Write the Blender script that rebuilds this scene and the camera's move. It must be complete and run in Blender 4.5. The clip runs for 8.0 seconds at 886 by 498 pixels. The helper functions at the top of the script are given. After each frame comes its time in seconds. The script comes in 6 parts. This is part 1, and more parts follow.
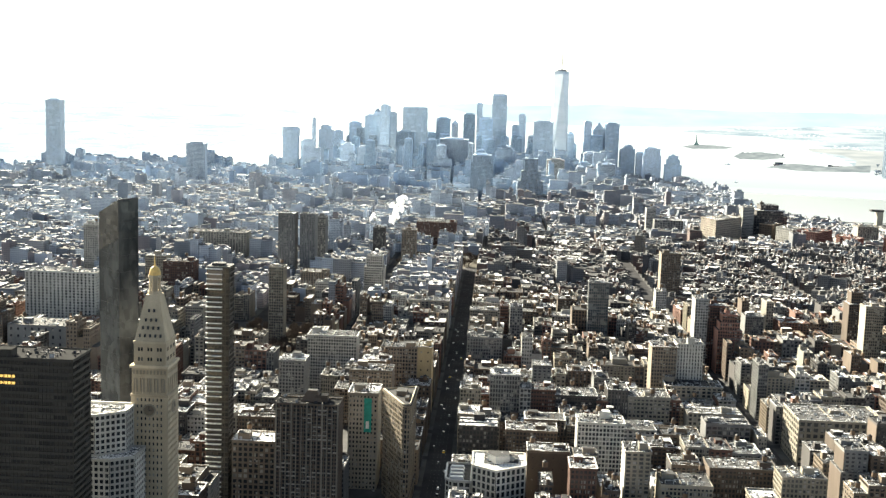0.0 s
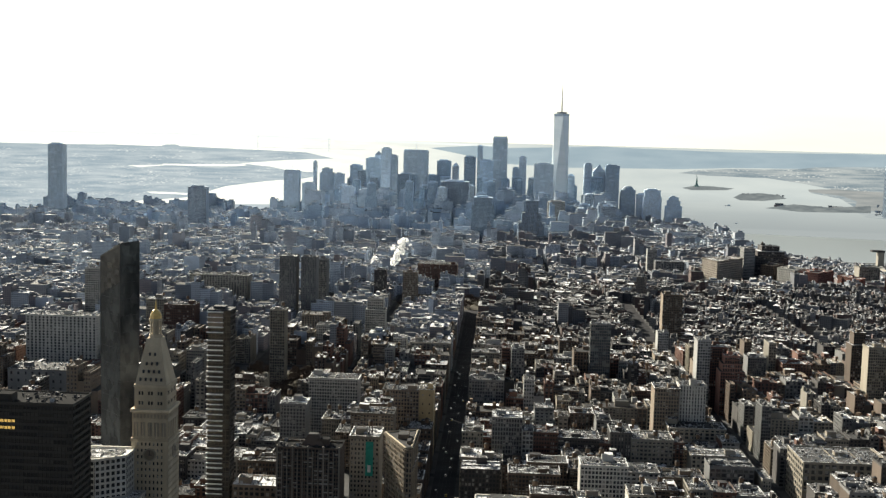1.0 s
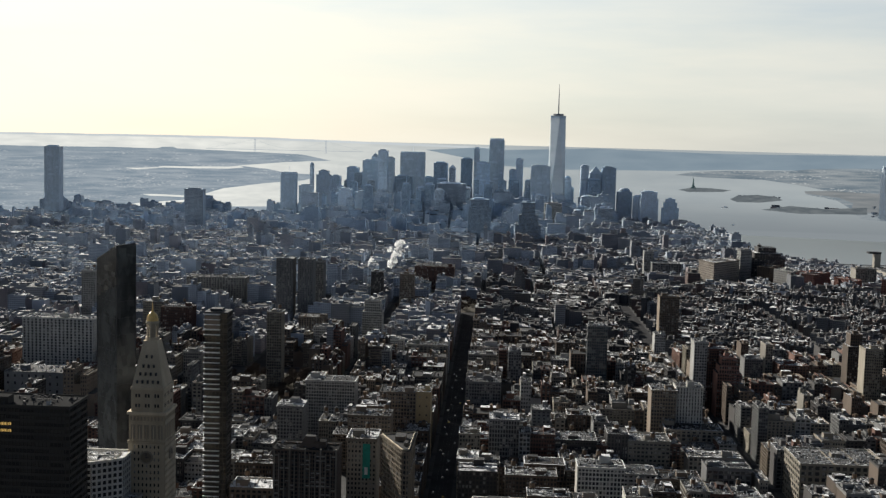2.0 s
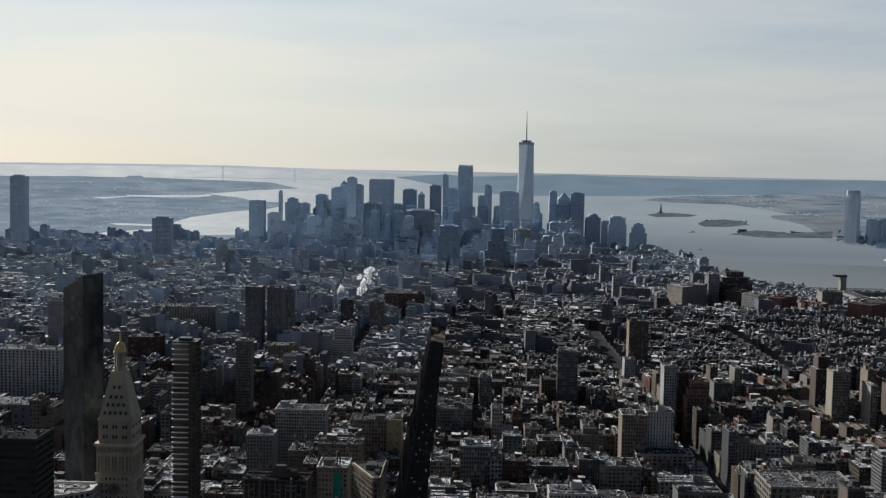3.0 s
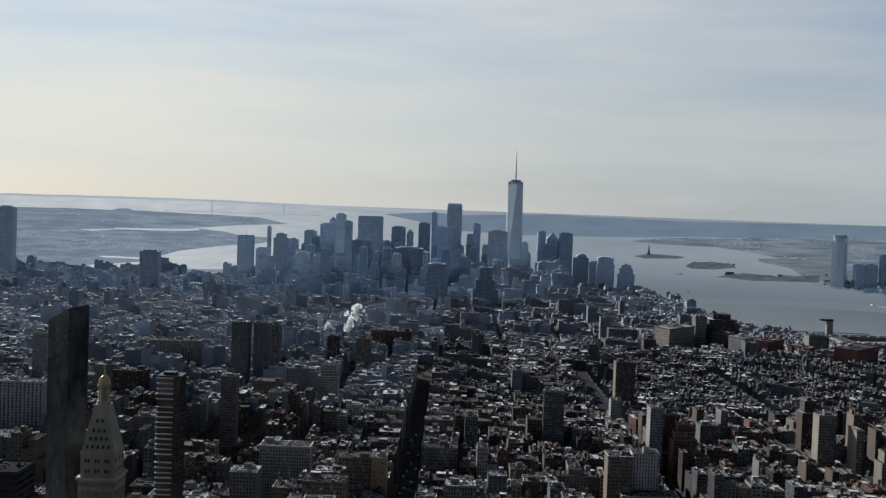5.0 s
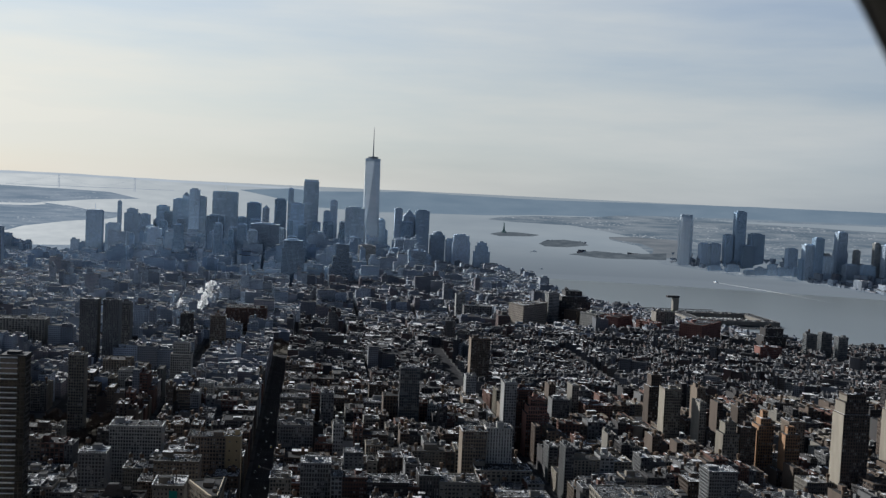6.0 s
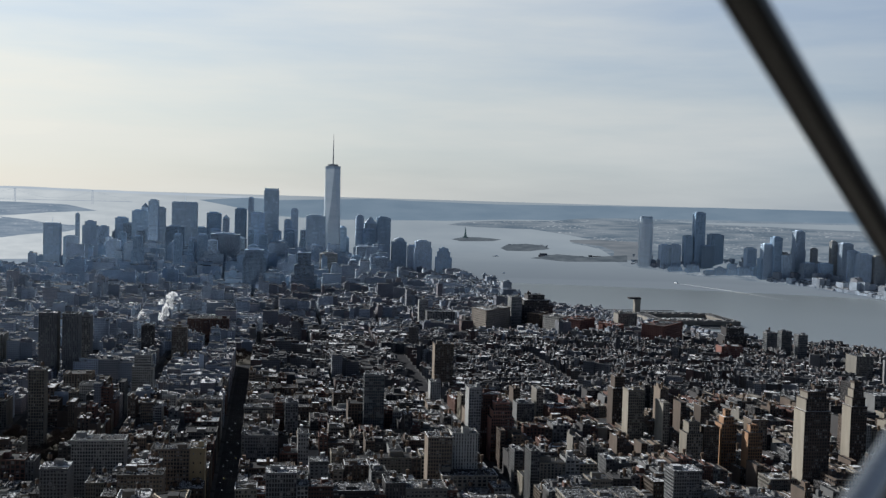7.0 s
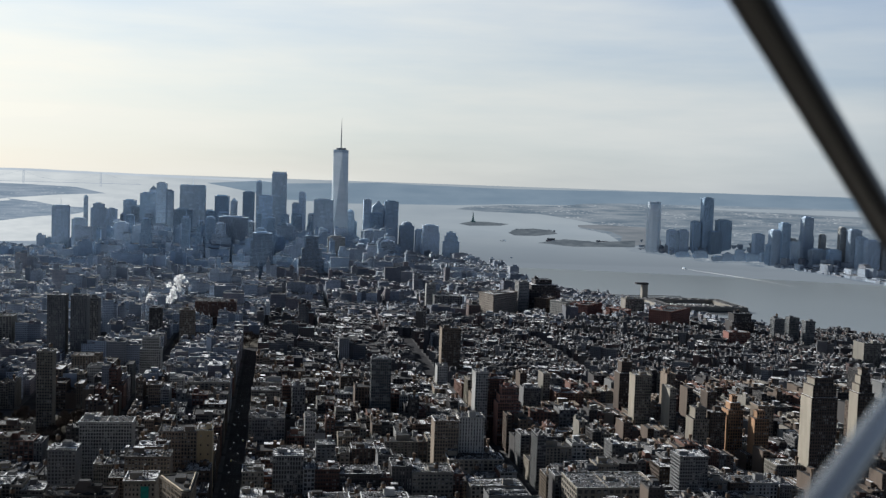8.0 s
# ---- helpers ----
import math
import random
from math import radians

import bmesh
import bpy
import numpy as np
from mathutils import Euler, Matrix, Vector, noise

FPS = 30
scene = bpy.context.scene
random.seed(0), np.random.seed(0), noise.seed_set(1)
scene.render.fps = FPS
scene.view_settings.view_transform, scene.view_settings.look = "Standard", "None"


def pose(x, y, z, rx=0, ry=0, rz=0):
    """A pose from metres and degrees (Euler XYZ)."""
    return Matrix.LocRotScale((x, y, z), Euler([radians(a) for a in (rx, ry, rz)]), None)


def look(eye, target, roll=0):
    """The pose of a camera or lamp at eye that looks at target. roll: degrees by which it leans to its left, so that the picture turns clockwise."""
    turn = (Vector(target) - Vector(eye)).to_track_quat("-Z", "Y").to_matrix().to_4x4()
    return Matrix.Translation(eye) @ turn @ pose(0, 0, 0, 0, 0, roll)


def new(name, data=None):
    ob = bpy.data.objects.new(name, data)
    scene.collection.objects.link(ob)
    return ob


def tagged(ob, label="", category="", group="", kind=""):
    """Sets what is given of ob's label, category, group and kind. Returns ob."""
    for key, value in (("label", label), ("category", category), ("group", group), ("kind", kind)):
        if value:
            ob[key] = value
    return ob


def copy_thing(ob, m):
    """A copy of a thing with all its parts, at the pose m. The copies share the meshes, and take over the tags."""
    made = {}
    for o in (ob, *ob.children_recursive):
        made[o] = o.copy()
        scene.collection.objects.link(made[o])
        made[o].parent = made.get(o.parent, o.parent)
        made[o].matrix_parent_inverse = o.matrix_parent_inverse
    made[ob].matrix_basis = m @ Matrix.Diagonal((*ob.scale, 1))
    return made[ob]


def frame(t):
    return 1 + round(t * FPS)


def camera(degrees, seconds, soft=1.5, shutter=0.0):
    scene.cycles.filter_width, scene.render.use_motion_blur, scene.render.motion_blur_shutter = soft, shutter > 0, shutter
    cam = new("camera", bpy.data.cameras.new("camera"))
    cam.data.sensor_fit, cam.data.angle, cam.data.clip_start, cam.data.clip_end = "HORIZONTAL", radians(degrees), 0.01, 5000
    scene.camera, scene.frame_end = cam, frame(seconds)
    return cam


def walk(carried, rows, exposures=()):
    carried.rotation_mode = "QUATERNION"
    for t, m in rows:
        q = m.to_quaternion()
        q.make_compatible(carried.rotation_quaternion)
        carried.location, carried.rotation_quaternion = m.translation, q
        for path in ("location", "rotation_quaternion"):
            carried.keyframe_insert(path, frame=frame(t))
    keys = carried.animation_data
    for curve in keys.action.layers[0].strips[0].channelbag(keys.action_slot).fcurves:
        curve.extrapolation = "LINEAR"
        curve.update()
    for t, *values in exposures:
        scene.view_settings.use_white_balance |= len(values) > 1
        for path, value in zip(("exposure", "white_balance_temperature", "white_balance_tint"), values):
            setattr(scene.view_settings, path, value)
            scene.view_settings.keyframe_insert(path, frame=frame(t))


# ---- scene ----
# ---- camera and its path ----
EYE = 320.0
cam = camera(41.96, 8.0, soft=1.35)
cam.data.dof.use_dof, cam.data.dof.focus_distance, cam.data.dof.aperture_fstop = True, 3000.0, 4.7  # focused on the city
PATH = [  # t, x, y, z, yaw to the right, pitch, roll
    (0.0, -0.083, 0.0, 0.0, -2.57, -7.70, 1.80),
    (0.5, -0.083, 0.0, 0.0, -2.74, -5.93, 1.67),
    (1.0, -0.083, 0.0, 0.0, -2.69, -5.61, 1.55),
    (1.5, -0.083, 0.0, 0.0, -2.90, -5.64, 1.29),
    (1.7, -0.083, 0.0, 0.0, -2.85, -5.58, 1.35),
    (2.8, -0.083, 0.0, 0.0, -1.18, -4.88, 1.32),
    (3.0, -0.083, 0.0, 0.0, -1.05, -4.14, 1.13),
    (3.5, -0.083, 0.0, 0.0, -0.87, -3.11, 1.45),
    (4.0, -0.083, 0.0, 0.0, -1.12, -3.24, 1.89),
    (4.2, -0.083, 0.0, 0.0, -1.21, -3.26, 2.05),
    (5.3, -0.083, 0.0, 0.0, 0.59, -2.00, 2.10),
    (5.5, -0.083, 0.0, 0.0, 2.72, -2.14, 2.44),
    (6.0, -0.083, 0.0, 0.0, 6.62, -3.09, 2.72),
    (6.5, -0.0229, 0.0, -0.0046, 9.15, -2.69, 1.87),
    (7.0, 0, 0.0, 0.0, 8.50, -2.72, 1.68),
    (7.5, 0.0141, 0.0, -0.003, 8.17, -3.03, 1.86),
    (8.0, 0.0178, 0.0, -0.009, 8.15, -3.51, 1.97),
]
EXPOSURES = [(0.0, 2.74, 7100, 3), (0.5, 2.2, 7000, 4), (1.0, 1.56, 6850, 5), (1.5, 1.10, 6650, 6), (1.7, 0.97, 6550, 7), (2.8, 0.46, 6050, 9), (3.5, 0.28, 5850, 9), (4.1, 0.40, 5800, 9), (5.5, 0.20, 5750, 9), (6.0, 0.38, 5800, 9), (6.5, 0.46, 5800, 9), (7.5, 0.50, 5850, 9), (8.0, 0.66, 5900, 9)]
walk(cam, [(t, pose(x, y, EYE + z, 90 + pitch, 0, -yaw) @ pose(0, 0, 0, 0, 0, roll)) for t, x, y, z, yaw, pitch, roll in PATH], EXPOSURES)

# ---- sky and sun ----
SUN_AZ, SUN_EL = -38.0, 27.0  # degrees to the right of straight ahead, and up
world = bpy.data.worlds.new("world")
scene.world = world
world.use_nodes = True
wn, wl = world.node_tree.nodes, world.node_tree.links
wn.clear()
sky = wn.new("ShaderNodeTexSky")
sky.sky_type = "NISHITA"
sky.sun_disc = False
sky.sun_elevation, sky.sun_rotation = radians(SUN_EL), radians(SUN_AZ)
sky.altitude, sky.air_density, sky.dust_density, sky.ozone_density = 100, 1.0, 0.4, 1.0
wco = wn.new("ShaderNodeTexCoord")
wmap = wn.new("ShaderNodeMapping")
wmap.inputs["Scale"].default_value = (1.2, 1.2, 9.0)
wmap.inputs["Rotation"].default_value = (0.05, 0.12, 0.0)
wnoise = wn.new("ShaderNodeTexNoise")
wnoise.inputs["Scale"].default_value, wnoise.inputs["Detail"].default_value, wnoise.inputs["Roughness"].default_value = 1.6, 6.0, 0.55
wramp = wn.new("ShaderNodeMapRange")
wramp.inputs["From Min"].default_value, wramp.inputs["From Max"].default_value = 0.38, 0.62
wramp.inputs["To Min"].default_value, wramp.inputs["To Max"].default_value = 0.78, 0.99
wmix = wn.new("ShaderNodeMixRGB")
wveil = wn.new("ShaderNodeRGB")
wveil.outputs[0].default_value = (6.4, 6.3, 6.1, 1)
wbg = wn.new("ShaderNodeBackground")
wbg.inputs["Strength"].default_value = 0.068
wout = wn.new("ShaderNodeOutputWorld")
wl.new(wco.outputs["Generated"], wmap.inputs["Vector"])
wl.new(wmap.outputs["Vector"], wnoise.inputs["Vector"])
wl.new(wnoise.outputs["Fac"], wramp.inputs["Value"])
wl.new(wramp.outputs["Result"], wmix.inputs[0])
wl.new(sky.outputs["Color"], wmix.inputs[1])
wl.new(wveil.outputs[0], wmix.inputs[2])
# thin cirrus glows round the sun; the clear sky opposite is darker
wdot = wn.new("ShaderNodeVectorMath")
wdot.operation = "DOT_PRODUCT"
wdot.inputs[1].default_value = (math.sin(radians(SUN_AZ)) * math.cos(radians(SUN_EL)), math.cos(radians(SUN_AZ)) * math.cos(radians(SUN_EL)), math.sin(radians(SUN_EL)))
wfall = wn.new("ShaderNodeMapRange")
wfall.inputs["From Min"].default_value, wfall.inputs["From Max"].default_value = -0.44, 0.873
wglow = wn.new("ShaderNodeValToRGB")
wglow.color_ramp.elements[0].color = (0.20, 0.25, 0.34, 1)
wglow.color_ramp.elements[1].color = (1.38, 1.33, 1.22, 1)
for at, tone in ((0.40, (0.38, 0.445, 0.55, 1)), (0.64, (0.82, 0.86, 0.90, 1)), (0.82, (1.03, 1.03, 1.00, 1))):
    wglow.color_ramp.elements.new(at).color = tone
wdim = wn.new("ShaderNodeMixRGB")
wdim.blend_type = "MULTIPLY"
wdim.inputs[0].default_value = 1.0
wl.new(wco.outputs["Generated"], wdot.inputs[0])
wl.new(wdot.outputs["Value"], wfall.inputs["Value"])
wl.new(wmix.outputs["Color"], wdim.inputs[1])
wl.new(wfall.outputs["Result"], wglow.inputs["Fac"])
wl.new(wglow.outputs["Color"], wdim.inputs[2])
# above the haze of the horizon the winter sky is a deep blue
wsep = wn.new("ShaderNodeSeparateXYZ")
wdeep = wn.new("ShaderNodeValToRGB")
wdeep.color_ramp.elements[0].position, wdeep.color_ramp.elements[0].color = 0.02, (1.0, 0.985, 0.945, 1)
wdeep.color_ramp.elements[1].color = (0.11, 0.14, 0.19, 1)
for at, tone in ((0.08, (1.02, 1.01, 0.975, 1)), (0.20, (0.96, 0.99, 1.03, 1)), (0.36, (0.42, 0.47, 0.55, 1)), (0.66, (0.18, 0.215, 0.28, 1))):
    wdeep.color_ramp.elements.new(at).color = tone
wtop = wn.new("ShaderNodeMixRGB")
wtop.blend_type = "MULTIPLY"
wtop.inputs[0].default_value = 1.0
wl.new(wco.outputs["Generated"], wsep.inputs[0])
wl.new(wsep.outputs[2], wdeep.inputs["Fac"])
wl.new(wdim.outputs["Color"], wtop.inputs[1])
wl.new(wdeep.outputs["Color"], wtop.inputs[2])
wstreak = wn.new("ShaderNodeValToRGB")
wstreak.color_ramp.elements[0].position, wstreak.color_ramp.elements[0].color = 0.36, (0.83, 0.87, 0.945, 1)
wstreak.color_ramp.elements[1].position, wstreak.color_ramp.elements[1].color = 0.64, (1.12, 1.10, 1.06, 1)
wband = wn.new("ShaderNodeMixRGB")
wband.blend_type = "MULTIPLY"
wband.inputs[0].default_value = 1.0
wl.new(wnoise.outputs["Fac"], wstreak.inputs["Fac"])
wl.new(wtop.outputs["Color"], wband.inputs[1])
wl.new(wstreak.outputs["Color"], wband.inputs[2])
wl.new(wband.outputs["Color"], wbg.inputs["Color"])
wl.new(wbg.outputs["Background"], wout.inputs["Surface"])

sun = new("sun", bpy.data.lights.new("sun", "SUN"))
sun.data.energy, sun.data.angle, sun.data.color = 4.05, radians(0.6), (1.0, 0.93, 0.82)
sa, se = radians(SUN_AZ), radians(SUN_EL)
sun.matrix_world = look((0, 0, 900), Vector((0, 0, 900)) - Vector((math.sin(sa) * math.cos(se), math.cos(sa) * math.cos(se), math.sin(se))))

# ---- materials ----


class Nodes:
    """A node material under construction, with short ways to the common nodes."""

    def __init__(self, name):
        self.m = bpy.data.materials.new(name)
        self.m.use_nodes = True
        self.t = self.m.node_tree
        self.p = self.t.nodes["Principled BSDF"]

    def add(self, kind, **values):
        n = self.t.nodes.new(kind)
        for k, v in values.items():
            n.inputs[k.replace("_", " ")].default_value = v
        return n

    def link(self, a, b):
        self.t.links.new(a, b)

    def value(self, op, a, b=0.0):
        n = self.t.nodes.new("ShaderNodeMath")
        n.operation = op
        for i, v in enumerate((a, b)):
            if isinstance(v, (int, float)):
                n.inputs[i].default_value = v
            else:
                self.link(v, n.inputs[i])
        return n.outputs[0]

    def mix(self, fac, a, b, blend="MIX"):
        n = self.t.nodes.new("ShaderNodeMixRGB")
        n.blend_type = blend
        for i, v in enumerate((fac, a, b)):
            if isinstance(v, (int, float)):
                n.inputs[i].default_value = v if i == 0 else (v, v, v, 1)
            elif isinstance(v, tuple):
                n.inputs[i].default_value = (*v, 1)
            else:
                self.link(v, n.inputs[i])
        return n.outputs[0]

    def noise(self, scale, detail=4.0, vector=None, stretch=None):
        n = self.add("ShaderNodeTexNoise", Scale=scale, Detail=detail)
        if vector is None:
            vector = self.t.nodes.new("ShaderNodeTexCoord").outputs["Object"]
        if stretch:
            mp = self.t.nodes.new("ShaderNodeMapping")
            mp.inputs["Scale"].default_value = stretch
            self.link(vector, mp.inputs["Vector"])
            vector = mp.outputs["Vector"]
        self.link(vector, n.inputs["Vector"])
        return n.outputs["Fac"]

    def range(self, v, a, b, c, d):
        n = self.add("ShaderNodeMapRange", From_Min=a, From_Max=b, To_Min=c, To_Max=d)
        self.link(v, n.inputs["Value"])
        return n.outputs["Result"]

    def done(self, color=None, rough=None, metal=None, bump=None, strength=0.3, distance=0.05):
        if color is not None:
            if isinstance(color, tuple):
                self.p.inputs["Base Color"].default_value = (*color, 1)
            else:
                self.link(color, self.p.inputs["Base Color"])
        for key, v in (("Roughness", rough), ("Metallic", metal)):
            if v is None:
                continue
            if isinstance(v, (int, float)):
                self.p.inputs[key].default_value = v
            else:
                self.link(v, self.p.inputs[key])
        if bump is not None:
            b = self.add("ShaderNodeBump", Strength=strength, Distance=distance)
            self.link(bump, b.inputs["Height"])
            self.link(b.outputs["Normal"], self.p.inputs["Normal"])
        return self.m


def wall_material(name, color, rough=0.85, vary=0.25):
    n = Nodes(name)
    n.p.inputs["Specular IOR Level"].default_value = 0.25 if rough > 0.6 else 0.5
    info = n.t.nodes.new("ShaderNodeObjectInfo").outputs["Random"]
    base = n.mix(1.0, color, n.mix(1.0, n.range(info, 0, 1, 1 - vary, 1 + vary), 1.0, "MULTIPLY"), "MULTIPLY")
    stain = n.range(n.noise(0.09, 5, stretch=(1, 1, 0.35)), 0.3, 0.75, 0.78, 1.12)
    grain = n.range(n.noise(1.7, 3), 0.3, 0.7, 0.9, 1.08)
    c = n.mix(1.0, base, n.value("MULTIPLY", stain, grain), "MULTIPLY")
    return n.done(c, rough, bump=n.noise(2.5, 3), strength=0.25)


def glass_material(name, dark, light, share, rough=0.12, cell=(0.33, 0.33, 0.29), metal=0.0):
    """Window glass: most panes dark, some with pale blinds."""
    n = Nodes(name)
    v = n.t.nodes.new("ShaderNodeTexVoronoi")
    v.inputs["Scale"].default_value = 1.0
    v.inputs["Randomness"].default_value = 0.15
    mp = n.t.nodes.new("ShaderNodeMapping")
    mp.inputs["Scale"].default_value = cell
    n.link(n.t.nodes.new("ShaderNodeTexCoord").outputs["Object"], mp.inputs["Vector"])
    n.link(mp.outputs["Vector"], v.inputs["Vector"])
    r = n.t.nodes.new("ShaderNodeSeparateColor")
    n.link(v.outputs["Color"], r.inputs["Color"])
    fac = n.range(r.outputs[0], 1 - share, 1 - share * 0.6, 0, 1)
    return n.done(n.mix(fac, dark, light), n.range(r.outputs[1], 0, 1, rough, rough + 0.15), metal)


def roof_material(name, snow):
    """Tar and gravel under patches of old snow; snow: the share that it covers."""
    n = Nodes(name)
    n.p.inputs["Specular IOR Level"].default_value = 0.12
    info = n.value("ADD", n.t.nodes.new("ShaderNodeObjectInfo").outputs["Random"], n.t.nodes.new("ShaderNodeNewGeometry").outputs["Random Per Island"])
    info = n.value("FRACT", n.value("MULTIPLY", info, 3.7))
    big = n.value("ADD", n.value("ADD", n.value("MULTIPLY", n.noise(0.22, 4), 0.5), n.value("MULTIPLY", n.noise(1.1, 6), 0.5)), n.range(info, 0, 1, -0.12, 0.12))
    fac = n.range(big, 0.60 - snow * 0.3, 0.64 - snow * 0.3, 0, 1)
    tone = n.mix(n.range(info, 0, 1, 0, 1), (0.022, 0.022, 0.024), (0.075, 0.075, 0.076))
    tar = n.mix(1.0, tone, n.range(n.noise(0.35, 6), 0.3, 0.7, 0.55, 1.5), "MULTIPLY")
    white = n.mix(n.noise(0.8, 3), (0.55, 0.56, 0.58), (0.78, 0.78, 0.78))
    return n.done(n.mix(fac, tar, white), 0.8, bump=n.noise(0.9, 4), strength=0.4, distance=0.2)


BRICK_RED = wall_material("red brick", (0.136, 0.076, 0.06))
BRICK_BROWN = wall_material("brown brick", (0.104, 0.08, 0.064))
BRICK_TAN = wall_material("tan brick", (0.2, 0.16, 0.124))
LIMESTONE = wall_material("limestone", (0.264, 0.244, 0.212))
WHITE_BRICK = wall_material("white glazed brick", (0.368, 0.364, 0.352), 0.5)
GREY_STONE = wall_material("grey stone", (0.176, 0.176, 0.176))
DARK_STONE = wall_material("sooty dark stone", (0.068, 0.064, 0.064))
TERRACOTTA = wall_material("pale terracotta", (0.288, 0.256, 0.208))
CREAM_STONE = wall_material("cream marble", (0.52, 0.435, 0.315))
RED_WAREHOUSE = wall_material("bright red brick", (0.225, 0.108, 0.088))
OFFICE_WHITE = wall_material("whitewashed stone", (0.50, 0.48, 0.44))
SPANDREL = wall_material("pale brick spandrel", (0.30, 0.28, 0.25))
ORANGE_BRICK = wall_material("orange brick", (0.36, 0.215, 0.125))
PINK_BRICK = wall_material("pink brick", (0.272, 0.144, 0.112))
# far tower walls: distance haze is put into these three pale tones
HAZED_BLUE_STEEL = wall_material("blue steel cladding paled for haze", (0.40, 0.53, 0.68), 0.4)
HAZED_STEEL = wall_material("steel cladding paled for haze", (0.60, 0.71, 0.82), 0.35)
HAZED_STONE = wall_material("concrete paled for haze", (0.55, 0.645, 0.76))
DARK_STEEL = wall_material("dark bronze cladding", (0.055, 0.050, 0.043), 0.65)
ORANGE_PAINT = wall_material("ochre painted wall", (0.44, 0.34, 0.20))
WINDOWS = glass_material("window glass", (0.022, 0.025, 0.03), (0.30, 0.29, 0.27), 0.22)
CURTAIN_GLASS = glass_material("curtain wall glass", (0.035, 0.05, 0.06), (0.16, 0.18, 0.19), 0.3, 0.06, (0.2, 0.2, 0.27))
TAUPE = wall_material("taupe brick", (0.24, 0.21, 0.18))
CLEAR_PANES = glass_material("dark window glass", (0.018, 0.02, 0.024), (0.10, 0.10, 0.095), 0.12)
BLACK_GLASS = glass_material("black glass", (0.016, 0.016, 0.018), (0.045, 0.04, 0.034), 0.5, 0.16, (0.12, 0.12, 0.27))
# pale blue base colour stands in for haze over far glass
HAZED_GLASS = glass_material("curtain glass paled for haze", (0.46, 0.55, 0.65), (0.60, 0.68, 0.76), 0.5, 0.14, (0.1, 0.1, 0.12), 0.25)
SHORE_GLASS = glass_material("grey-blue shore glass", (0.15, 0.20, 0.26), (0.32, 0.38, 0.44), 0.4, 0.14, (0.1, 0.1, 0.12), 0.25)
ROOF_SNOW = roof_material("snowy roof", 0.24)
ROOF_DARK = wall_material("black roof membrane", (0.022, 0.022, 0.023), 1.0)
ROOF_DARK.node_tree.nodes["Principled BSDF"].inputs["Specular IOR Level"].default_value = 0.03
ROOF_TAR = roof_material("tar roof with snow remains", -0.04)
WOOD_TANK = wall_material("weathered cedar", (0.16, 0.11, 0.075))
STEEL_DARK = wall_material("dark painted steel", (0.05, 0.05, 0.055), 0.75)
METAL_GREY = wall_material("galvanised metal", (0.38, 0.39, 0.41), 0.45)
WALLS = [BRICK_RED, BRICK_BROWN, BRICK_TAN, LIMESTONE, WHITE_BRICK, GREY_STONE, DARK_STONE, TERRACOTTA]
WALL_NAMES = ["red brick", "brown brick", "tan brick", "grey limestone", "white brick", "grey stone", "sooty dark stone", "pale terracotta"]
WALL_SHARE = [19, 24, 15, 12, 8, 12, 15, 7]


def city_material(name, tones, window=(3.1, 3.4), pane=(0.03, 0.033, 0.04)):
    """Walls of the far city: one tone a building, rows of dark windows, snow or tar on the flat tops."""
    n = Nodes(name)
    isl = n.t.nodes.new("ShaderNodeNewGeometry")
    ramp = n.t.nodes.new("ShaderNodeValToRGB")
    ramp.color_ramp.interpolation = "CONSTANT"
    el = ramp.color_ramp.elements
    while len(el) < len(tones):
        el.new(0.5)
    for i, c in enumerate(tones):
        el[i].position, el[i].color = i / len(tones), (*c, 1)
    n.link(isl.outputs["Random Per Island"], ramp.inputs["Fac"])
    uv = n.t.nodes.new("ShaderNodeUVMap")
    uv.uv_map = "metres"
    sp = n.t.nodes.new("ShaderNodeSeparateXYZ")
    n.link(uv.outputs["UV"], sp.inputs[0])
    fu = n.value("FRACT", n.value("DIVIDE", sp.outputs[0], window[0]))
    fv = n.value("FRACT", n.value("DIVIDE", sp.outputs[1], window[1]))
    mask = n.value("MULTIPLY", n.value("MULTIPLY", n.value("GREATER_THAN", fu, 0.24), n.value("LESS_THAN", fu, 0.80)), n.value("MULTIPLY", n.value("GREATER_THAN", fv, 0.28), n.value("LESS_THAN", fv, 0.80)))
    blank = n.value("FRACT", n.value("MULTIPLY", isl.outputs["Random Per Island"], 17.3))
    mask = n.value("MULTIPLY", mask, n.value("GREATER_THAN", blank, 0.12))
    stain = n.range(n.noise(0.05, 4), 0.3, 0.7, 0.8, 1.15)
    wall = n.mix(1.0, ramp.outputs["Color"], stain, "MULTIPLY")
    return n.done(n.mix(mask, wall, pane), n.range(mask, 0, 1, 0.85, 0.2))


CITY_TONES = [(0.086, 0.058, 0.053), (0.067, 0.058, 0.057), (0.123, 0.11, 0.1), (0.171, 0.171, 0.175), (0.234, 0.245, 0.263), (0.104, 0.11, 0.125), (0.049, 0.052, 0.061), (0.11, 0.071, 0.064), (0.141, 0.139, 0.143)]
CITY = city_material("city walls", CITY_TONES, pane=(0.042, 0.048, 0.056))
# lighter, bluer copies of the city tones: distance haze put into the colour
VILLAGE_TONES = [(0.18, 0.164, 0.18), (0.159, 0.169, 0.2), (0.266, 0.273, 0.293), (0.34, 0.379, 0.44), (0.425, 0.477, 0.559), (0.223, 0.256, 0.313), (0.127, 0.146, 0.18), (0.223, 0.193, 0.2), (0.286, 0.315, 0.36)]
VILLAGE = city_material("city walls slightly paled for haze", VILLAGE_TONES, pane=(0.085, 0.1, 0.125))
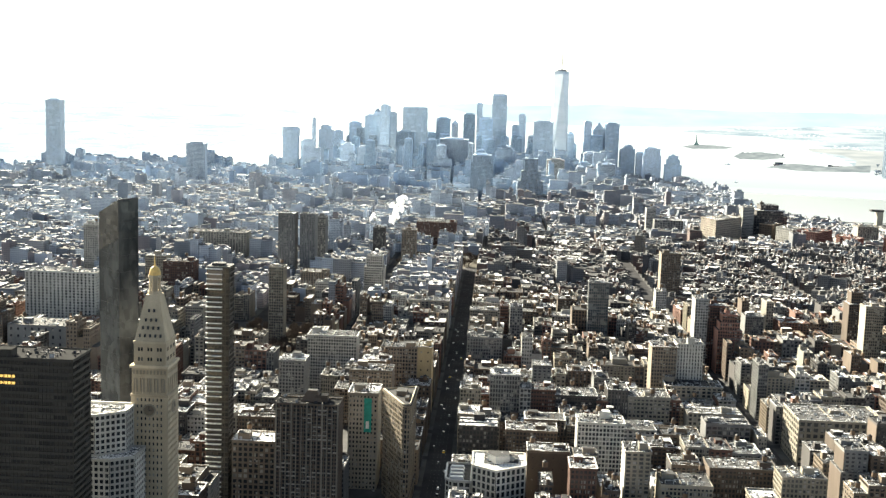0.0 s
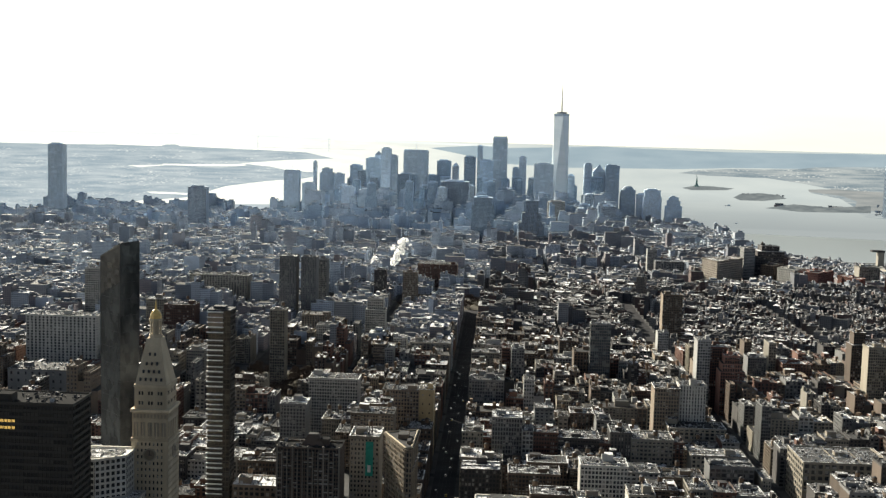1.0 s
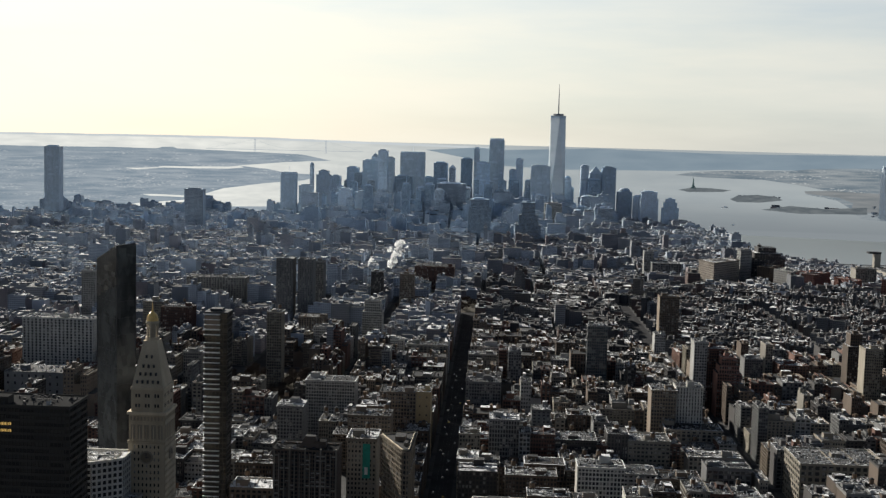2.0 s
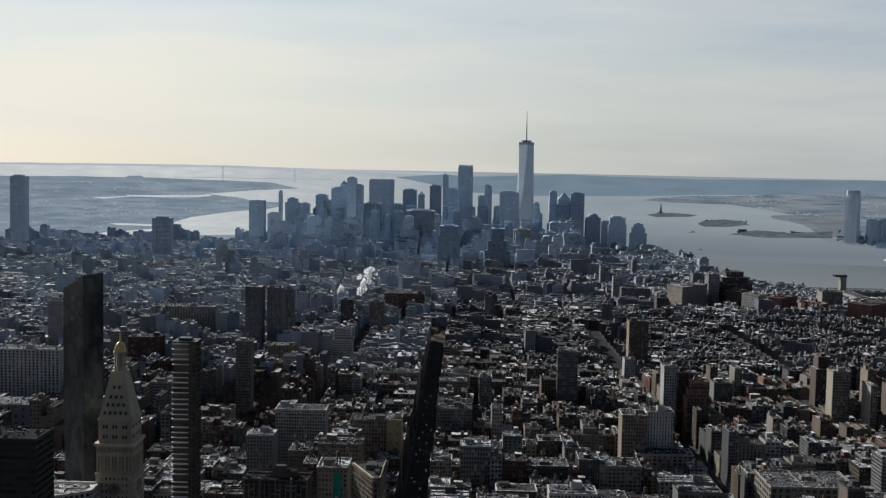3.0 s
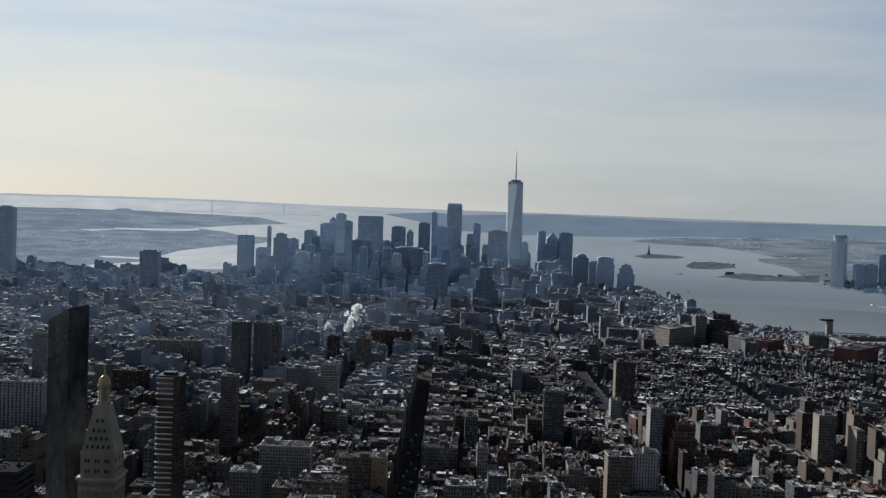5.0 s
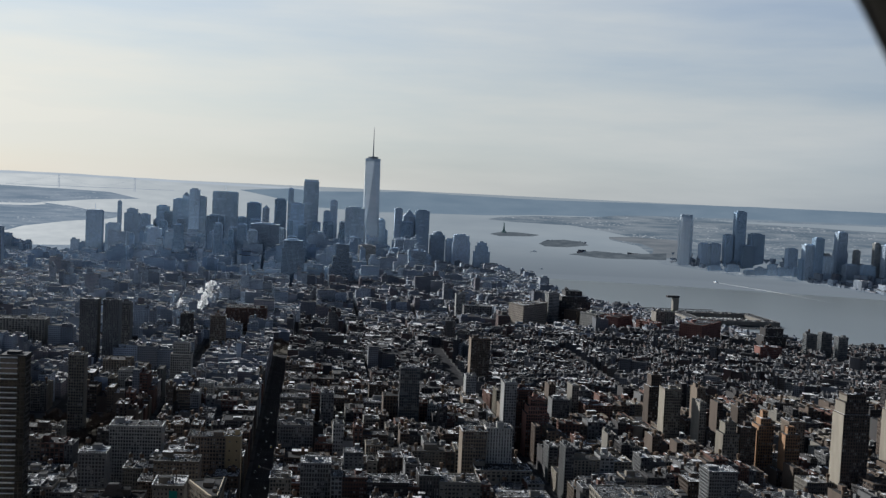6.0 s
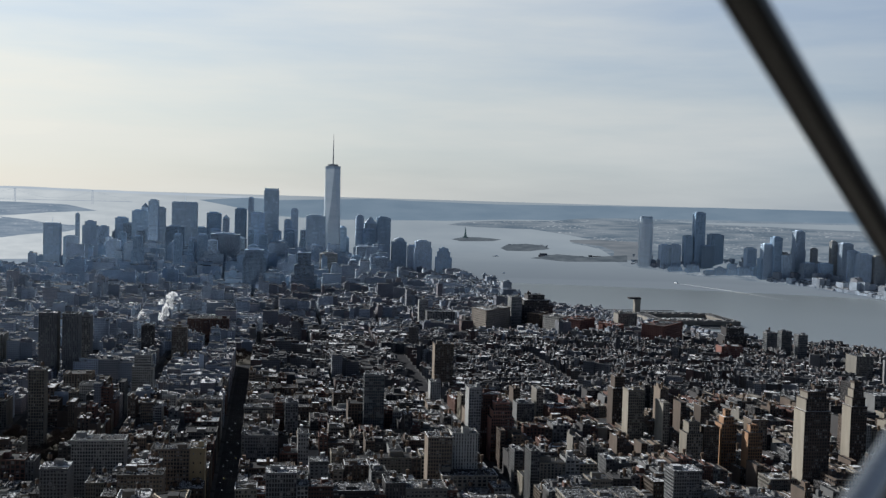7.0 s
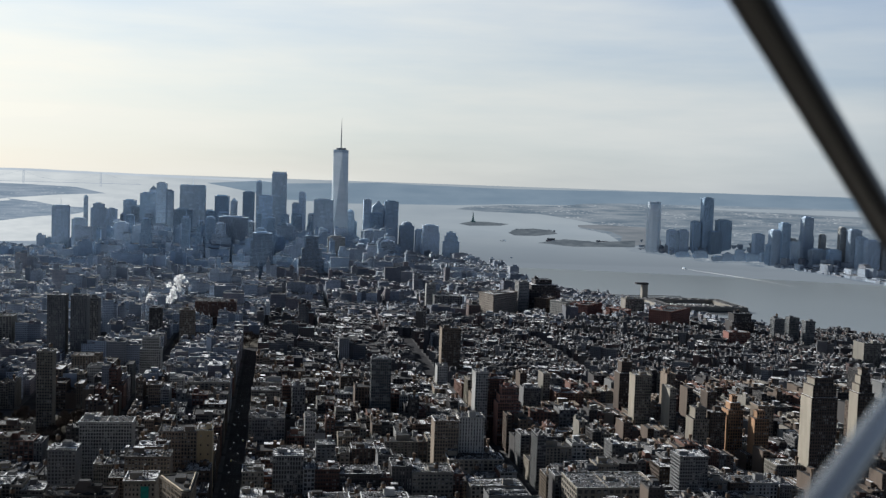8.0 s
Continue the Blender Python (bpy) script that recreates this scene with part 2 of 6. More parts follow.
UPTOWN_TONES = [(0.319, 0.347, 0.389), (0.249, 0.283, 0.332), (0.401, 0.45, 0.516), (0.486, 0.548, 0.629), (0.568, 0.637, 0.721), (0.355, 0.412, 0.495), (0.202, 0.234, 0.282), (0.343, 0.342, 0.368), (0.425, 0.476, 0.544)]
UPTOWN = city_material("city walls strongly paled for haze", UPTOWN_TONES, pane=(0.16, 0.19, 0.235))
# downtown walls and panes carry the haze in their colour too
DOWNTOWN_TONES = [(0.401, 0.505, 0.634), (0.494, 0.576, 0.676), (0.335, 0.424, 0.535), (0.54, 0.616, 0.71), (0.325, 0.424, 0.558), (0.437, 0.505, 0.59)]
DOWNTOWN = city_material("downtown walls paled for haze", DOWNTOWN_TONES, (3.0, 3.6), (0.19, 0.245, 0.32))


def plain(name, color, rough=0.7, scale=0.6, amount=0.2):
    n = Nodes(name)
    n.p.inputs["Specular IOR Level"].default_value = 0.15 if rough > 0.85 else 0.5
    c = n.mix(1.0, color, n.range(n.noise(scale, 4), 0.3, 0.7, 1 - amount, 1 + amount), "MULTIPLY")
    return n.done(c, rough, bump=n.noise(scale * 4, 2), strength=0.15)


ASPHALT = plain("asphalt", (0.04, 0.04, 0.043), 1.0, 0.05, 0.3)
ASPHALT.node_tree.nodes["Principled BSDF"].inputs["Specular IOR Level"].default_value = 0.03
PAVING = plain("concrete paving", (0.065, 0.065, 0.066), 1.0, 0.08, 0.3)
WORN_PAINT = plain("worn road paint", (0.20, 0.20, 0.195), 0.8, 0.5, 0.5)
WHITE_PAINT = plain("white paint", (0.75, 0.75, 0.73), 0.6)
FLAT_STONE = wall_material("weathered terracotta", (0.225, 0.182, 0.135))
GOLD = plain("gilded copper", (0.75, 0.50, 0.16), 0.3)
GREEN_NET = plain("green debris netting", (0.03, 0.30, 0.23), 0.8, 0.3)
COPPER_GREEN = plain("verdigris copper", (0.25, 0.36, 0.32), 0.7)
PARK_SOIL = plain("winter lawn", (0.055, 0.047, 0.035), 0.95, 0.05, 0.35)
BARK = plain("bare twigs", (0.07, 0.055, 0.047), 0.95, 0.4, 0.35)
RAIL_BLACK = Nodes("black painted steel rail").done((0.014, 0.013, 0.011), 0.28)
RAIL_STEEL = Nodes("brushed stainless steel").done((0.20, 0.203, 0.21), 0.22, 1.0)


def water_material():
    n = Nodes("harbour water")
    rip = n.noise(0.035, 6, stretch=(1, 0.6, 1))
    c = n.mix(n.noise(0.002, 3), (0.182, 0.206, 0.218), (0.206, 0.230, 0.240))
    return n.done(c, 0.36, bump=rip, strength=0.08, distance=1.0)


WATER = water_material()


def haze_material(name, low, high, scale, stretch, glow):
    """Far distance seen through the winter air: a backdrop that glows softly, haze put into its emission."""
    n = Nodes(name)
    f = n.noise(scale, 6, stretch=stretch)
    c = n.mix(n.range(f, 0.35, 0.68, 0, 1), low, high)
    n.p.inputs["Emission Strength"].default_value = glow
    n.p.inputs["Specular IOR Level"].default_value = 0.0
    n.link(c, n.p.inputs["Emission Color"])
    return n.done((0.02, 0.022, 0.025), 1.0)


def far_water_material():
    """Far glowing water with sun glare painted in: pale towards the sun, greyer away from it."""
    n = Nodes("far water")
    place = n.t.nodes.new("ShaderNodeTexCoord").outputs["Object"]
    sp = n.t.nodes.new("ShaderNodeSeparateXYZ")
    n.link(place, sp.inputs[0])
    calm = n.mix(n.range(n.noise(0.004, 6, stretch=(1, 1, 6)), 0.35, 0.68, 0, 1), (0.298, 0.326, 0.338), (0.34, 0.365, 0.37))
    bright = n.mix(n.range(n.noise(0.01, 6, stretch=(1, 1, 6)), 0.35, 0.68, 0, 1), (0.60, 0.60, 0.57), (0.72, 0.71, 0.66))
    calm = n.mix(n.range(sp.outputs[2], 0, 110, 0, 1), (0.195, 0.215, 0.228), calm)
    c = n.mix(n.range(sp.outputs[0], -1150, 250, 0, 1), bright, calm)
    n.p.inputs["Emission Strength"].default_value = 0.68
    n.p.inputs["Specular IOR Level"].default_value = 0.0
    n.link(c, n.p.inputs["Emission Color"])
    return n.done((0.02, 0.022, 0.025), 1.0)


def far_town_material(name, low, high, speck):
    """Far low land, haze put into its glow: streaks of woods and roofs, with pale specks of sheds and snow."""
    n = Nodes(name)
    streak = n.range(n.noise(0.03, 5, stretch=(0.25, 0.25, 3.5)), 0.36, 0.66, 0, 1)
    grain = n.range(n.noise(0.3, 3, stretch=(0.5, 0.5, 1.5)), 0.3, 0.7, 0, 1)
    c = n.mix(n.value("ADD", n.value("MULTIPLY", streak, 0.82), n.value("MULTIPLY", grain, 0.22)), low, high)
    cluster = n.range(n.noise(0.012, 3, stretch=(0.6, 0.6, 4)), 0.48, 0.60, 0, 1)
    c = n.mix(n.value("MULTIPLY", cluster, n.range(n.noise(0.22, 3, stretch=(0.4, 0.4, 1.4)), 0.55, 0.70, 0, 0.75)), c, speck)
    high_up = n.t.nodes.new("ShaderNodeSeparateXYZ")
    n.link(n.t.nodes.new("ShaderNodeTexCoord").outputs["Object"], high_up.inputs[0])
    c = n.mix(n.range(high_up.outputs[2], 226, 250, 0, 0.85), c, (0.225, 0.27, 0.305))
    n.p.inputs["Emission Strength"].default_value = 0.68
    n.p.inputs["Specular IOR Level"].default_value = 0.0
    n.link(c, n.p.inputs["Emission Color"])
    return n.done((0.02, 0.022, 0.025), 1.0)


# glowing far materials; haze and sun glare are painted into their emission
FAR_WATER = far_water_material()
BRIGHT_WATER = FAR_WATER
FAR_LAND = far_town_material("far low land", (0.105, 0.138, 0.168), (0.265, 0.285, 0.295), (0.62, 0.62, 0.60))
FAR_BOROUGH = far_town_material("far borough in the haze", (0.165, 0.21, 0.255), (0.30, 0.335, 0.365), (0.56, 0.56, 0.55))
FAR_SPIT = haze_material("far strip of land with painted glare", (0.46, 0.485, 0.50), (0.52, 0.545, 0.555), 0.006, (1, 1, 5), 0.68)
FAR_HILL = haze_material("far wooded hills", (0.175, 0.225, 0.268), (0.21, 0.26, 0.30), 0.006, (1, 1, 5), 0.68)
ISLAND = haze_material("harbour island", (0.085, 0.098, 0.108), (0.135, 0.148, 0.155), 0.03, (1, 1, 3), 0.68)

# ---- mesh helpers ----


class Shape:
    """Vertices, faces and material slots of one mesh under construction."""

    def __init__(self):
        self.v, self.f, self.s = [], [], []

    def face(self, points, slot=0):
        i = len(self.v)
        self.v += points
        self.f.append(tuple(range(i, i + len(points))))
        self.s.append(slot)

    def box(self, x0, y0, z0, x1, y1, z1, slot=0, top=None, sides="nsewt"):
        i = len(self.v)
        self.v += [(x0, y0, z0), (x1, y0, z0), (x1, y1, z0), (x0, y1, z0), (x0, y0, z1), (x1, y0, z1), (x1, y1, z1), (x0, y1, z1)]
        for k, q in (("n", (0, 1, 5, 4)), ("w", (1, 2, 6, 5)), ("s", (2, 3, 7, 6)), ("e", (3, 0, 4, 7)), ("t", (4, 5, 6, 7)), ("b", (3, 2, 1, 0))):
            if k in sides:
                self.f.append(tuple(i + a for a in q))
                self.s.append(top if k == "t" and top is not None else slot)

    def prism(self, ring, z0, z1, slot=0, top=None, scale=1.0, centre=None):
        """A ring of (x, y), anticlockwise from above, drawn up from z0 to z1; scale shrinks the top."""
        n, i = len(ring), len(self.v)
        cx, cy = centre or (sum(p[0] for p in ring) / n, sum(p[1] for p in ring) / n)
        self.v += [(x, y, z0) for x, y in ring] + [(cx + (x - cx) * scale, cy + (y - cy) * scale, z1) for x, y in ring]
        for k in range(n):
            self.f.append((i + k, i + (k + 1) % n, i + n + (k + 1) % n, i + n + k))
            self.s.append(slot)
        self.f.append(tuple(i + n + k for k in range(n)))
        self.s.append(slot if top is None else top)

    def cylinder(self, x, y, z0, z1, r, slot=0, n=10, top=None, scale=1.0):
        self.prism([(x + r * math.cos(2 * math.pi * k / n), y + r * math.sin(2 * math.pi * k / n)) for k in range(n)], z0, z1, slot, top, scale)

    def tube(self, a, b, r, slot=0, n=8):
        a, b = Vector(a), Vector(b)
        q = (b - a).to_track_quat("Z", "Y")
        i = len(self.v)
        for p in (a, b):
            self.v += [tuple(p + q @ Vector((r * math.cos(2 * math.pi * k / n), r * math.sin(2 * math.pi * k / n), 0))) for k in range(n)]
        for k in range(n):
            self.f.append((i + k, i + (k + 1) % n, i + n + (k + 1) % n, i + n + k))
            self.s.append(slot)

    def skin(self, x0, y0, x1, y1, z0, z1, bay, storey, pier=0.45, band=0.42, depth=0.35, faces="nsew", slot=0):
        """Piers and floor bands that stand proud of a glass core, one grid a face."""
        nz = max(1, round((z1 - z0) / storey))
        hz = (z1 - z0) / nz
        for k in faces:
            a, b = (x0, x1) if k in "ns" else (y0, y1)
            nb = max(1, round((b - a) / bay))
            w = (b - a) / nb
            for i in range(nb + 1):
                c = a + i * w
                p, q = max(a, c - pier * w / 2), min(b, c + pier * w / 2)
                if k == "n":
                    self.box(p, y0 - depth, z0, q, y0, z1, slot, sides="new")
                elif k == "s":
                    self.box(p, y1, z0, q, y1 + depth, z1, slot, sides="sew")
                elif k == "e":
                    self.box(x0 - depth, p, z0, x0, q, z1, slot, sides="nse")
                else:
                    self.box(x1, p, z0, x1 + depth, q, z1, slot, sides="nsw")
            d = depth * 0.7
            for j in range(nz + 1):
                c = z0 + j * hz
                p, q = max(z0, c - band * hz / 2), min(z1, c + band * hz / 2)
                if k == "n":
                    self.box(a, y0 - d, p, b, y0, q, slot, sides="ntb")
                elif k == "s":
                    self.box(a, y1, p, b, y1 + d, q, slot, sides="stb")
                elif k == "e":
                    self.box(x0 - d, a, p, x0, b, q, slot, sides="etb")
                else:
                    self.box(x1, a, p, x1 + d, b, q, slot, sides="wtb")

    def lattice(self, x0, y0, x1, y1, z0, z1, bay, storey, pier=0.45, band=0.42, depth=0.35, faces="nsew"):
        """Walls pierced by rows of windows, each face one connected sheet with reveals."""
        nz = max(1, round((z1 - z0) / storey))
        hz = (z1 - z0) / nz
        vs = [z0] + [z0 + hz * (j + q) for j in range(nz) for q in (band / 2, 1 - band / 2)] + [z1]
        for k in faces:
            a, b = (x0, x1) if k in "ns" else (y0, y1)
            nb = max(1, round((b - a) / bay))
            w = (b - a) / nb
            us = [a] + [a + w * (i + q) for i in range(nb) for q in (pier / 2, 1 - pier / 2)] + [b]

            def at(u, v, o):
                return {"n": (u, y0 - o, v), "s": (u, y1 + o, v), "e": (x0 - o, u, v), "w": (x1 + o, u, v)}[k]

            i0, n = len(self.v), len(us)
            self.v += [at(u, v, depth) for v in vs for u in us]
            ends = len(self.v)
            self.v += [at(a, z0, 0), at(a, z1, 0), at(b, z0, 0), at(b, z1, 0)]
            last = i0 + n * (len(vs) - 1)
            self.f += [(i0, ends, ends + 1, last), (i0 + n - 1, last + n - 1, ends + 3, ends + 2)]
            self.s += [0, 0]
            for j in range(len(vs) - 1):
                for i in range(n - 1):
                    q = i0 + j * n + i
                    if i % 2 and j % 2:
                        p = len(self.v)
                        self.v += [at(us[i], vs[j], 0), at(us[i + 1], vs[j], 0), at(us[i + 1], vs[j + 1], 0), at(us[i], vs[j + 1], 0)]
                        self.f += [(q, q + 1, p + 1, p), (q + 1, q + 1 + n, p + 2, p + 1), (q + n, q, p, p + 3)]
                        self.s += [0, 0, 0]
                    else:
                        self.f.append((q, q + 1, q + 1 + n, q + n))
                        self.s.append(0)

    def sheet(self, at, length, z0, z1, bay, storey, pier, band, depth):
        """One wall pierced by rows of windows with reveals; at(u, v, o) places a point along, up and out."""
        nb, nz = max(1, round(length / bay)), max(1, round((z1 - z0) / storey))
        w, hz = length / nb, (z1 - z0) / nz
        vs = [z0] + [z0 + hz * (j + q) for j in range(nz) for q in (band / 2, 1 - band / 2)] + [z1]
        us = [0.0] + [w * (i + q) for i in range(nb) for q in (pier / 2, 1 - pier / 2)] + [length]
        i0, n = len(self.v), len(us)
        self.v += [at(u, v, depth) for v in vs for u in us]
        for j in range(len(vs) - 1):
            for i in range(n - 1):
                q = i0 + j * n + i
                if i % 2 and j % 2:
                    p = len(self.v)
                    self.v += [at(us[i], vs[j], 0), at(us[i + 1], vs[j], 0), at(us[i + 1], vs[j + 1], 0), at(us[i], vs[j + 1], 0)]
                    self.f += [(q, q + 1, p + 1, p), (q + 1, q + 1 + n, p + 2, p + 1), (q + n, q, p, p + 3), (q + n + 1, q + n, p + 3, p + 2)]
                    self.s += [0, 0, 0, 0]
                else:
                    self.f.append((q, q + 1, q + 1 + n, q + n))
                    self.s.append(0)

    def stand(self, x, y, z0, z1, half=1.45, leg=0.3, deck=0.3):
        """A square deck on four legs, all of one piece."""
        g = (-half, leg - half, half - leg, half)
        i = len(self.v)
        self.v += [(x + a, y + b, z) for z in (z1 - deck, z1) for b in g for a in g]
        for k in range(9):
            q = i + k // 3 * 4 + k % 3
            self.f.append((q + 16, q + 17, q + 21, q + 20))
            if k in (0, 2, 6, 8):
                p = len(self.v)
                self.v += [(self.v[c][0], self.v[c][1], z0) for c in (q, q + 1, q + 5, q + 4)]
                ring = (q, q + 1, q + 5, q + 4)
                self.f += [(p + m, p + (m + 1) % 4, ring[(m + 1) % 4], ring[m]) for m in range(4)]
            else:
                self.f.append((q + 4, q + 5, q + 1, q))
        for k in range(3):
            for a, b in ((i + k, i + k + 1), (i + 3 + 4 * k, i + 7 + 4 * k), (i + 15 - k, i + 14 - k), (i + 12 - 4 * k, i + 8 - 4 * k)):
                self.f.append((a, b, b + 16, a + 16))
        self.s += [0] * (len(self.f) - len(self.s))

    def frame_wall(self, x0, y0, x1, y1, t, z0, z1, top=0):
        """A low wall round a rectangle, as one closed ring."""
        i = len(self.v)
        for a in (0.0, t):
            for z in (z0, z1):
                self.v += [(x0 + a, y0 + a, z), (x1 - a, y0 + a, z), (x1 - a, y1 - a, z), (x0 + a, y1 - a, z)]
        for k in range(4):
            j = (k + 1) % 4
            self.f += [(i + k, i + j, i + 4 + j, i + 4 + k), (i + 4 + k, i + 4 + j, i + 12 + j, i + 12 + k), (i + 12 + k, i + 12 + j, i + 8 + j, i + 8 + k), (i + 8 + k, i + 8 + j, i + j, i + k)]
            self.s += [0, top, 0, 0]

    def mesh(self, name, *materials):
        me = bpy.data.meshes.new(name)
        me.from_pydata(self.v, [], self.f)
        for m in materials:
            me.materials.append(m)
        if len(materials) > 1:
            me.polygons.foreach_set("material_index", self.s)
        me.update()
        return me


def part(name, shape, materials, parent, label=""):
    ob = new(name, shape.mesh(name, *(materials if isinstance(materials, (list, tuple)) else (materials,))))
    ob.parent = parent
    return tagged(ob, label)


def thing(name, label, category, group="", at=None, kind=""):
    e = new(name)
    e.empty_display_size = 5
    if at is not None:
        e.matrix_world = at
    return tagged(e, label, category, group, kind)


NEAR, FAR = 4300.0, 4900.0


def squeeze(d):
    return d if d <= NEAR else NEAR + (FAR - NEAR) * (1 - math.exp(-(d - NEAR) / (FAR - NEAR)))


def site(x, y, turn=0.0):
    """Where something at (x, y) on the ground stands; beyond NEAR the world is drawn in towards the eye."""
    d = math.hypot(x, y)
    k = squeeze(d) / d
    return Matrix.Translation((x * k, y * k, EYE - EYE * k)) @ Matrix.Rotation(radians(turn), 4, "Z") @ Matrix.Scale(k, 4)


def outlook(az, el, closer=1.0):
    """A place of the far backdrop, from its bearing and its angle below level."""
    d = 320 / math.tan(radians(max(0.30, -el)))
    s = squeeze(d) * closer
    a = radians(az)
    return (s * math.sin(a), s * math.cos(a), EYE + s * math.tan(radians(el)))


# ---- ground, water and the far shores ----


def water_sheet():
    near, far = Shape(), Shape()
    rings = [0, 400, 800, 1200, 1600, 2000, 2400, 2800, 3200, 3600, 4000, NEAR]
    deep = [NEAR * (1.06 ** i) for i in range(47)]
    n = 240
    for shape, ds in ((near, rings), (far, deep)):
        for i in range(len(ds) - 1):
            for k in range(n):
                q = []
                for d, j in ((ds[i], k), (ds[i + 1], k), (ds[i + 1], k + 1), (ds[i], k + 1)):
                    a = 2 * math.pi * j / n
                    s = squeeze(d)
                    z = EYE - (EYE + 3) * (s / d if d else 1)
                    z = max(z, -3.0)
                    q.append((s * math.sin(a), s * math.cos(a), z))
                shape.face(q[::-1])
    w = new("water", near.mesh("water", WATER))
    tagged(w, "calm grey-blue harbour and river water", "water", kind="structure")
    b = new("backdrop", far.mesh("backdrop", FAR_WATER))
    tagged(b, "far pale harbour water fading to the horizon", "backdrop", kind="structure")


water_sheet()


def far_sheet(name, label, points, material, closer):
    """A far shore of the backdrop, closed by the outline of its bearings and angles."""
    bm = bmesh.new()
    vs = []
    for (a0, e0), (a1, e1) in zip(points, points[1:] + points[:1]):
        steps = max(1, int(max(abs(a1 - a0) / 0.5, abs(e1 - e0) / 0.15)))
        for i in range(steps):
            f = i / steps
            j = 0.018 * noise.noise(Vector((a0 + (a1 - a0) * f, e0 * 7, 3.1))) if i else 0
            vs.append(bm.verts.new((a0 + (a1 - a0) * f, e0 + (e1 - e0) * f + j, 0)))
    es = [bm.edges.new((a, b)) for a, b in zip(vs, vs[1:] + vs[:1])]
    bmesh.ops.triangle_fill(bm, use_beauty=True, edges=es)
    cuts = [((a, 0, 0), (1, 0, 0)) for a in range(-28, 35)] + [((0, -0.4 - 0.2 * k, 0), (0, 1, 0)) for k in range(23)]
    for at, way in cuts:
        bmesh.ops.bisect_plane(bm, geom=bm.verts[:] + bm.edges[:] + bm.faces[:], plane_co=at, plane_no=way)
    for v in bm.verts:
        v.co = outlook(v.co.x, v.co.y, closer)
    me = bpy.data.meshes.new(name)
    bm.to_mesh(me)
    bm.free()
    me.materials.append(material)
    return tagged(new(name, me), label, "backdrop", kind="structure")


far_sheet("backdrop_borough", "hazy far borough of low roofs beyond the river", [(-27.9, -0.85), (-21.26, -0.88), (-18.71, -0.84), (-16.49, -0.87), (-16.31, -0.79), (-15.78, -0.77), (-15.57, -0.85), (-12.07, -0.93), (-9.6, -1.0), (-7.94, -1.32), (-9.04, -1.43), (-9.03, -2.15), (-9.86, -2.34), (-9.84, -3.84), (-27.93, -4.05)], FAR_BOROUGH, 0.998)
far_sheet("backdrop_river", "bright strip of river with sun glitter as glow", [(-19.23, -3.86), (-17.41, -3.49), (-15.29, -3.32), (-14.35, -3.03), (-13.41, -2.74), (-11.51, -2.46), (-9.86, -2.31), (-7.92, -2.13), (-7.9, -3.52), (-14.21, -3.63), (-15.28, -3.7), (-18.19, -3.79)], BRIGHT_WATER, 0.994)
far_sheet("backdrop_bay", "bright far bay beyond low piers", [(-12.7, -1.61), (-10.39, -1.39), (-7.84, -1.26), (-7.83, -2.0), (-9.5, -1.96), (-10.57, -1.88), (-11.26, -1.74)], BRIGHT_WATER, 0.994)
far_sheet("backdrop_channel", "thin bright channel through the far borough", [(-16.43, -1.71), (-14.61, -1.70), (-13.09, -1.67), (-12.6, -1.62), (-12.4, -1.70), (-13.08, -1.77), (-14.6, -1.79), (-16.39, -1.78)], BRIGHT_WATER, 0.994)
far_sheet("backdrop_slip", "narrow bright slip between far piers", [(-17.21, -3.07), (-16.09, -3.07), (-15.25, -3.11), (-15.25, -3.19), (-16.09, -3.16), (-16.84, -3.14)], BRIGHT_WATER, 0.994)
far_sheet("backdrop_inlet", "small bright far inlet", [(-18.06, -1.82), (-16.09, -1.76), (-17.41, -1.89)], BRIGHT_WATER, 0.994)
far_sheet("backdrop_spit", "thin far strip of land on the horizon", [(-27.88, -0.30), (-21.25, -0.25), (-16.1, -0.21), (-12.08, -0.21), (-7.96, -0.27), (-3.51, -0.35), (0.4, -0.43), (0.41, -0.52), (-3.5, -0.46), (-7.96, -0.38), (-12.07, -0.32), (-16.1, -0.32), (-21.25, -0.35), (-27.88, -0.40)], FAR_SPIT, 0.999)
far_sheet("backdrop_ocean", "ocean with painted sun glare under the left horizon", [(-27.9, -0.39), (-21.25, -0.34), (-12.07, -0.31), (-3.5, -0.45), (0.4, -0.5), (-3.5, -0.66), (-7.9, -0.78), (-16.0, -0.88), (-27.9, -0.88)], BRIGHT_WATER, 0.9985)
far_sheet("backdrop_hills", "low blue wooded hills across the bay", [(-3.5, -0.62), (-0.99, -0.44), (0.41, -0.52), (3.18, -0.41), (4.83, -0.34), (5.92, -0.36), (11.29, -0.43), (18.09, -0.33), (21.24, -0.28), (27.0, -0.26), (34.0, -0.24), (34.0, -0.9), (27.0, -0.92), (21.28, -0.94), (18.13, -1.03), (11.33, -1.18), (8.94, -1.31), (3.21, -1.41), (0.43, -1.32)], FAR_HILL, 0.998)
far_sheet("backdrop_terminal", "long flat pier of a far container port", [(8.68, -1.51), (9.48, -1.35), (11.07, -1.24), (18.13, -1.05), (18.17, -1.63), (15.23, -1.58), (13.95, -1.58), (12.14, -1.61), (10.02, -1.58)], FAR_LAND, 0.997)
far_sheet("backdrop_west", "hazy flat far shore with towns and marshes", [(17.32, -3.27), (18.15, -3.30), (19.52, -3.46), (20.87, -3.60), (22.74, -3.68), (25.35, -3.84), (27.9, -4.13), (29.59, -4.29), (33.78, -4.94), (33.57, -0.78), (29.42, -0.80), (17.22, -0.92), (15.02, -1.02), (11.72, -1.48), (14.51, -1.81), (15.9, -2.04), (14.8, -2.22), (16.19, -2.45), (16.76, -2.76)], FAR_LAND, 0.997)
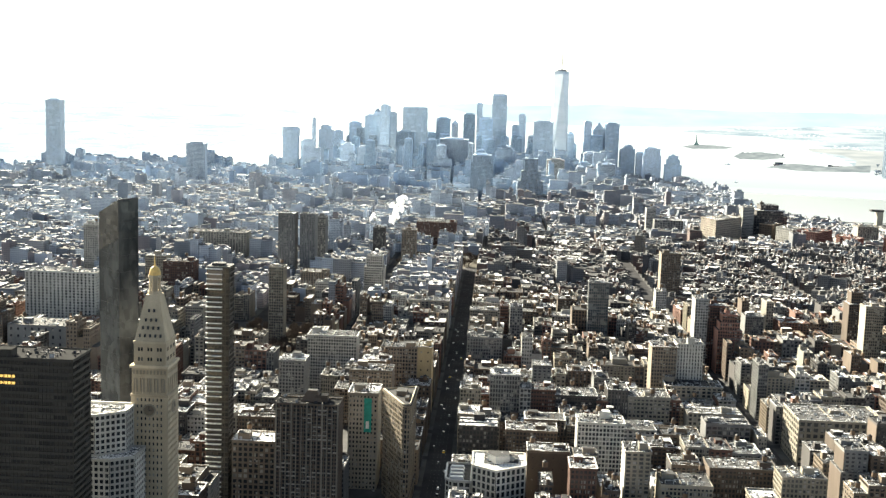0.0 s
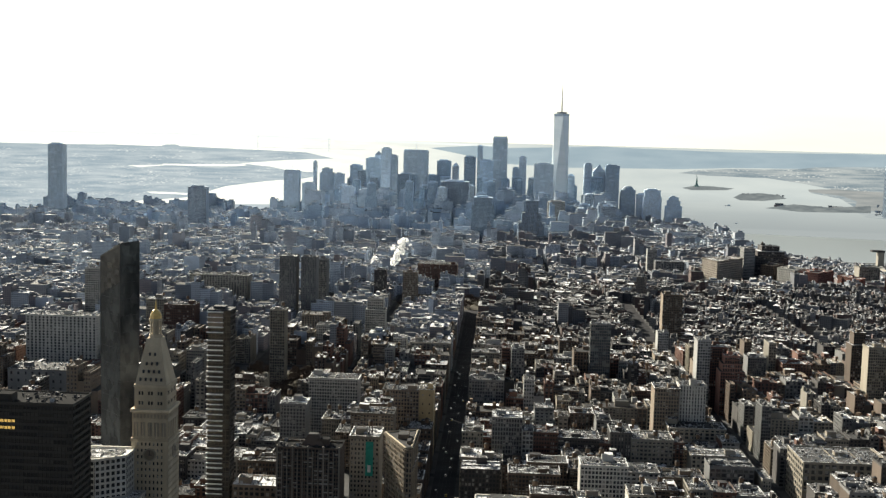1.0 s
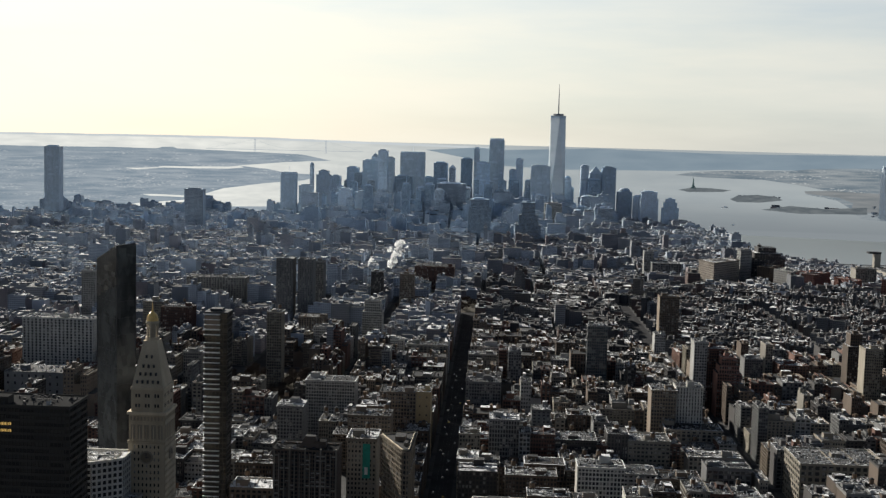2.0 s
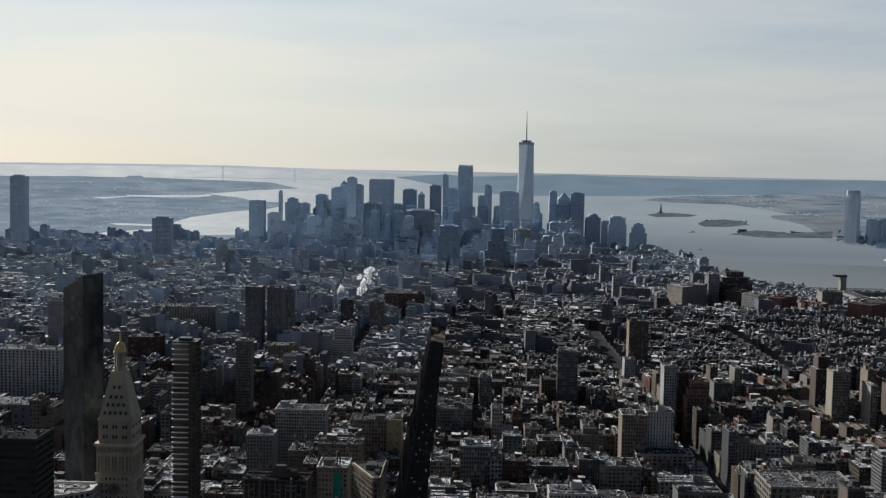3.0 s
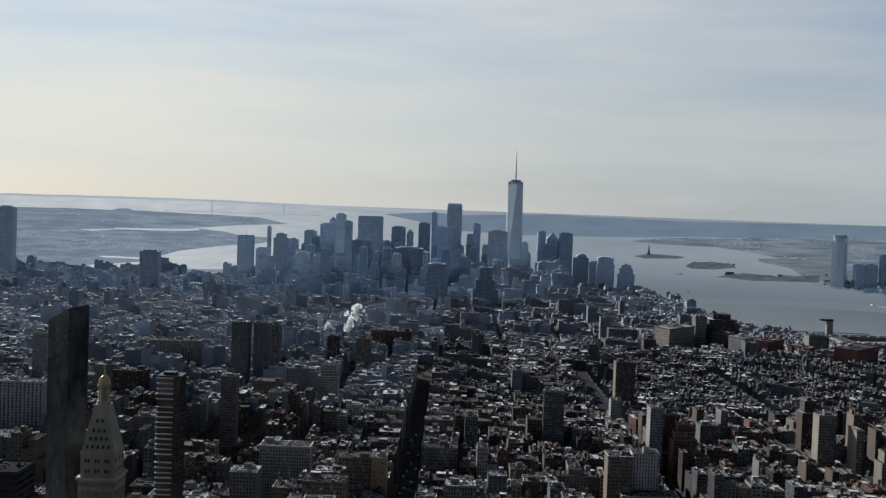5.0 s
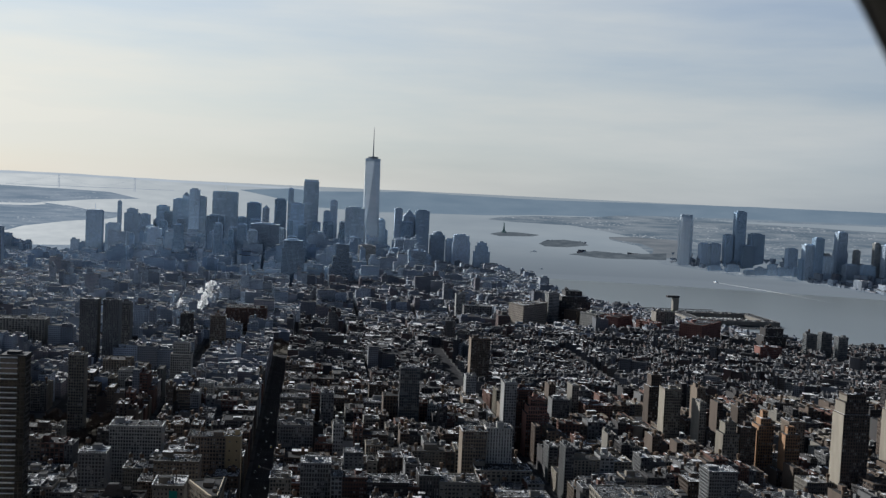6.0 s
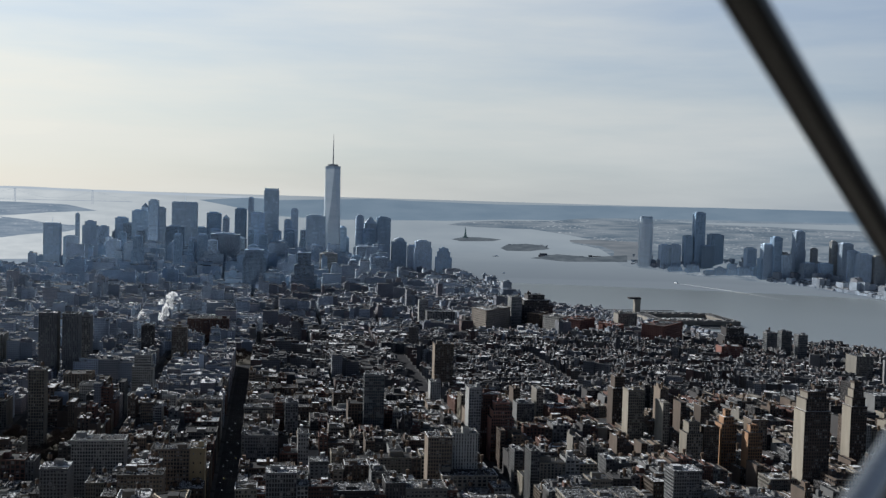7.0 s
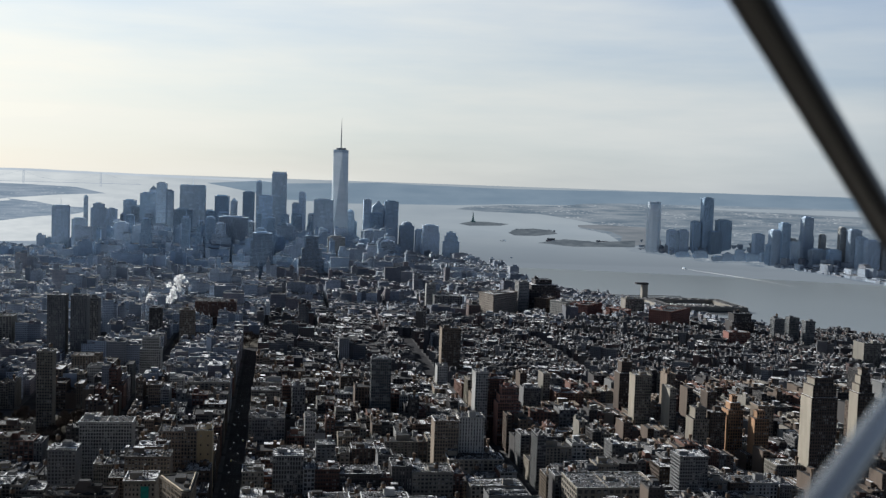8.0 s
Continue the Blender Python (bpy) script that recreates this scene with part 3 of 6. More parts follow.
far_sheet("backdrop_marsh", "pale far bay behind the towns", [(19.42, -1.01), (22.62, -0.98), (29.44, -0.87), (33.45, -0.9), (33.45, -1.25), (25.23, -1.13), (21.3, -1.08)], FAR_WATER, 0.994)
# meadow land glows as well, haze in its tone
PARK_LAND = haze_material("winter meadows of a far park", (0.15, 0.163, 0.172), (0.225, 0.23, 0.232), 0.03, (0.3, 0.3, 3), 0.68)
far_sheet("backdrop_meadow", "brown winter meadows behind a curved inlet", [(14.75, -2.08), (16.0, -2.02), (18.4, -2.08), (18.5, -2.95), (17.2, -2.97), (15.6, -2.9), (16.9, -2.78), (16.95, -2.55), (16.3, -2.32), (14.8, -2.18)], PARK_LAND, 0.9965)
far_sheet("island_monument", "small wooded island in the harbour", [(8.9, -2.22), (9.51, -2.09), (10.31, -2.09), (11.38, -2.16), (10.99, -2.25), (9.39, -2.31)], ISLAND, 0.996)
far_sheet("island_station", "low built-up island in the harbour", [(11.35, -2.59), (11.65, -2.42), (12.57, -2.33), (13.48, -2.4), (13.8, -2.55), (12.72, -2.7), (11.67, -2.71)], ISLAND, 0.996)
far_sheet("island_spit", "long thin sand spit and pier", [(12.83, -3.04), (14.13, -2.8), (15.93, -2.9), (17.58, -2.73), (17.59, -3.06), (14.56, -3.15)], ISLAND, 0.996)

WEST_SHORE = [(2600, -3000), (2100, 0), (1650, 1300), (1330, 2350), (1110, 2590), (1010, 2740), (985, 2900), (965, 3120), (850, 3230), (800, 3500), (830, 4050), (770, 4300), (690, 4500), (480, 5000), (200, 5500)]


def manhattan():
    """The island's ground: one slab with its sea wall, drawn in where it lies beyond NEAR."""
    east = [(-200, 5700), (-500, 5300), (-900, 4800), (-1250, 4450), (-1900, 4250), (-2500, 4150), (-2900, 3600), (-3000, 0), (-3000, -3000)]
    ring = WEST_SHORE + east
    bm = bmesh.new()
    top, low = [], []
    for (x0, y0), (x1, y1) in zip(ring, ring[1:] + ring[:1]):
        n = max(1, int(math.hypot(x1 - x0, y1 - y0) / 120))
        for i in range(n):
            x, y = x0 + (x1 - x0) * i / n, y0 + (y1 - y0) * i / n
            m = site(x, y)
            top.append(bm.verts.new(m @ Vector((0, 0, 0))))
            low.append(bm.verts.new(m @ Vector((0, 0, -5))))
    es = [bm.edges.new((a, b)) for a, b in zip(top, top[1:] + top[:1])]
    bmesh.ops.triangle_fill(bm, use_beauty=True, edges=es)
    for i in range(len(top)):
        j = (i + 1) % len(top)
        bm.faces.new((top[i], top[j], low[j], low[i]))
    bmesh.ops.recalc_face_normals(bm, faces=bm.faces)
    me = bpy.data.meshes.new("ground")
    bm.to_mesh(me)
    bm.free()
    me.materials.append(ASPHALT)
    tagged(new("ground", me), "dark asphalt ground of the city streets", "ground", kind="structure")


manhattan()


def shore_x(y):
    for (x0, y0), (x1, y1) in zip(WEST_SHORE, WEST_SHORE[1:]):
        if y0 <= y <= y1:
            return x0 + (x1 - x0) * (y - y0) / (y1 - y0)
    return 300


# ---- buildings ----
TAKEN = []  # ground already built on: x0, y0, x1, y1


def taken(x0, y0, x1, y1):
    return any(x0 < b[2] and x1 > b[0] and y0 < b[3] and y1 > b[1] for b in TAKEN)


def roof_parts(e, x0, y0, x1, y1, z, rng, wall, roof, tank=True):
    s = Shape()
    s.box(x0, y0, z, x1, y1, z + 0.3, 0)
    part("roof", s, roof, e)
    s = Shape()
    o = rng.choice((0.45, 0.5, 0.7, 1.0))
    s.frame_wall(x0 - o, y0 - o, x1 + o, y1 + o, o, z - rng.choice((0.6, 0.9, 1.4)), z + rng.choice((0.7, 1.1, 1.5)), 1)
    part("parapet", s, [wall, ROOF_DARK if roof is ROOF_DARK else ROOF_SNOW], e)
    for _ in range(rng.randint(0, 3)):
        s = Shape()
        if rng.random() < 0.5:
            p = rng.uniform(x0 + 1, x1 - 1)
            s.box(p, y0, z + 0.3, p + 0.4, y1, z + rng.uniform(0.8, 1.4), 0)
        else:
            p = rng.uniform(y0 + 1, y1 - 1)
            s.box(x0, p, z + 0.3, x1, p + 0.4, z + rng.uniform(0.8, 1.4), 0)
        part("firewall", s, wall, e)
    w, d = x1 - x0, y1 - y0
    if w > 9 and d > 9:
        b = Shape()
        bw, bd = min(9, w * rng.uniform(0.25, 0.45)), min(8, d * rng.uniform(0.2, 0.4))
        bx, by = rng.uniform(x0 + 1, x1 - bw - 1), rng.uniform(y0 + 1, y1 - bd - 1)
        b.box(bx, by, z + 0.3, bx + bw, by + bd, z + 0.3 + rng.uniform(3, 6), 0, 1)
        part("bulkhead", b, [wall, roof], e)
        for i in range(2):
            b = Shape()
            ux, uy = rng.uniform(x0 + 1, x1 - 4), rng.uniform(y0 + 1, y1 - 4)
            b.box(ux, uy, z + 0.3, ux + rng.uniform(1.5, 3.5), uy + rng.uniform(1.5, 3), z + 0.3 + rng.uniform(1.2, 2.6), 0, 1)
            part("vent_unit", b, [METAL_GREY, roof], e)
        b = Shape()
        for i in range(int(6 + w * d / 28)):
            ux, uy, kind = rng.uniform(x0 + 0.6, x1 - 2.6), rng.uniform(y0 + 0.6, y1 - 2.6), rng.random()
            if kind < 0.35:
                b.cylinder(ux, uy, z + 0.3, z + 0.3 + rng.uniform(0.8, 2.6), rng.uniform(0.2, 0.5), 0, 6)
            elif kind < 0.75:
                b.box(ux, uy, z + 0.3, ux + rng.uniform(0.6, 2.0), uy + rng.uniform(0.6, 2.0), z + 0.3 + rng.uniform(0.5, 1.9), rng.choice((0, 1, 1)), rng.choice((0, 2)))
            elif kind < 0.9:
                b.box(ux, uy, z + 0.9, min(x1 - 0.5, ux + rng.uniform(2, 7)), uy + 0.6, z + 1.4, 0, sides="nsewtb")
            else:
                b.box(ux, uy, z + 0.3, ux + 0.3, min(y1 - 0.5, uy + rng.uniform(3, 8)), z + 1.3, 1, 2)
        tagged(part("roof_clutter", b, [STEEL_DARK if roof is ROOF_DARK else METAL_GREY, STEEL_DARK, roof], e, "small vents, pipes and skylights on the roof"), kind="stuff")
        if tank and rng.random() < 0.55:
            t, legs, lid = Shape(), Shape(), Shape()
            tx, ty, h = rng.uniform(x0 + 3, x1 - 3), rng.uniform(y0 + 3, y1 - 3), rng.uniform(3, 7)
            legs.stand(tx, ty, z + 0.3, z + h)
            t.cylinder(tx, ty, z + h, z + h + 3.8, 2.0, 0)
            lid.cylinder(tx, ty, z + h + 3.8, z + h + 5.2, 2.15, scale=0.05)
            keg = part("water_tank", t, WOOD_TANK, e, "weathered wooden water tank on steel legs")
            part("stand", legs, STEEL_DARK, keg, "dark steel legs")
            part("lid", lid, ROOF_TAR, keg, "low conical lid")


def block(name, label, category, x0, y0, x1, y1, h, wall, rng, glass=None, bay=2.8, storey=3.6, pier=0.36, band=0.34, roof=None, group="", steps=(), tank=True, faces="nsew", depth=0.35, blank=False, side=None):
    """A building of stacked storeys: glass core, piers and floor bands, roof with parapet. steps: (height, inset) of setbacks."""
    glass, roof = glass or WINDOWS, roof or (ROOF_SNOW if rng.random() < 0.6 else ROOF_TAR)
    TAKEN.append((x0 - 1, y0 - 1, x1 + 1, y1 + 1))
    cx, cy = (x0 + x1) / 2, (y0 + y1) / 2
    e = thing(name, label, category, group, site(cx, cy))
    a, b, c, d = x0 - cx, y0 - cy, x1 - cx, y1 - cy
    levels = [(0.0, 0.0), *steps]
    core = Shape()
    for i, (z, inset) in enumerate(levels):
        top = levels[i + 1][0] if i + 1 < len(levels) else h
        core.box(a + inset, b + inset, z, c - inset, d - inset, top, 0, 1)
        wall_part = Shape()
        wall_part.lattice(a + inset, b + inset, c - inset, d - inset, z, top, bay, storey, pier, band, depth, faces)
        part("wall", wall_part, wall, e)
        if blank:
            s = Shape()
            s.box(a + inset - depth, b + inset, z, a + inset, d - inset, top, 0, 1)
            part("side_wall", s, [side or wall, roof], e, "plain party wall without windows")
        if i + 1 < len(levels):
            skin = Shape()
            skin.box(a + inset - 0.4, b + inset - 0.4, top - 0.5, c - inset + 0.4, d - inset + 0.4, top + 0.6, 0, 1)
            part("terrace", skin, [wall, roof], e)
    part("glazing", core, [glass, roof], e)
    i = levels[-1][1]
    roof_parts(e, a + i, b + i, c - i, d - i, h, rng, wall, roof, tank)
    return e


def tower(name, label, x, y, w, d, h, wall, glass, bay=3.6, storey=4.0, pier=0.4, band=0.3, turn=0.0, crown="", steps=(), group="downtown towers"):
    """A far tower whose near face is centred on (x, y)."""
    e = thing(name, label, "skyscraper", group, site(x, y, turn))
    core, skin, top = Shape(), Shape(), Shape()
    levels = [(0.0, 0.0), *steps]
    for i, (z, inset) in enumerate(levels):
        t = levels[i + 1][0] if i + 1 < len(levels) else h
        a, b, c, dd = -w / 2 + inset, inset, w / 2 - inset, d - inset
        core.box(a, b, z, c, dd, t)
        skin.lattice(a, b, c, dd, z, t, bay, storey, pier, band, 0.8)
    part("glazing", core, glass, e)
    part("wall", skin, wall, e)
    cx, cy = 0, d / 2
    if crown == "pyramid":
        top.prism([(a, b), (c, b), (c, dd), (a, dd)], h, h + w * 0.55, scale=0.03)
    elif crown == "dome":
        r = w * 0.42
        for i in range(5):
            t0, t1 = i * math.pi / 10, (i + 1) * math.pi / 10
            top.cylinder(cx, cy, h + r * 0.7 * math.sin(t0), h + r * 0.7 * math.sin(t1), r * math.cos(t0), n=14, scale=max(0.05, math.cos(t1) / math.cos(t0)))
    elif crown == "mast":
        top.box(a + 3, b + 3, h, c - 3, dd - 3, h + 4)
        top.cylinder(cx, cy, h + 4, h + 26, 1.0, n=6, scale=0.4)
    elif crown == "comb":
        for i in range(6):
            p = a + (c - a) * (i + 0.2) / 6
            top.box(p, b + 1, h, p + (c - a) * 0.1, b + 3, h + 9)
            top.box(p, dd - 3, h, p + (c - a) * 0.1, dd - 1, h + 9)
        top.box(a + 2, b + 4, h, c - 2, dd - 4, h + 6)
    else:
        top.box(a + w * 0.15, b + d * 0.2, h, c - w * 0.2, dd - d * 0.25, h + 5)
        top.box(a, b, h - 0.5, c, dd, h + 0.4)
    part("crown", top, wall, e)
    return e


def ring_block(name, label, category, ring, h, wall, rng, glass=None, bay=3.2, storey=3.9, pier=0.9, band=1.3, depth=0.4, roof=None, base=0.0, keep=True):
    """A building on a polygon, anticlockwise from above: glass core, one pierced wall a side, a cornice and a roof."""
    glass, roof = glass or WINDOWS, roof or ROOF_SNOW
    cx, cy = sum(p[0] for p in ring) / len(ring), sum(p[1] for p in ring) / len(ring)
    if keep:
        TAKEN.append((min(p[0] for p in ring) - 1, min(p[1] for p in ring) - 1, max(p[0] for p in ring) + 1, max(p[1] for p in ring) + 1))
    e = thing(name, label, category, at=site(cx, cy))
    pts = [(x - cx, y - cy) for x, y in ring]
    s = Shape()
    s.prism(pts, base, h, 0, 1)
    part("glazing", s, [glass, roof], e)
    for (ax, ay), (bx, by) in zip(pts, pts[1:] + pts[:1]):
        ln = math.hypot(bx - ax, by - ay)
        ux, uy = (bx - ax) / ln, (by - ay) / ln
        ox, oy = uy * depth, -ux * depth
        s = Shape()
        s.sheet(lambda u, v, o: (ax + ux * u + uy * o, ay + uy * u - ux * o, v), ln, base, h, bay, storey, pier / bay, band / storey, depth)
        part("wall", s, wall, e)
        s = Shape()
        s.prism([(ax - ox, ay - oy), (ax + ox * 2.2, ay + oy * 2.2), (bx + ox * 2.2, by + oy * 2.2), (bx - ox, by - oy)], h - 0.6, h + 1.1)
        part("cornice", s, wall, e)
    return e


rng = random.Random(7)

# the tall glass tower with its spire
e = thing("skyscraper", "tall tapering mirror-glass skyscraper with a thin spire", "skyscraper", "downtown towers", site(236, 4563, 8))
s = Shape()
q = [(-30, -30), (30, -30), (30, 30), (-30, 30)]
s.prism(q, 0, 56)
part("base", s, HAZED_STEEL, e)
s = Shape()
i = len(s.v)
s.v += [(x, y, 56) for x, y in q] + [(0, -30, 406), (30, 0, 406), (0, 30, 406), (-30, 0, 406)]
for k in range(4):
    s.f += [(k, (k + 1) % 4, 4 + k), ((k + 1) % 4, 4 + (k + 1) % 4, 4 + k)]
    s.s += [0, 0]
s.f.append((4, 5, 6, 7)), s.s.append(0)
# mirror glass with a pale base colour that imitates haze
n = Nodes("mirror curtain wall paled for haze")
TOWER_MIRROR = n.done(n.mix(n.range(n.noise(0.02, 3, stretch=(1, 1, 3)), 0.3, 0.7, 0, 1), (0.64, 0.70, 0.75), (0.76, 0.80, 0.84)), 0.26, 0.38)
part("shaft", s, TOWER_MIRROR, e)
s = Shape()
s.prism([(0, -30), (30, 0), (0, 30), (-30, 0)], 406, 417)
part("parapet", s, HAZED_STEEL, e)
s = Shape()
s.cylinder(0, 0, 417, 424, 19, n=20)
s.cylinder(0, 0, 421, 423, 21, n=20)
part("ring", s, METAL_GREY, e)
s = Shape()
s.cylinder(0, 0, 424, 470, 2.6, n=8, scale=0.8)
s.cylinder(0, 0, 470, 541, 2.0, n=8, scale=0.25)
part("spire", s, METAL_GREY, e)
# far towers, their haze painted into paler walls and glass
tower("residential_tower", "tall slim glass apartment tower by the river", -1538, 3941, 50, 40, 255, HAZED_STEEL, HAZED_GLASS)
tower("apartment_tower", "broad brown brick apartment tower", -954, 3616, 59, 30, 137, HAZED_STONE, WINDOWS)
tower("office_tower", "grey windowless-looking stone slab tower", -778, 4300, 55, 45, 173, HAZED_STONE, HAZED_GLASS, crown="mast")
tower("office_tower", "low pale stone office block", -686, 4144, 47, 40, 135, HAZED_STEEL, HAZED_GLASS)
tower("office_tower", "very thin pale stone tower", -775, 4838, 14, 14, 197, HAZED_STEEL, HAZED_GLASS)
tower("office_tower", "stepped grey stone tower", -735, 4895, 57, 50, 166, HAZED_STONE, HAZED_GLASS, steps=((150,8),))
tower("office_tower", "blue-grey steel tower with a flat top", -618, 4962, 49, 45, 182, HAZED_BLUE_STEEL, HAZED_GLASS)
tower("office_tower", "wide blue-grey glass tower", -509, 4672, 64, 50, 220, HAZED_BLUE_STEEL, HAZED_GLASS)
tower("apartment_tower", "rippled pale steel apartment tower", -441, 4481, 35, 40, 264, HAZED_STEEL, HAZED_GLASS)
tower("apartment_tower", "lower shoulder of steel cladding paled for haze", -415, 4511, 29, 40, 236, HAZED_STEEL, HAZED_GLASS)
tower("office_tower", "stone tower with a pointed roof", -528, 5022, 29, 20, 230, HAZED_STONE, HAZED_GLASS, crown="pyramid")
tower("office_tower", "broad pale slab tower", -351, 4837, 102, 40, 254, HAZED_STEEL, HAZED_GLASS, crown="mast")
tower("office_tower", "dark glass box tower", -221, 4595, 54, 50, 220, HAZED_BLUE_STEEL, CURTAIN_GLASS)
tower("office_tower", "old stone tower with a pointed green roof", -170, 4477, 24, 24, 204, HAZED_STONE, WINDOWS, crown="pyramid")
tower("office_tower", "dark bronze glass slab tower", -122, 4748, 46, 45, 236, HAZED_BLUE_STEEL, CURTAIN_GLASS)
tower("apartment_tower", "thin pale stone apartment tower", -82, 4799, 21, 21, 280, HAZED_STONE, HAZED_GLASS)
tower("office_tower", "very tall glass tower with a comb-like top", 0, 4708, 59, 50, 315, HAZED_STEEL, HAZED_GLASS, crown="comb")
tower("office_tower", "pale blue glass office tower", -51, 4500, 50, 45, 227, HAZED_BLUE_STEEL, HAZED_GLASS)
tower("office_tower", "small blue-grey glass tower", 66, 4600, 27, 27, 199, HAZED_BLUE_STEEL, HAZED_GLASS)
tower("apartment_tower", "slender grey apartment tower", 92, 4619, 27, 27, 242, HAZED_STONE, HAZED_GLASS)
tower("office_tower", "pale flat-topped glass tower", 169, 4417, 71, 50, 222, HAZED_STEEL, HAZED_GLASS)
tower("office_tower", "blue glass tower with a rounded top", 287, 4691, 32, 32, 171, HAZED_BLUE_STEEL, HAZED_GLASS, crown="dome")
tower("office_tower", "tall grey slab tower", 353, 4637, 29, 40, 222, HAZED_STONE, HAZED_GLASS)
tower("office_tower", "square tower with a pyramid roof", 406, 4733, 50, 50, 191, HAZED_STONE, HAZED_GLASS, crown="pyramid")
tower("office_tower", "blue glass flat-topped tower", 454, 4678, 54, 54, 217, HAZED_BLUE_STEEL, HAZED_GLASS)
tower("office_tower", "stone tower with a domed roof", 525, 4721, 57, 57, 120, HAZED_STONE, HAZED_GLASS, crown="dome")
tower("apartment_tower", "brown stone apartment tower", 547, 4467, 32, 32, 114, HAZED_STONE, HAZED_GLASS)
tower("apartment_tower", "dark stepped apartment tower", 583, 4412, 67, 45, 135, HAZED_STONE, HAZED_GLASS, steps=((110,4),))
tower("apartment_tower", "dark stepped brick tower by the water", 656, 4351, 58, 40, 113, HAZED_BLUE_STEEL, HAZED_GLASS, steps=((80,6),(100,12)))
tower("office_tower", "dark blue glass slab tower", -328, 4087, 60, 40, 180, HAZED_BLUE_STEEL, CURTAIN_GLASS)
tower("office_tower", "broad dark government slab", -153, 3997, 98, 40, 162, HAZED_STONE, CURTAIN_GLASS)
tower("telephone_building", "massive windowless brown tower", -47, 3500, 68, 55, 136, HAZED_BLUE_STEEL, CURTAIN_GLASS, steps=((110,6),))
tower("office_tower", "light stone court tower", -448, 3874, 47, 40, 130, HAZED_STONE, HAZED_GLASS)
tower("office_tower", "pale stone civic tower", -520, 3966, 43, 40, 133, HAZED_STONE, HAZED_GLASS)
tower("telephone_building", "stepped brown brick telephone building", 99, 3399, 74, 60, 136, HAZED_BLUE_STEEL, WINDOWS, steps=((70,8),(100,18)))
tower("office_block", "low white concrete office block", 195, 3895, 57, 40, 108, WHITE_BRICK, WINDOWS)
tower("apartment_tower", "grey stone apartment block", 327, 4087, 49, 40, 125, HAZED_STONE, WINDOWS)
tower("apartment_tower", "grey brick apartment block by the highway", 368, 3883, 49, 40, 98, HAZED_STONE, WINDOWS)
tower("waterfront_tower", "very tall slim blue glass tower on the far shore", 2046, 5320, 48, 45, 266, HAZED_BLUE_STEEL, SHORE_GLASS, group="far shore towers")
tower("waterfront_tower", "dark glass apartment tower on the far shore", 1963, 5245, 37, 40, 155, HAZED_BLUE_STEEL, CURTAIN_GLASS, group="far shore towers")
tower("waterfront_tower", "broad dark glass tower on the far shore", 2159, 5383, 64, 60, 160, HAZED_BLUE_STEEL, CURTAIN_GLASS, group="far shore towers")
tower("waterfront_tower", "dark blue office block on the far shore", 2028, 5166, 54, 45, 112, HAZED_BLUE_STEEL, CURTAIN_GLASS, group="far shore towers")
tower("waterfront_tower", "striped concrete and glass tower on the far shore", 2299, 4776, 47, 48, 202, HAZED_STONE, SHORE_GLASS, group="far shore towers",steps=((120,3),))
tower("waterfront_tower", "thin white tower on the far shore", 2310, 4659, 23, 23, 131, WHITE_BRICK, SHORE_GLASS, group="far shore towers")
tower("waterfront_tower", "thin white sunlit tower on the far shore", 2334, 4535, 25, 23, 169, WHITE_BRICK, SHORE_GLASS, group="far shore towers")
tower("waterfront_tower", "grey apartment slab on the far shore", 2372, 4345, 53, 45, 126, HAZED_STONE, SHORE_GLASS, group="far shore towers")
tower("waterfront_tower", "hazy grey apartment tower on the far shore", 1811, 5140, 41, 40, 114, HAZED_STONE, SHORE_GLASS, group="far shore towers")
tower("waterfront_tower", "hazy grey apartment tower on the far shore", 1859, 5123, 41, 40, 116, HAZED_STONE, SHORE_GLASS, group="far shore towers")
tower("waterfront_tower", "hazy grey apartment tower on the far shore", 1834, 5132, 23, 40, 104, HAZED_STEEL, SHORE_GLASS, group="far shore towers")
tower("waterfront_tower", "hazy grey apartment tower on the far shore", 2046, 4562, 45, 40, 90, HAZED_BLUE_STEEL, SHORE_GLASS, group="far shore towers")
tower("waterfront_tower", "hazy grey apartment tower on the far shore", 2056, 4558, 45, 40, 150, HAZED_STONE, SHORE_GLASS, group="far shore towers")
tower("waterfront_tower", "hazy grey apartment tower on the far shore", 2088, 4543, 36, 40, 180, HAZED_BLUE_STEEL, SHORE_GLASS, group="far shore towers")
tower("waterfront_tower", "hazy grey apartment tower on the far shore", 2123, 4527, 38, 40, 108, HAZED_STEEL, SHORE_GLASS, group="far shore towers")
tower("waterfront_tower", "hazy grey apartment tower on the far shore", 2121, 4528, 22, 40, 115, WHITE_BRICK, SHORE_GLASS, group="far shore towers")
tower("waterfront_tower", "hazy grey apartment tower on the far shore", 2209, 4485, 62, 40, 77, HAZED_STONE, SHORE_GLASS, group="far shore towers")
tower("waterfront_tower", "hazy grey apartment tower on the far shore", 2265, 4458, 53, 40, 78, HAZED_BLUE_STEEL, SHORE_GLASS, group="far shore towers")
tower("waterfront_tower", "hazy grey apartment tower on the far shore", 2334, 4422, 48, 40, 165, HAZED_STONE, SHORE_GLASS, group="far shore towers")
tower("waterfront_tower", "hazy grey apartment tower on the far shore", 2354, 4411, 48, 40, 136, HAZED_STEEL, SHORE_GLASS, group="far shore towers")
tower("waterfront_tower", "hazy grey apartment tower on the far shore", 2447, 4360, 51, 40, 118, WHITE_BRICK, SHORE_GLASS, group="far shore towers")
tower("waterfront_tower", "hazy grey apartment tower on the far shore", 2497, 4332, 53, 40, 155, HAZED_STONE, SHORE_GLASS, group="far shore towers")
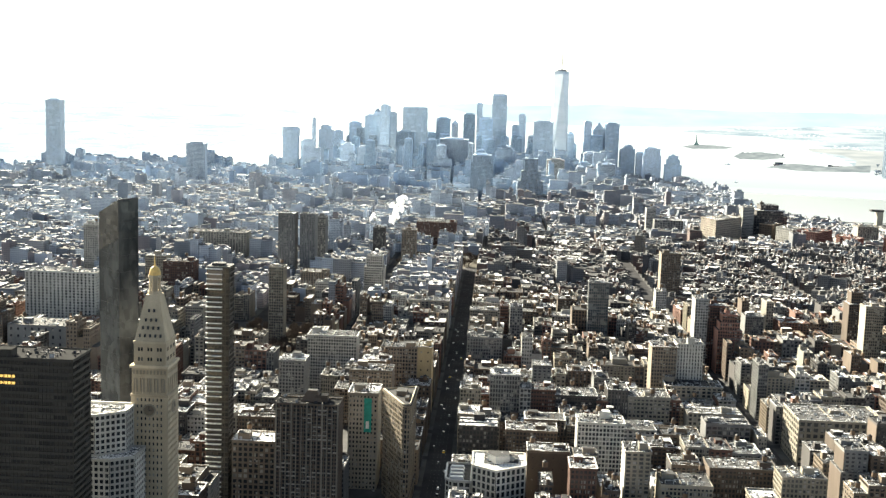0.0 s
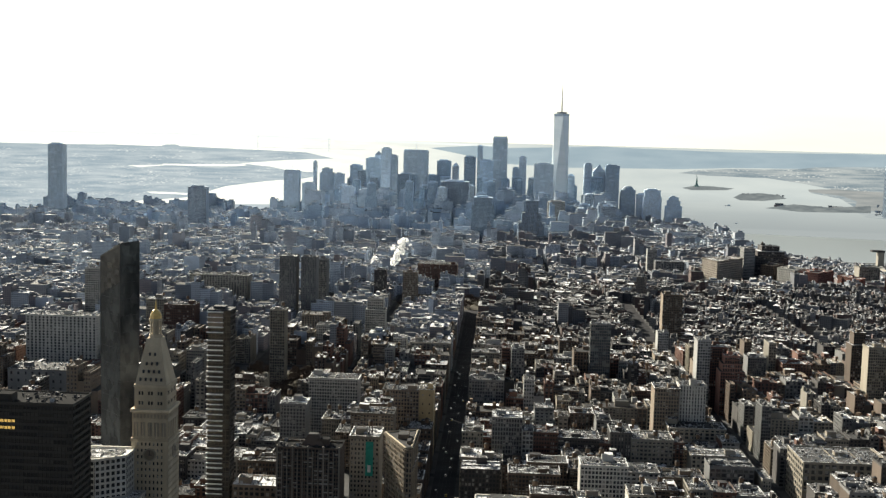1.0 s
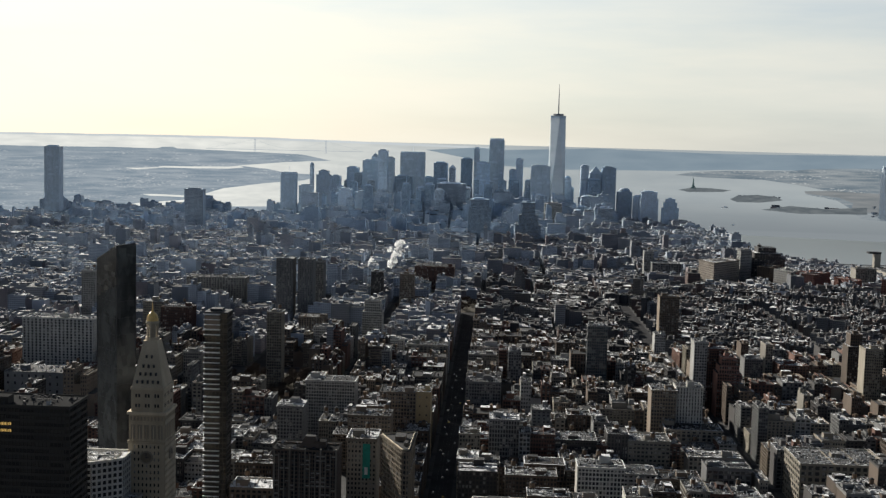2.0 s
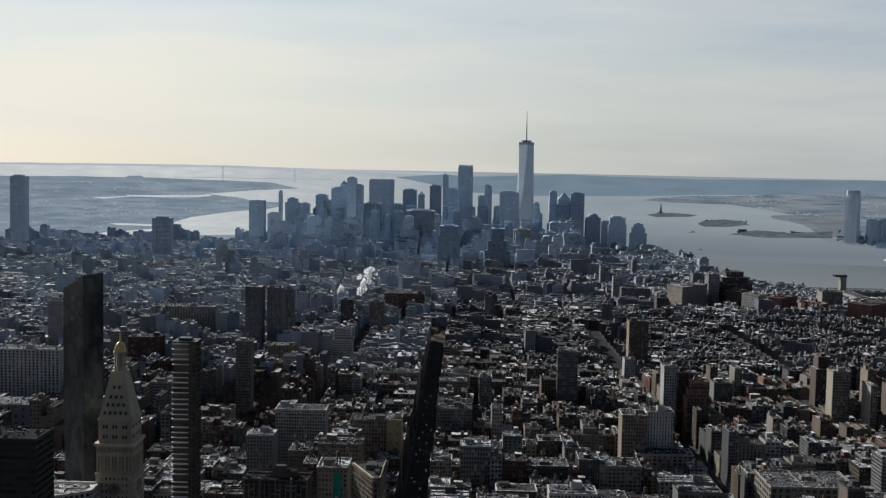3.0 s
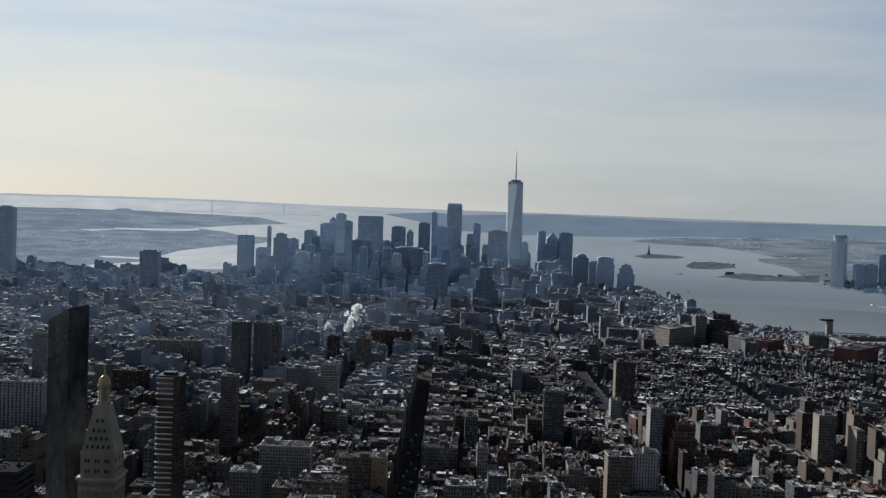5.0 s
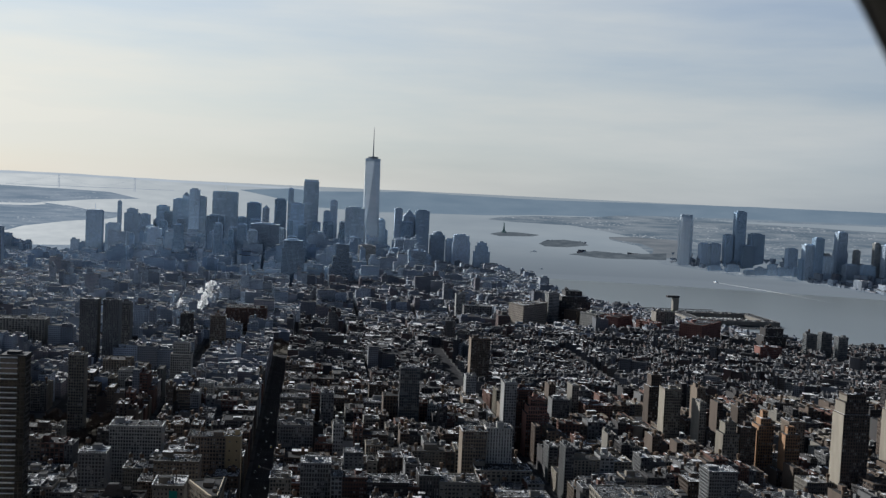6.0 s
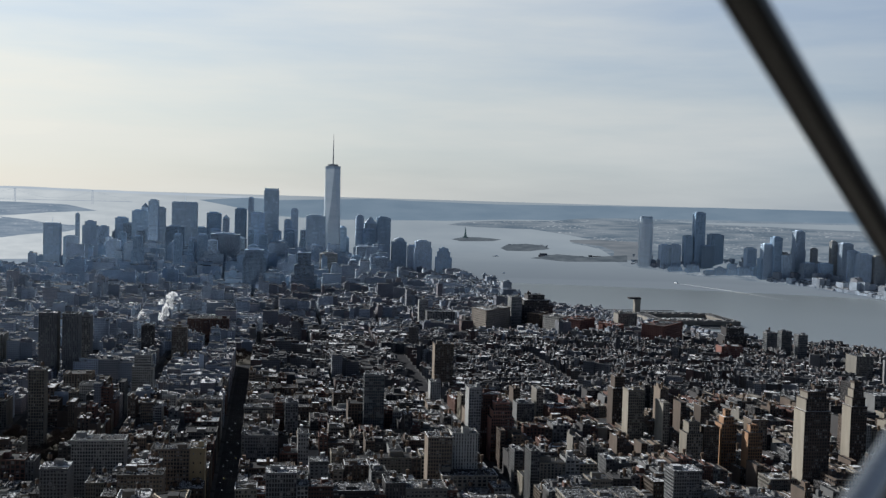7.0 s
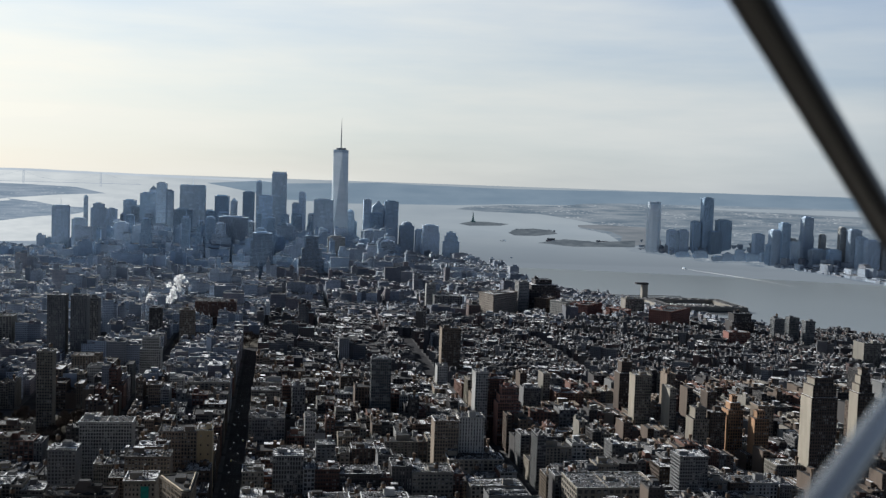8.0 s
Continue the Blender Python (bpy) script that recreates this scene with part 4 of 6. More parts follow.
tower("waterfront_tower", "hazy grey apartment tower on the far shore", 2172, 4999, 45, 40, 113, HAZED_STONE, SHORE_GLASS, group="far shore towers")
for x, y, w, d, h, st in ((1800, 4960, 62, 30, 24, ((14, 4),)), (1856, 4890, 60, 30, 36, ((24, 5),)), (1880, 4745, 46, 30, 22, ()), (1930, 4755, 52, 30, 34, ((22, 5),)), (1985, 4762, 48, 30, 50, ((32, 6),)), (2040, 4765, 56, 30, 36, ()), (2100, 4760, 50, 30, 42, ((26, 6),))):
    tower("waterfront_terrace", "low white stepped apartment terrace on the far shore", x, y, w, d, h, HAZED_STEEL, HAZED_GLASS, steps=st, group="far shore terraces")
# ---- landmarks of the near and middle city ----
# the black office slab
e = block("office_slab", "black glass office slab with a few lit windows", "office building", -302, 628, -236, 656, 163, DARK_STEEL, rng, BLACK_GLASS, 2.2, 3.9, 0.14, 0.42, ROOF_DARK, tank=False)
LIT = Nodes("lamplit ceiling")
LIT.p.inputs["Emission Color"].default_value = (1.0, 0.62, 0.16, 1)
LIT.p.inputs["Emission Strength"].default_value = 0.22
LIT = LIT.done((0.5, 0.35, 0.15), 0.6)
for z0, n0 in ((151.3, 6), (147.4, 6)):
    for i in range(n0):
        s = Shape()
        x = -9.0 + i * 1.55
        s.box(x, -14.06, z0, x + 1.25, -13.98, z0 + 2.4)
        part("lit_window", s, LIT, e, "warm lamplit window")

# the stepped white office block beside it
e = ring_block("office_block", "whitewashed stone office block with chamfered corners", "office building", [(-292, 694), (-247, 694), (-231, 706), (-231, 724), (-292, 724)], 112, OFFICE_WHITE, rng, CLEAR_PANES, 3.3, 3.9, 1.15, 1.4)
roof_parts(e, -24, -9, 22, 10, 112.4, rng, OFFICE_WHITE, ROOF_SNOW, False)
e = ring_block("office_block", "lower chamfered wing of the whitewashed stone office block", "office building", [(-262, 686), (-235, 686), (-222, 695), (-222, 716), (-230, 716), (-230, 705), (-246.4, 693.4), (-262, 693.4)], 86, OFFICE_WHITE, rng, CLEAR_PANES, 3.3, 3.9, 1.15, 1.4)


def clock_tower(x, y, w, d):
    e = thing("clock_tower", "cream marble clock tower with a gilded lantern", "tower", at=site(x, y))
    TAKEN.append((x - w / 2 - 2, y - 2, x + w / 2 + 2, y + d + 2))
    a, c = -w / 2, w / 2
    s, g = Shape(), Shape()
    g.box(a, 0, 0, c, d, 118)
    s.lattice(a, 0, c, d, 0, 118, 2.6, 4.2, 0.58, 0.5, 0.4)
    for p in (a, c - 2.6):
        for q in (-0.6, d - 2.0):
            s.box(p, q, 0, p + 2.6, q + 2.6, 118)
    part("shaft", s, CREAM_STONE, e)
    part("glazing", g, WINDOWS, e)
    s = Shape()
    s.box(a - 0.8, -0.8, 118, c + 0.8, d + 0.8, 119.6, sides="nsewtb")
    part("cornice", s, CREAM_STONE, e)
    s = Shape()
    s.box(a + 0.7, 0.7, 119.6, c - 0.7, d - 0.7, 137)
    part("loggia", s, TERRACOTTA, e, "recessed wall of the arcaded loggia")
    s = Shape()
    s.lattice(a + 0.5, 0.5, c - 0.5, d - 0.5, 119.6, 131.6, w / 5, 12.0, 0.34, 0.22, 0.5)
    part("arcade", s, CREAM_STONE, e, "stone arcade of five tall openings a side")
    for px, py in [(a + 0.5 + (w - 1) * (k + 0.5) / 5, -0.05) for k in range(5)] + [(c + 0.05, 0.5 + (d - 1) * (k + 0.5) / 5) for k in range(5)]:
        s = Shape()
        s.cylinder(px, py, 119.6, 129.6, 0.28, n=6)
        part("column", s, CREAM_STONE, e)
    s = Shape()
    s.lattice(a + 0.5, 0.5, c - 0.5, d - 0.5, 131.6, 137, w / 10, 5.4, 0.55, 0.5, 0.5)
    part("frieze", s, CREAM_STONE, e, "frieze with a row of small openings")
    s = Shape()
    s.box(a - 1.0, -1.0, 137, c + 1.0, d + 1.0, 138.8, sides="nsewtb")
    part("cornice", s, CREAM_STONE, e)
    s = Shape()
    s.box(a + 1.2, 1.2, 138.8, c - 1.2, d - 1.2, 153)
    part("attic", s, CREAM_STONE, e)
    s = Shape()
    s.box(a + 0.8, 0.8, 153, c - 0.8, d - 0.8, 154.6, sides="nsewtb")
    part("cornice", s, CREAM_STONE, e)
    for i in range(6):
        for z in (141.5, 148.0):
            s = Shape()
            px = a + 3.4 + i * (w - 6.8 - 1.2) / 5 + (0.6 if i % 2 == 0 else -0.6)
            s.box(px, 1.1, z, px + 1.2, 1.5, z + 2.3)
            part("window", s, CLEAR_PANES, e)
            s = Shape()
            py = 3.4 + i * (d - 6.8 - 1.2) / 5 + (0.6 if i % 2 == 0 else -0.6)
            s.box(c - 1.5, py, z, c - 1.1, py + 1.2, z + 2.3)
            part("window", s, CLEAR_PANES, e)
    s = Shape()
    s.prism([(a + 1.5, 1.5), (c - 1.5, 1.5), (c - 1.5, d - 1.5), (a + 1.5, d - 1.5)], 154.6, 184, scale=0.44)
    part("spire", s, CREAM_STONE, e, "steep pale stone pyramid roof")
    for z, n in ((157, 5), (162, 4), (167, 3), (173, 2)):
        f = (z - 154.6) / 29.4 * 0.56
        for i in range(n):
            t = Shape()
            px = (i - (n - 1) / 2) * 3.4
            py = 1.5 + f * (d / 2 - 1.5) - 0.5
            t.box(px - 0.6, py, z, px + 0.6, py + 2.4, z + 2.0)
            part("dormer", t, STEEL_DARK, e)
    cy = d / 2
    s = Shape()
    s.cylinder(0, cy, 184, 186, 4.6, n=8)
    for k in range(8):
        t = 2 * math.pi * k / 8
        p = Shape()
        p.cylinder(3.4 * math.cos(t), cy + 3.4 * math.sin(t), 186, 195, 0.55, n=6)
        part("lantern_column", p, CREAM_STONE, e)
    s.cylinder(0, cy, 186, 195, 2.4, n=8)
    s.cylinder(0, cy, 195, 196.5, 4.4, n=8)
    part("lantern", s, CREAM_STONE, e)
    s = Shape()
    for i in range(5):
        t0, t1 = i * math.pi / 10, (i + 1) * math.pi / 10
        s.cylinder(0, cy, 196.5 + 6 * math.sin(t0), 196.5 + 6 * math.sin(t1), 4.0 * math.cos(t0), n=12, scale=max(0.1, math.cos(t1) / math.cos(t0)))
    s.cylinder(0, cy, 202, 209, 0.8, n=6, scale=0.2)
    part("cupola", s, GOLD, e, "gilded cupola with a finial")
    for k, m in (("n", pose(0, -0.85, 109, 90, 0, 0)), ("w", pose(c + 0.85, d / 2, 109, 90, 0, 90))):
        s = Shape()
        s.cylinder(0, 0, -0.4, 0.1, 4.3, n=28)
        f = part("clock_face", s, TERRACOTTA, e, "round stone clock face with dark pointers")
        f.matrix_local = m
        s = Shape()
        s.cylinder(0, 0, 0.1, 0.25, 3.4, n=28)
        part("dial", s, FLAT_STONE, f)
        s = Shape()
        s.box(-0.2, -0.3, 0.25, 0.2, 2.9, 0.4)
        s.box(-0.3, -0.2, 0.25, 1.9, 0.2, 0.45)
        part("pointer", s, STEEL_DARK, f)


clock_tower(-220.7, 722.5, 23.5, 25)

# the slim apartment tower with white floor slabs
e = thing("apartment_tower", "slim bronze-glass apartment tower with white cubes of floors", "skyscraper", at=site(-203, 832))
TAKEN.append((-214, 828, -190, 850))
s = Shape()
s.box(-8, 1, 0, 8.5, 17, 187)
part("glazing", s, BLACK_GLASS, e)
s = Shape()
s.lattice(-8, 1, 8.5, 17, 0, 187, 2.7, 3.9, 0.16, 0.22, 0.25)
part("wall", s, DARK_STEEL, e)
z = 8.0
k = 0
while z < 172:
    n0 = 5
    for j in range(n0):
        s = Shape()
        s.prism([(-8.9, -0.6), (3.4, -0.6), (3.4, 0.72), (-8.9, 0.72)], z + j * 3.75, z + j * 3.75 + (0.62 if (j + k) % 3 else 0.95))
        part("floor_slab", s, WHITE_PAINT, e, "white floor edge")
    z += n0 * 3.75 + (2.2 if k % 2 else 1.0)
    k += 1
s = Shape()
s.box(-8, 0.5, 174, 3, 1.6, 185, sides="nsewtb")
part("screen", s, BRICK_TAN, e, "tan louvred screen at the top")
s = Shape()
s.box(-8.6, 0.4, 187, 9, 17.6, 188, sides="nsewtb")
s.box(-5, 4, 188, 4, 12, 190)
part("roof", s, STEEL_DARK, e)

# the dark glass tower with a slanting top
e = thing("glass_tower", "dark reflecting glass tower with a slanting top", "skyscraper", at=site(-278, 835))
TAKEN.append((-300, 812, -255, 860))
ring = [(-16, 5), (6, -17), (16, -4), (-6, 18)]
low = [(x * 0.95, y * 0.95) for x, y in ring]
s = Shape()
s.v += [(x, y, 0) for x, y in low] + [(x, y, 150) for x, y in ring] + [(ring[0][0], ring[0][1], 224), (ring[1][0], ring[1][1], 236), (ring[2][0], ring[2][1], 237), (ring[3][0], ring[3][1], 226)]
for b in (0, 4):
    for k in range(4):
        s.f.append((b + k, b + (k + 1) % 4, b + 4 + (k + 1) % 4, b + 4 + k)), s.s.append(0)
s.f.append((8, 9, 10, 11)), s.s.append(0)
# lighter and darker blotches in the base colour imitate reflections
n = Nodes("glass with mottled reflections painted in")
pod = n.add("ShaderNodeTexVoronoi", Scale=1.0, Randomness=0.6)
podmap = n.t.nodes.new("ShaderNodeMapping")
podmap.inputs["Scale"].default_value = (0.22, 0.22, 0.14)
n.link(n.t.nodes.new("ShaderNodeTexCoord").outputs["Object"], podmap.inputs["Vector"])
n.link(podmap.outputs["Vector"], pod.inputs["Vector"])
podsep = n.t.nodes.new("ShaderNodeSeparateColor")
n.link(pod.outputs["Color"], podsep.inputs["Color"])
painted_reflection = n.value("ADD", n.value("MULTIPLY", n.noise(0.07, 6, stretch=(1, 1, 0.5)), 0.85), n.value("MULTIPLY", podsep.outputs[0], 0.15))
MOTTLED = n.done(n.mix(n.range(painted_reflection, 0.36, 0.66, 0, 1), (0.03, 0.036, 0.04), (0.13, 0.14, 0.142)), 0.12, 0.45, bump=n.noise(0.12, 2), strength=0.15, distance=1.0)
part("glazing", s, MOTTLED, e)
# thin dark sheet laid over the top of the left face only
(ax, ay), (bx, by) = ring[0], ring[1]
s = Shape()
s.v += [(x + ox, y + oy, z) for ox, oy in ((-0.16, -0.16), (0.3, 0.3)) for x, y, z in ((ax, ay, 196), (bx, by, 208), (bx, by, 236.4), (ax, ay, 224.4))]
s.f += [(0, 1, 2, 3), (7, 6, 5, 4), (0, 4, 5, 1), (1, 5, 6, 2), (2, 6, 7, 3), (3, 7, 4, 0)]
s.s += [0] * 6
part("crown", s, BLACK_GLASS, e, "thin dark sheet over the top of the left face")
for k in range(4):
    (ax, ay), (bx, by) = ring[k], ring[(k + 1) % 4]
    za, zb = (224, 236, 237, 226)[k], (224, 236, 237, 226)[(k + 1) % 4]
    for j in range(14):
        z = 60 + j * 12.3
        f = 0.95 + 0.05 * min(1, z / 150)
        s = Shape()
        s.tube((ax * f * 1.004, ay * f * 1.004, z), (bx * f * 1.004, by * f * 1.004, z), 0.09, n=4)
        part("mullion", s, STEEL_DARK, e)
    s = Shape()
    s.tube((ax, ay, 150), (ax, ay, za), 0.3, n=4)
    part("corner_post", s, STEEL_DARK, e)
    s = Shape()
    s.tube((ax, ay, za), (bx, by, zb), 0.4, n=4)
    part("roof_edge", s, STEEL_DARK, e)

# the wedge-shaped stone building
e = thing("wedge_building", "wedge-shaped ornate stone building between two streets", "office building", at=site(-72, 833))
TAKEN.append((-92, 828, -56, 902))
ring = [(7.2, 15.0), (8.6, 13.2), (11.0, 12.6), (12.8, 14.0), (13.8, 68), (-11.3, 57)]
core, s = Shape(), Shape()
core.prism(ring, 0, 84, 0, 1)
part("glazing", core, [WINDOWS, ROOF_DARK], e)
for k in range(6):
    (ax, ay), (bx, by) = ring[k], ring[(k + 1) % 6]
    ln = math.hypot(bx - ax, by - ay)
    ux, uy = (bx - ax) / ln, (by - ay) / ln
    ox, oy = uy * 0.26, -ux * 0.26
    nb = max(1, round(ln / 3.0))
    for i in range(nb + 1):
        c = i * ln / nb
        p, q = max(0, c - 0.46), min(ln, c + 0.46)
        w4 = [(ax + ux * p, ay + uy * p), (ax + ux * p + ox, ay + uy * p + oy), (ax + ux * q + ox, ay + uy * q + oy), (ax + ux * q, ay + uy * q)]
        s = Shape()
        s.prism(w4, 0, 84)
        part("pier", s, FLAT_STONE, e)
    for j in range(22):
        z = j * 3.9
        w4 = [(ax, ay), (ax + ox * 0.7, ay + oy * 0.7), (bx + ox * 0.7, by + oy * 0.7), (bx, by)]
        s = Shape()
        s.prism(w4, z, z + 1.15)
        part("floor_band", s, FLAT_STONE, e)
for z, o in ((12, 0.9), (66, 0.9), (84, 1.9)):
    s = Shape()
    m = [(x + (1 if x > 0 else -1) * o * (0.6 if k < 4 else 1), y + (-o if k < 4 else o)) for k, (x, y) in enumerate(ring)]
    s.prism(m, z, z + 1.6, 0, 1)
    part("cornice", s, [FLAT_STONE, ROOF_TAR], e)
s = Shape()
s.box(0, 40, 85.6, 8, 52, 89, 0, 1)
s.box(8, 26, 85.6, 11, 34, 88, 0, 1)
part("bulkhead", s, [FLAT_STONE, ROOF_TAR], e)
for k in range(6):
    (ax, ay), (bx, by) = ring[k], ring[(k + 1) % 6]
    s = Shape()
    s.tube((ax, ay, 86.2), (bx, by, 86.2), 0.65, n=4)
    part("balustrade", s, CREAM_STONE, e, "pale stone balustrade round the roof")

e = block("apartment_block", "dark brick apartment block with strong vertical piers", "apartment building", -153, 802, -107.5, 827, 95, BRICK_BROWN, rng, CLEAR_PANES, 2.5, 3.0, 0.3, 0.3, ROOF_DARK, tank=False, depth=0.35)
for i in range(13):
    s = Shape()
    p = -22.9 + i * 3.72
    s.box(p, -13.5, 0, p + (1.1 if i % 3 == 0 else 0.65), -12.4, 96.8 if i % 3 == 0 else 93)
    part("pier", s, TAUPE, e, "strong brick pier running the full height")
    for j in range(29):
        if i == 12 or rng.random() < 0.72:
            continue
        s = Shape()
        s.box(p + 1.2, -13.2, 4 + j * 3.1, p + 3.6, -12.86, 4.9 + j * 3.1, sides="nsewtb")
        part("spandrel", s, SPANDREL, e, "small pale spandrel panel")
s = Shape()
s.prism([(-6, -6), (10, -6), (10, 6), (-6, 6)], 95, 103, 0, 1, scale=0.45)
part("turret", s, [BRICK_BROWN, ROOF_TAR], e, "hipped brick turret")
e = block("loft_building", "stone loft building under green netting", "office building", -112, 897, -89, 926, 79, TERRACOTTA, rng, WINDOWS, 3.0, 3.7, 0.5, 0.45, ROOF_SNOW)
s = Shape()
s.box(1.0, -15.4, 48, 7.0, -15.1, 76, sides="nsewtb")
net = part("netting", s, GREEN_NET, e, "green debris netting on scaffolding")
s = Shape()
s.box(2.6, -15.5, 51, 5.2, -15.4, 57, sides="nsewtb")
part("banner", s, WHITE_PAINT, net)

def named(label, x0, y0, x1, y1, h, wall, **kw):
    if x0 > 60 and "glass" not in kw:
        kw.setdefault("faces", "n")
        kw.setdefault("blank", True)
    return block(kw.pop("name", "office_building"), label, kw.pop("category", "office building"), x0, y0, x1, y1, h, wall, rng, **kw)


named("tan brick loft building with an even grid of windows", -126, 1012, -88, 1040, 70, BRICK_TAN)
named("tan brick loft building with dark arched windows", -107, 1110, -72, 1140, 70, BRICK_TAN)
named("ochre blank side wall of a corner building", -71.4, 1110, -58, 1140, 71, ORANGE_PAINT, bay=8, storey=9, pier=0.8, band=0.8)
named("grey stone apartment building with bay windows", -191, 1016, -168, 1042, 75, GREY_STONE, storey=3.2)
named("long pale stone office building with a flat cornice", -195, 1200, -143, 1226, 60, OFFICE_WHITE)
e = ring_block("office_building", "white terracotta corner building with a chamfered front", "office building", [(7, 789), (28, 803), (28, 832), (-10, 832), (-10, 800)], 56, OFFICE_WHITE, rng, CLEAR_PANES, 4.3, 5.2, 1.5, 1.2)
roof_parts(e, -10, -4, 14, 16, 56.4, rng, OFFICE_WHITE, ROOF_TAR, False)
s = Shape()
s.prism([(-8, 0), (-2, -7), (8, -2), (8, 8), (-8, 8)], 56.4, 62, 0, 1)
part("penthouse", s, [OFFICE_WHITE, ROOF_SNOW], e, "white chamfered penthouse")
e = ring_block("office_building", "lower white stone wing with roof skylights", "office building", [(-24, 799), (-11, 799), (-11, 839), (-29, 839), (-29, 805)], 44, WHITE_BRICK, rng, CLEAR_PANES, 4.3, 4.6, 1.3, 1.2, roof=ROOF_TAR)
for k in range(4):
    s = Shape()
    s.prism([(-6, -14 + k * 8), (5, -14 + k * 8), (5, -9.5 + k * 8), (-6, -9.5 + k * 8)], 44, 46.2, scale=0.8)
    part("skylight", s, METAL_GREY, e, "long grey ridge skylight")
named("slender white brick apartment tower with balconies", 99, 803, 117, 826, 70, TERRACOTTA, bay=4, storey=3.0, side=OFFICE_WHITE)
named("white brick loft building with a dense window grid", 72, 902, 109, 926, 62, OFFICE_WHITE, pier=0.3, band=0.3)
named("low brown brick loft building with a blank front", 31, 851, 62, 872, 52, BRICK_BROWN, bay=8, storey=9, pier=0.9, band=0.9)
named("narrow brown brick loft building", 64, 851, 84, 872, 50, TAUPE)
named("tan apartment building with white corner piers", 160, 1130, 184, 1156, 77, BRICK_TAN)
named("white brick apartment tower with vertical window strips", 185.5, 1136, 211, 1160, 80, OFFICE_WHITE, pier=0.6, band=0.25)
named("broad pale institutional building with tall window bays", -592, 1418, -502, 1446, 80, OFFICE_WHITE, bay=5, pier=0.5, band=0.3)
named("white stepped stone tower", -192, 1690, -163, 1716, 76, OFFICE_WHITE, steps=((60, 3),))
named("slender tan brick apartment tower", -277, 1400, -259, 1420, 100, TERRACOTTA)
# next two: lit side and shaded front painted as pale and dark walls
named("tall tan stone tower with a stepped crown", 566, 1148, 595, 1174, 120, BRICK_BROWN, side=TERRACOTTA, steps=((100, 1.5), (113, 4)))
named("tall tan stone tower with a narrow top", 680, 1263, 700, 1284, 112, BRICK_BROWN, side=TERRACOTTA, steps=((84, 2), (94, 4), (104, 6)))
named("pink brick apartment building with stepped terraces", 267, 1353, 295, 1380, 70, PINK_BRICK, steps=((52, 2.5), (61, 5.5)))
named("white brick slab with a sunlit blank side", 243, 1375, 258, 1400, 85, WHITE_BRICK)
named("brown brick slab beside the white one", 258.8, 1380, 284, 1402, 76, BRICK_RED)
named("blue glass hotel tower", 118, 1406, 142, 1424, 95, GREY_STONE, glass=CURTAIN_GLASS, pier=0.2, band=0.16)
named("tan brick tower with a pale blank wall", 263, 1813, 293, 1840, 80, BRICK_TAN)
named("banded concrete and glass slab", 591, 2785, 617, 2830, 70, WHITE_BRICK, glass=CURTAIN_GLASS, pier=0.1, band=0.5)
named("massive dark brick warehouse with a stepped outline", 622, 2800, 700, 2880, 74, DARK_STONE, steps=((50, 8), (62, 18)), bay=6, storey=6)
# grey wall colour on these twins imitates haze over brown brick
named("dark grey-brown brick residence tower", -330, 1930, -305, 1960, 108, GREY_STONE, pier=0.6)
named("dark grey-brown brick residence tower beside its twin", -366, 1925, -338, 1955, 110, GREY_STONE, pier=0.6)

# riverside warehouses on their own slanting grid
for label, ring, h, wall, bay in (
    ("massive red brick warehouse on a slanting corner", [(865, 2447), (943, 2541), (907, 2585), (829, 2491)], 41, RED_WAREHOUSE, 5),
    ("red brick warehouse with a flat roof", [(721, 2614), (774, 2680), (740, 2715), (687, 2648)], 34, RED_WAREHOUSE, 5),
    ("white-framed concrete loft building with a window grid", [(679, 2646), (711, 2690), (682, 2736), (650, 2694)], 36, OFFICE_WHITE, 5),
    ("brown brick loft building with blank sides", [(645, 2713), (683, 2774), (660, 2795), (622, 2740)], 37, BRICK_BROWN, 7),
    ("low red brick pier warehouse", [(812, 2607), (831, 2630), (804, 2700), (783, 2676)], 24, RED_WAREHOUSE, 5),
    ("big grey-brown loft warehouse on a slanting corner", [(502, 2643), (578, 2735), (557, 2780), (481, 2720)], 51, TAUPE, 5),
):
    e = ring_block("warehouse", label, "warehouse", ring, h, wall, rng, CLEAR_PANES, bay, 5.2, bay * 0.5, 2.6, roof=ROOF_TAR)
    x0, y0 = 0.5 * (min(p[0] for p in ring) - max(p[0] for p in ring)), 0.5 * (min(p[1] for p in ring) - max(p[1] for p in ring))
    roof_parts(e, x0 * 0.42, y0 * 0.3, -x0 * 0.42, -y0 * 0.3, h + 0.4, rng, wall, ROOF_SNOW, True)

# more buildings that stand out
named("white loft building with regular windows", -251, 1603, -218, 1631, 48, OFFICE_WHITE)
named("long low white painted building", -185, 1583, -122, 1607, 38, OFFICE_WHITE)
named("tan stone building with tall window bays", -110, 1506, -58, 1534, 46, LIMESTONE, bay=5, pier=0.4)
named("broad dark red sandstone library block with a pale ledge", -166, 2420, -83, 2480, 48, BRICK_RED, bay=2.6, pier=0.6, band=0.15)
named("slim tan apartment tower", -172, 2117, -146, 2143, 66, BRICK_TAN)
named("dark glazed tower with a white edge", -233, 2188, -211, 2212, 60, DARK_STONE)
named("grey stone loft building on the avenue corner", -27, 1297, 12, 1323, 46, GREY_STONE)
named("pale stone loft building on the avenue", -28, 1452, 7, 1478, 46, LIMESTONE)
named("grey brick apartment slab", 22, 1397, 37, 1421, 62, GREY_STONE)
named("grey concrete slab tower", -327, 2020, -300, 2048, 95, GREY_STONE)
named("tall cream brick apartment building", 449, 1390, 470, 1414, 80, TERRACOTTA)
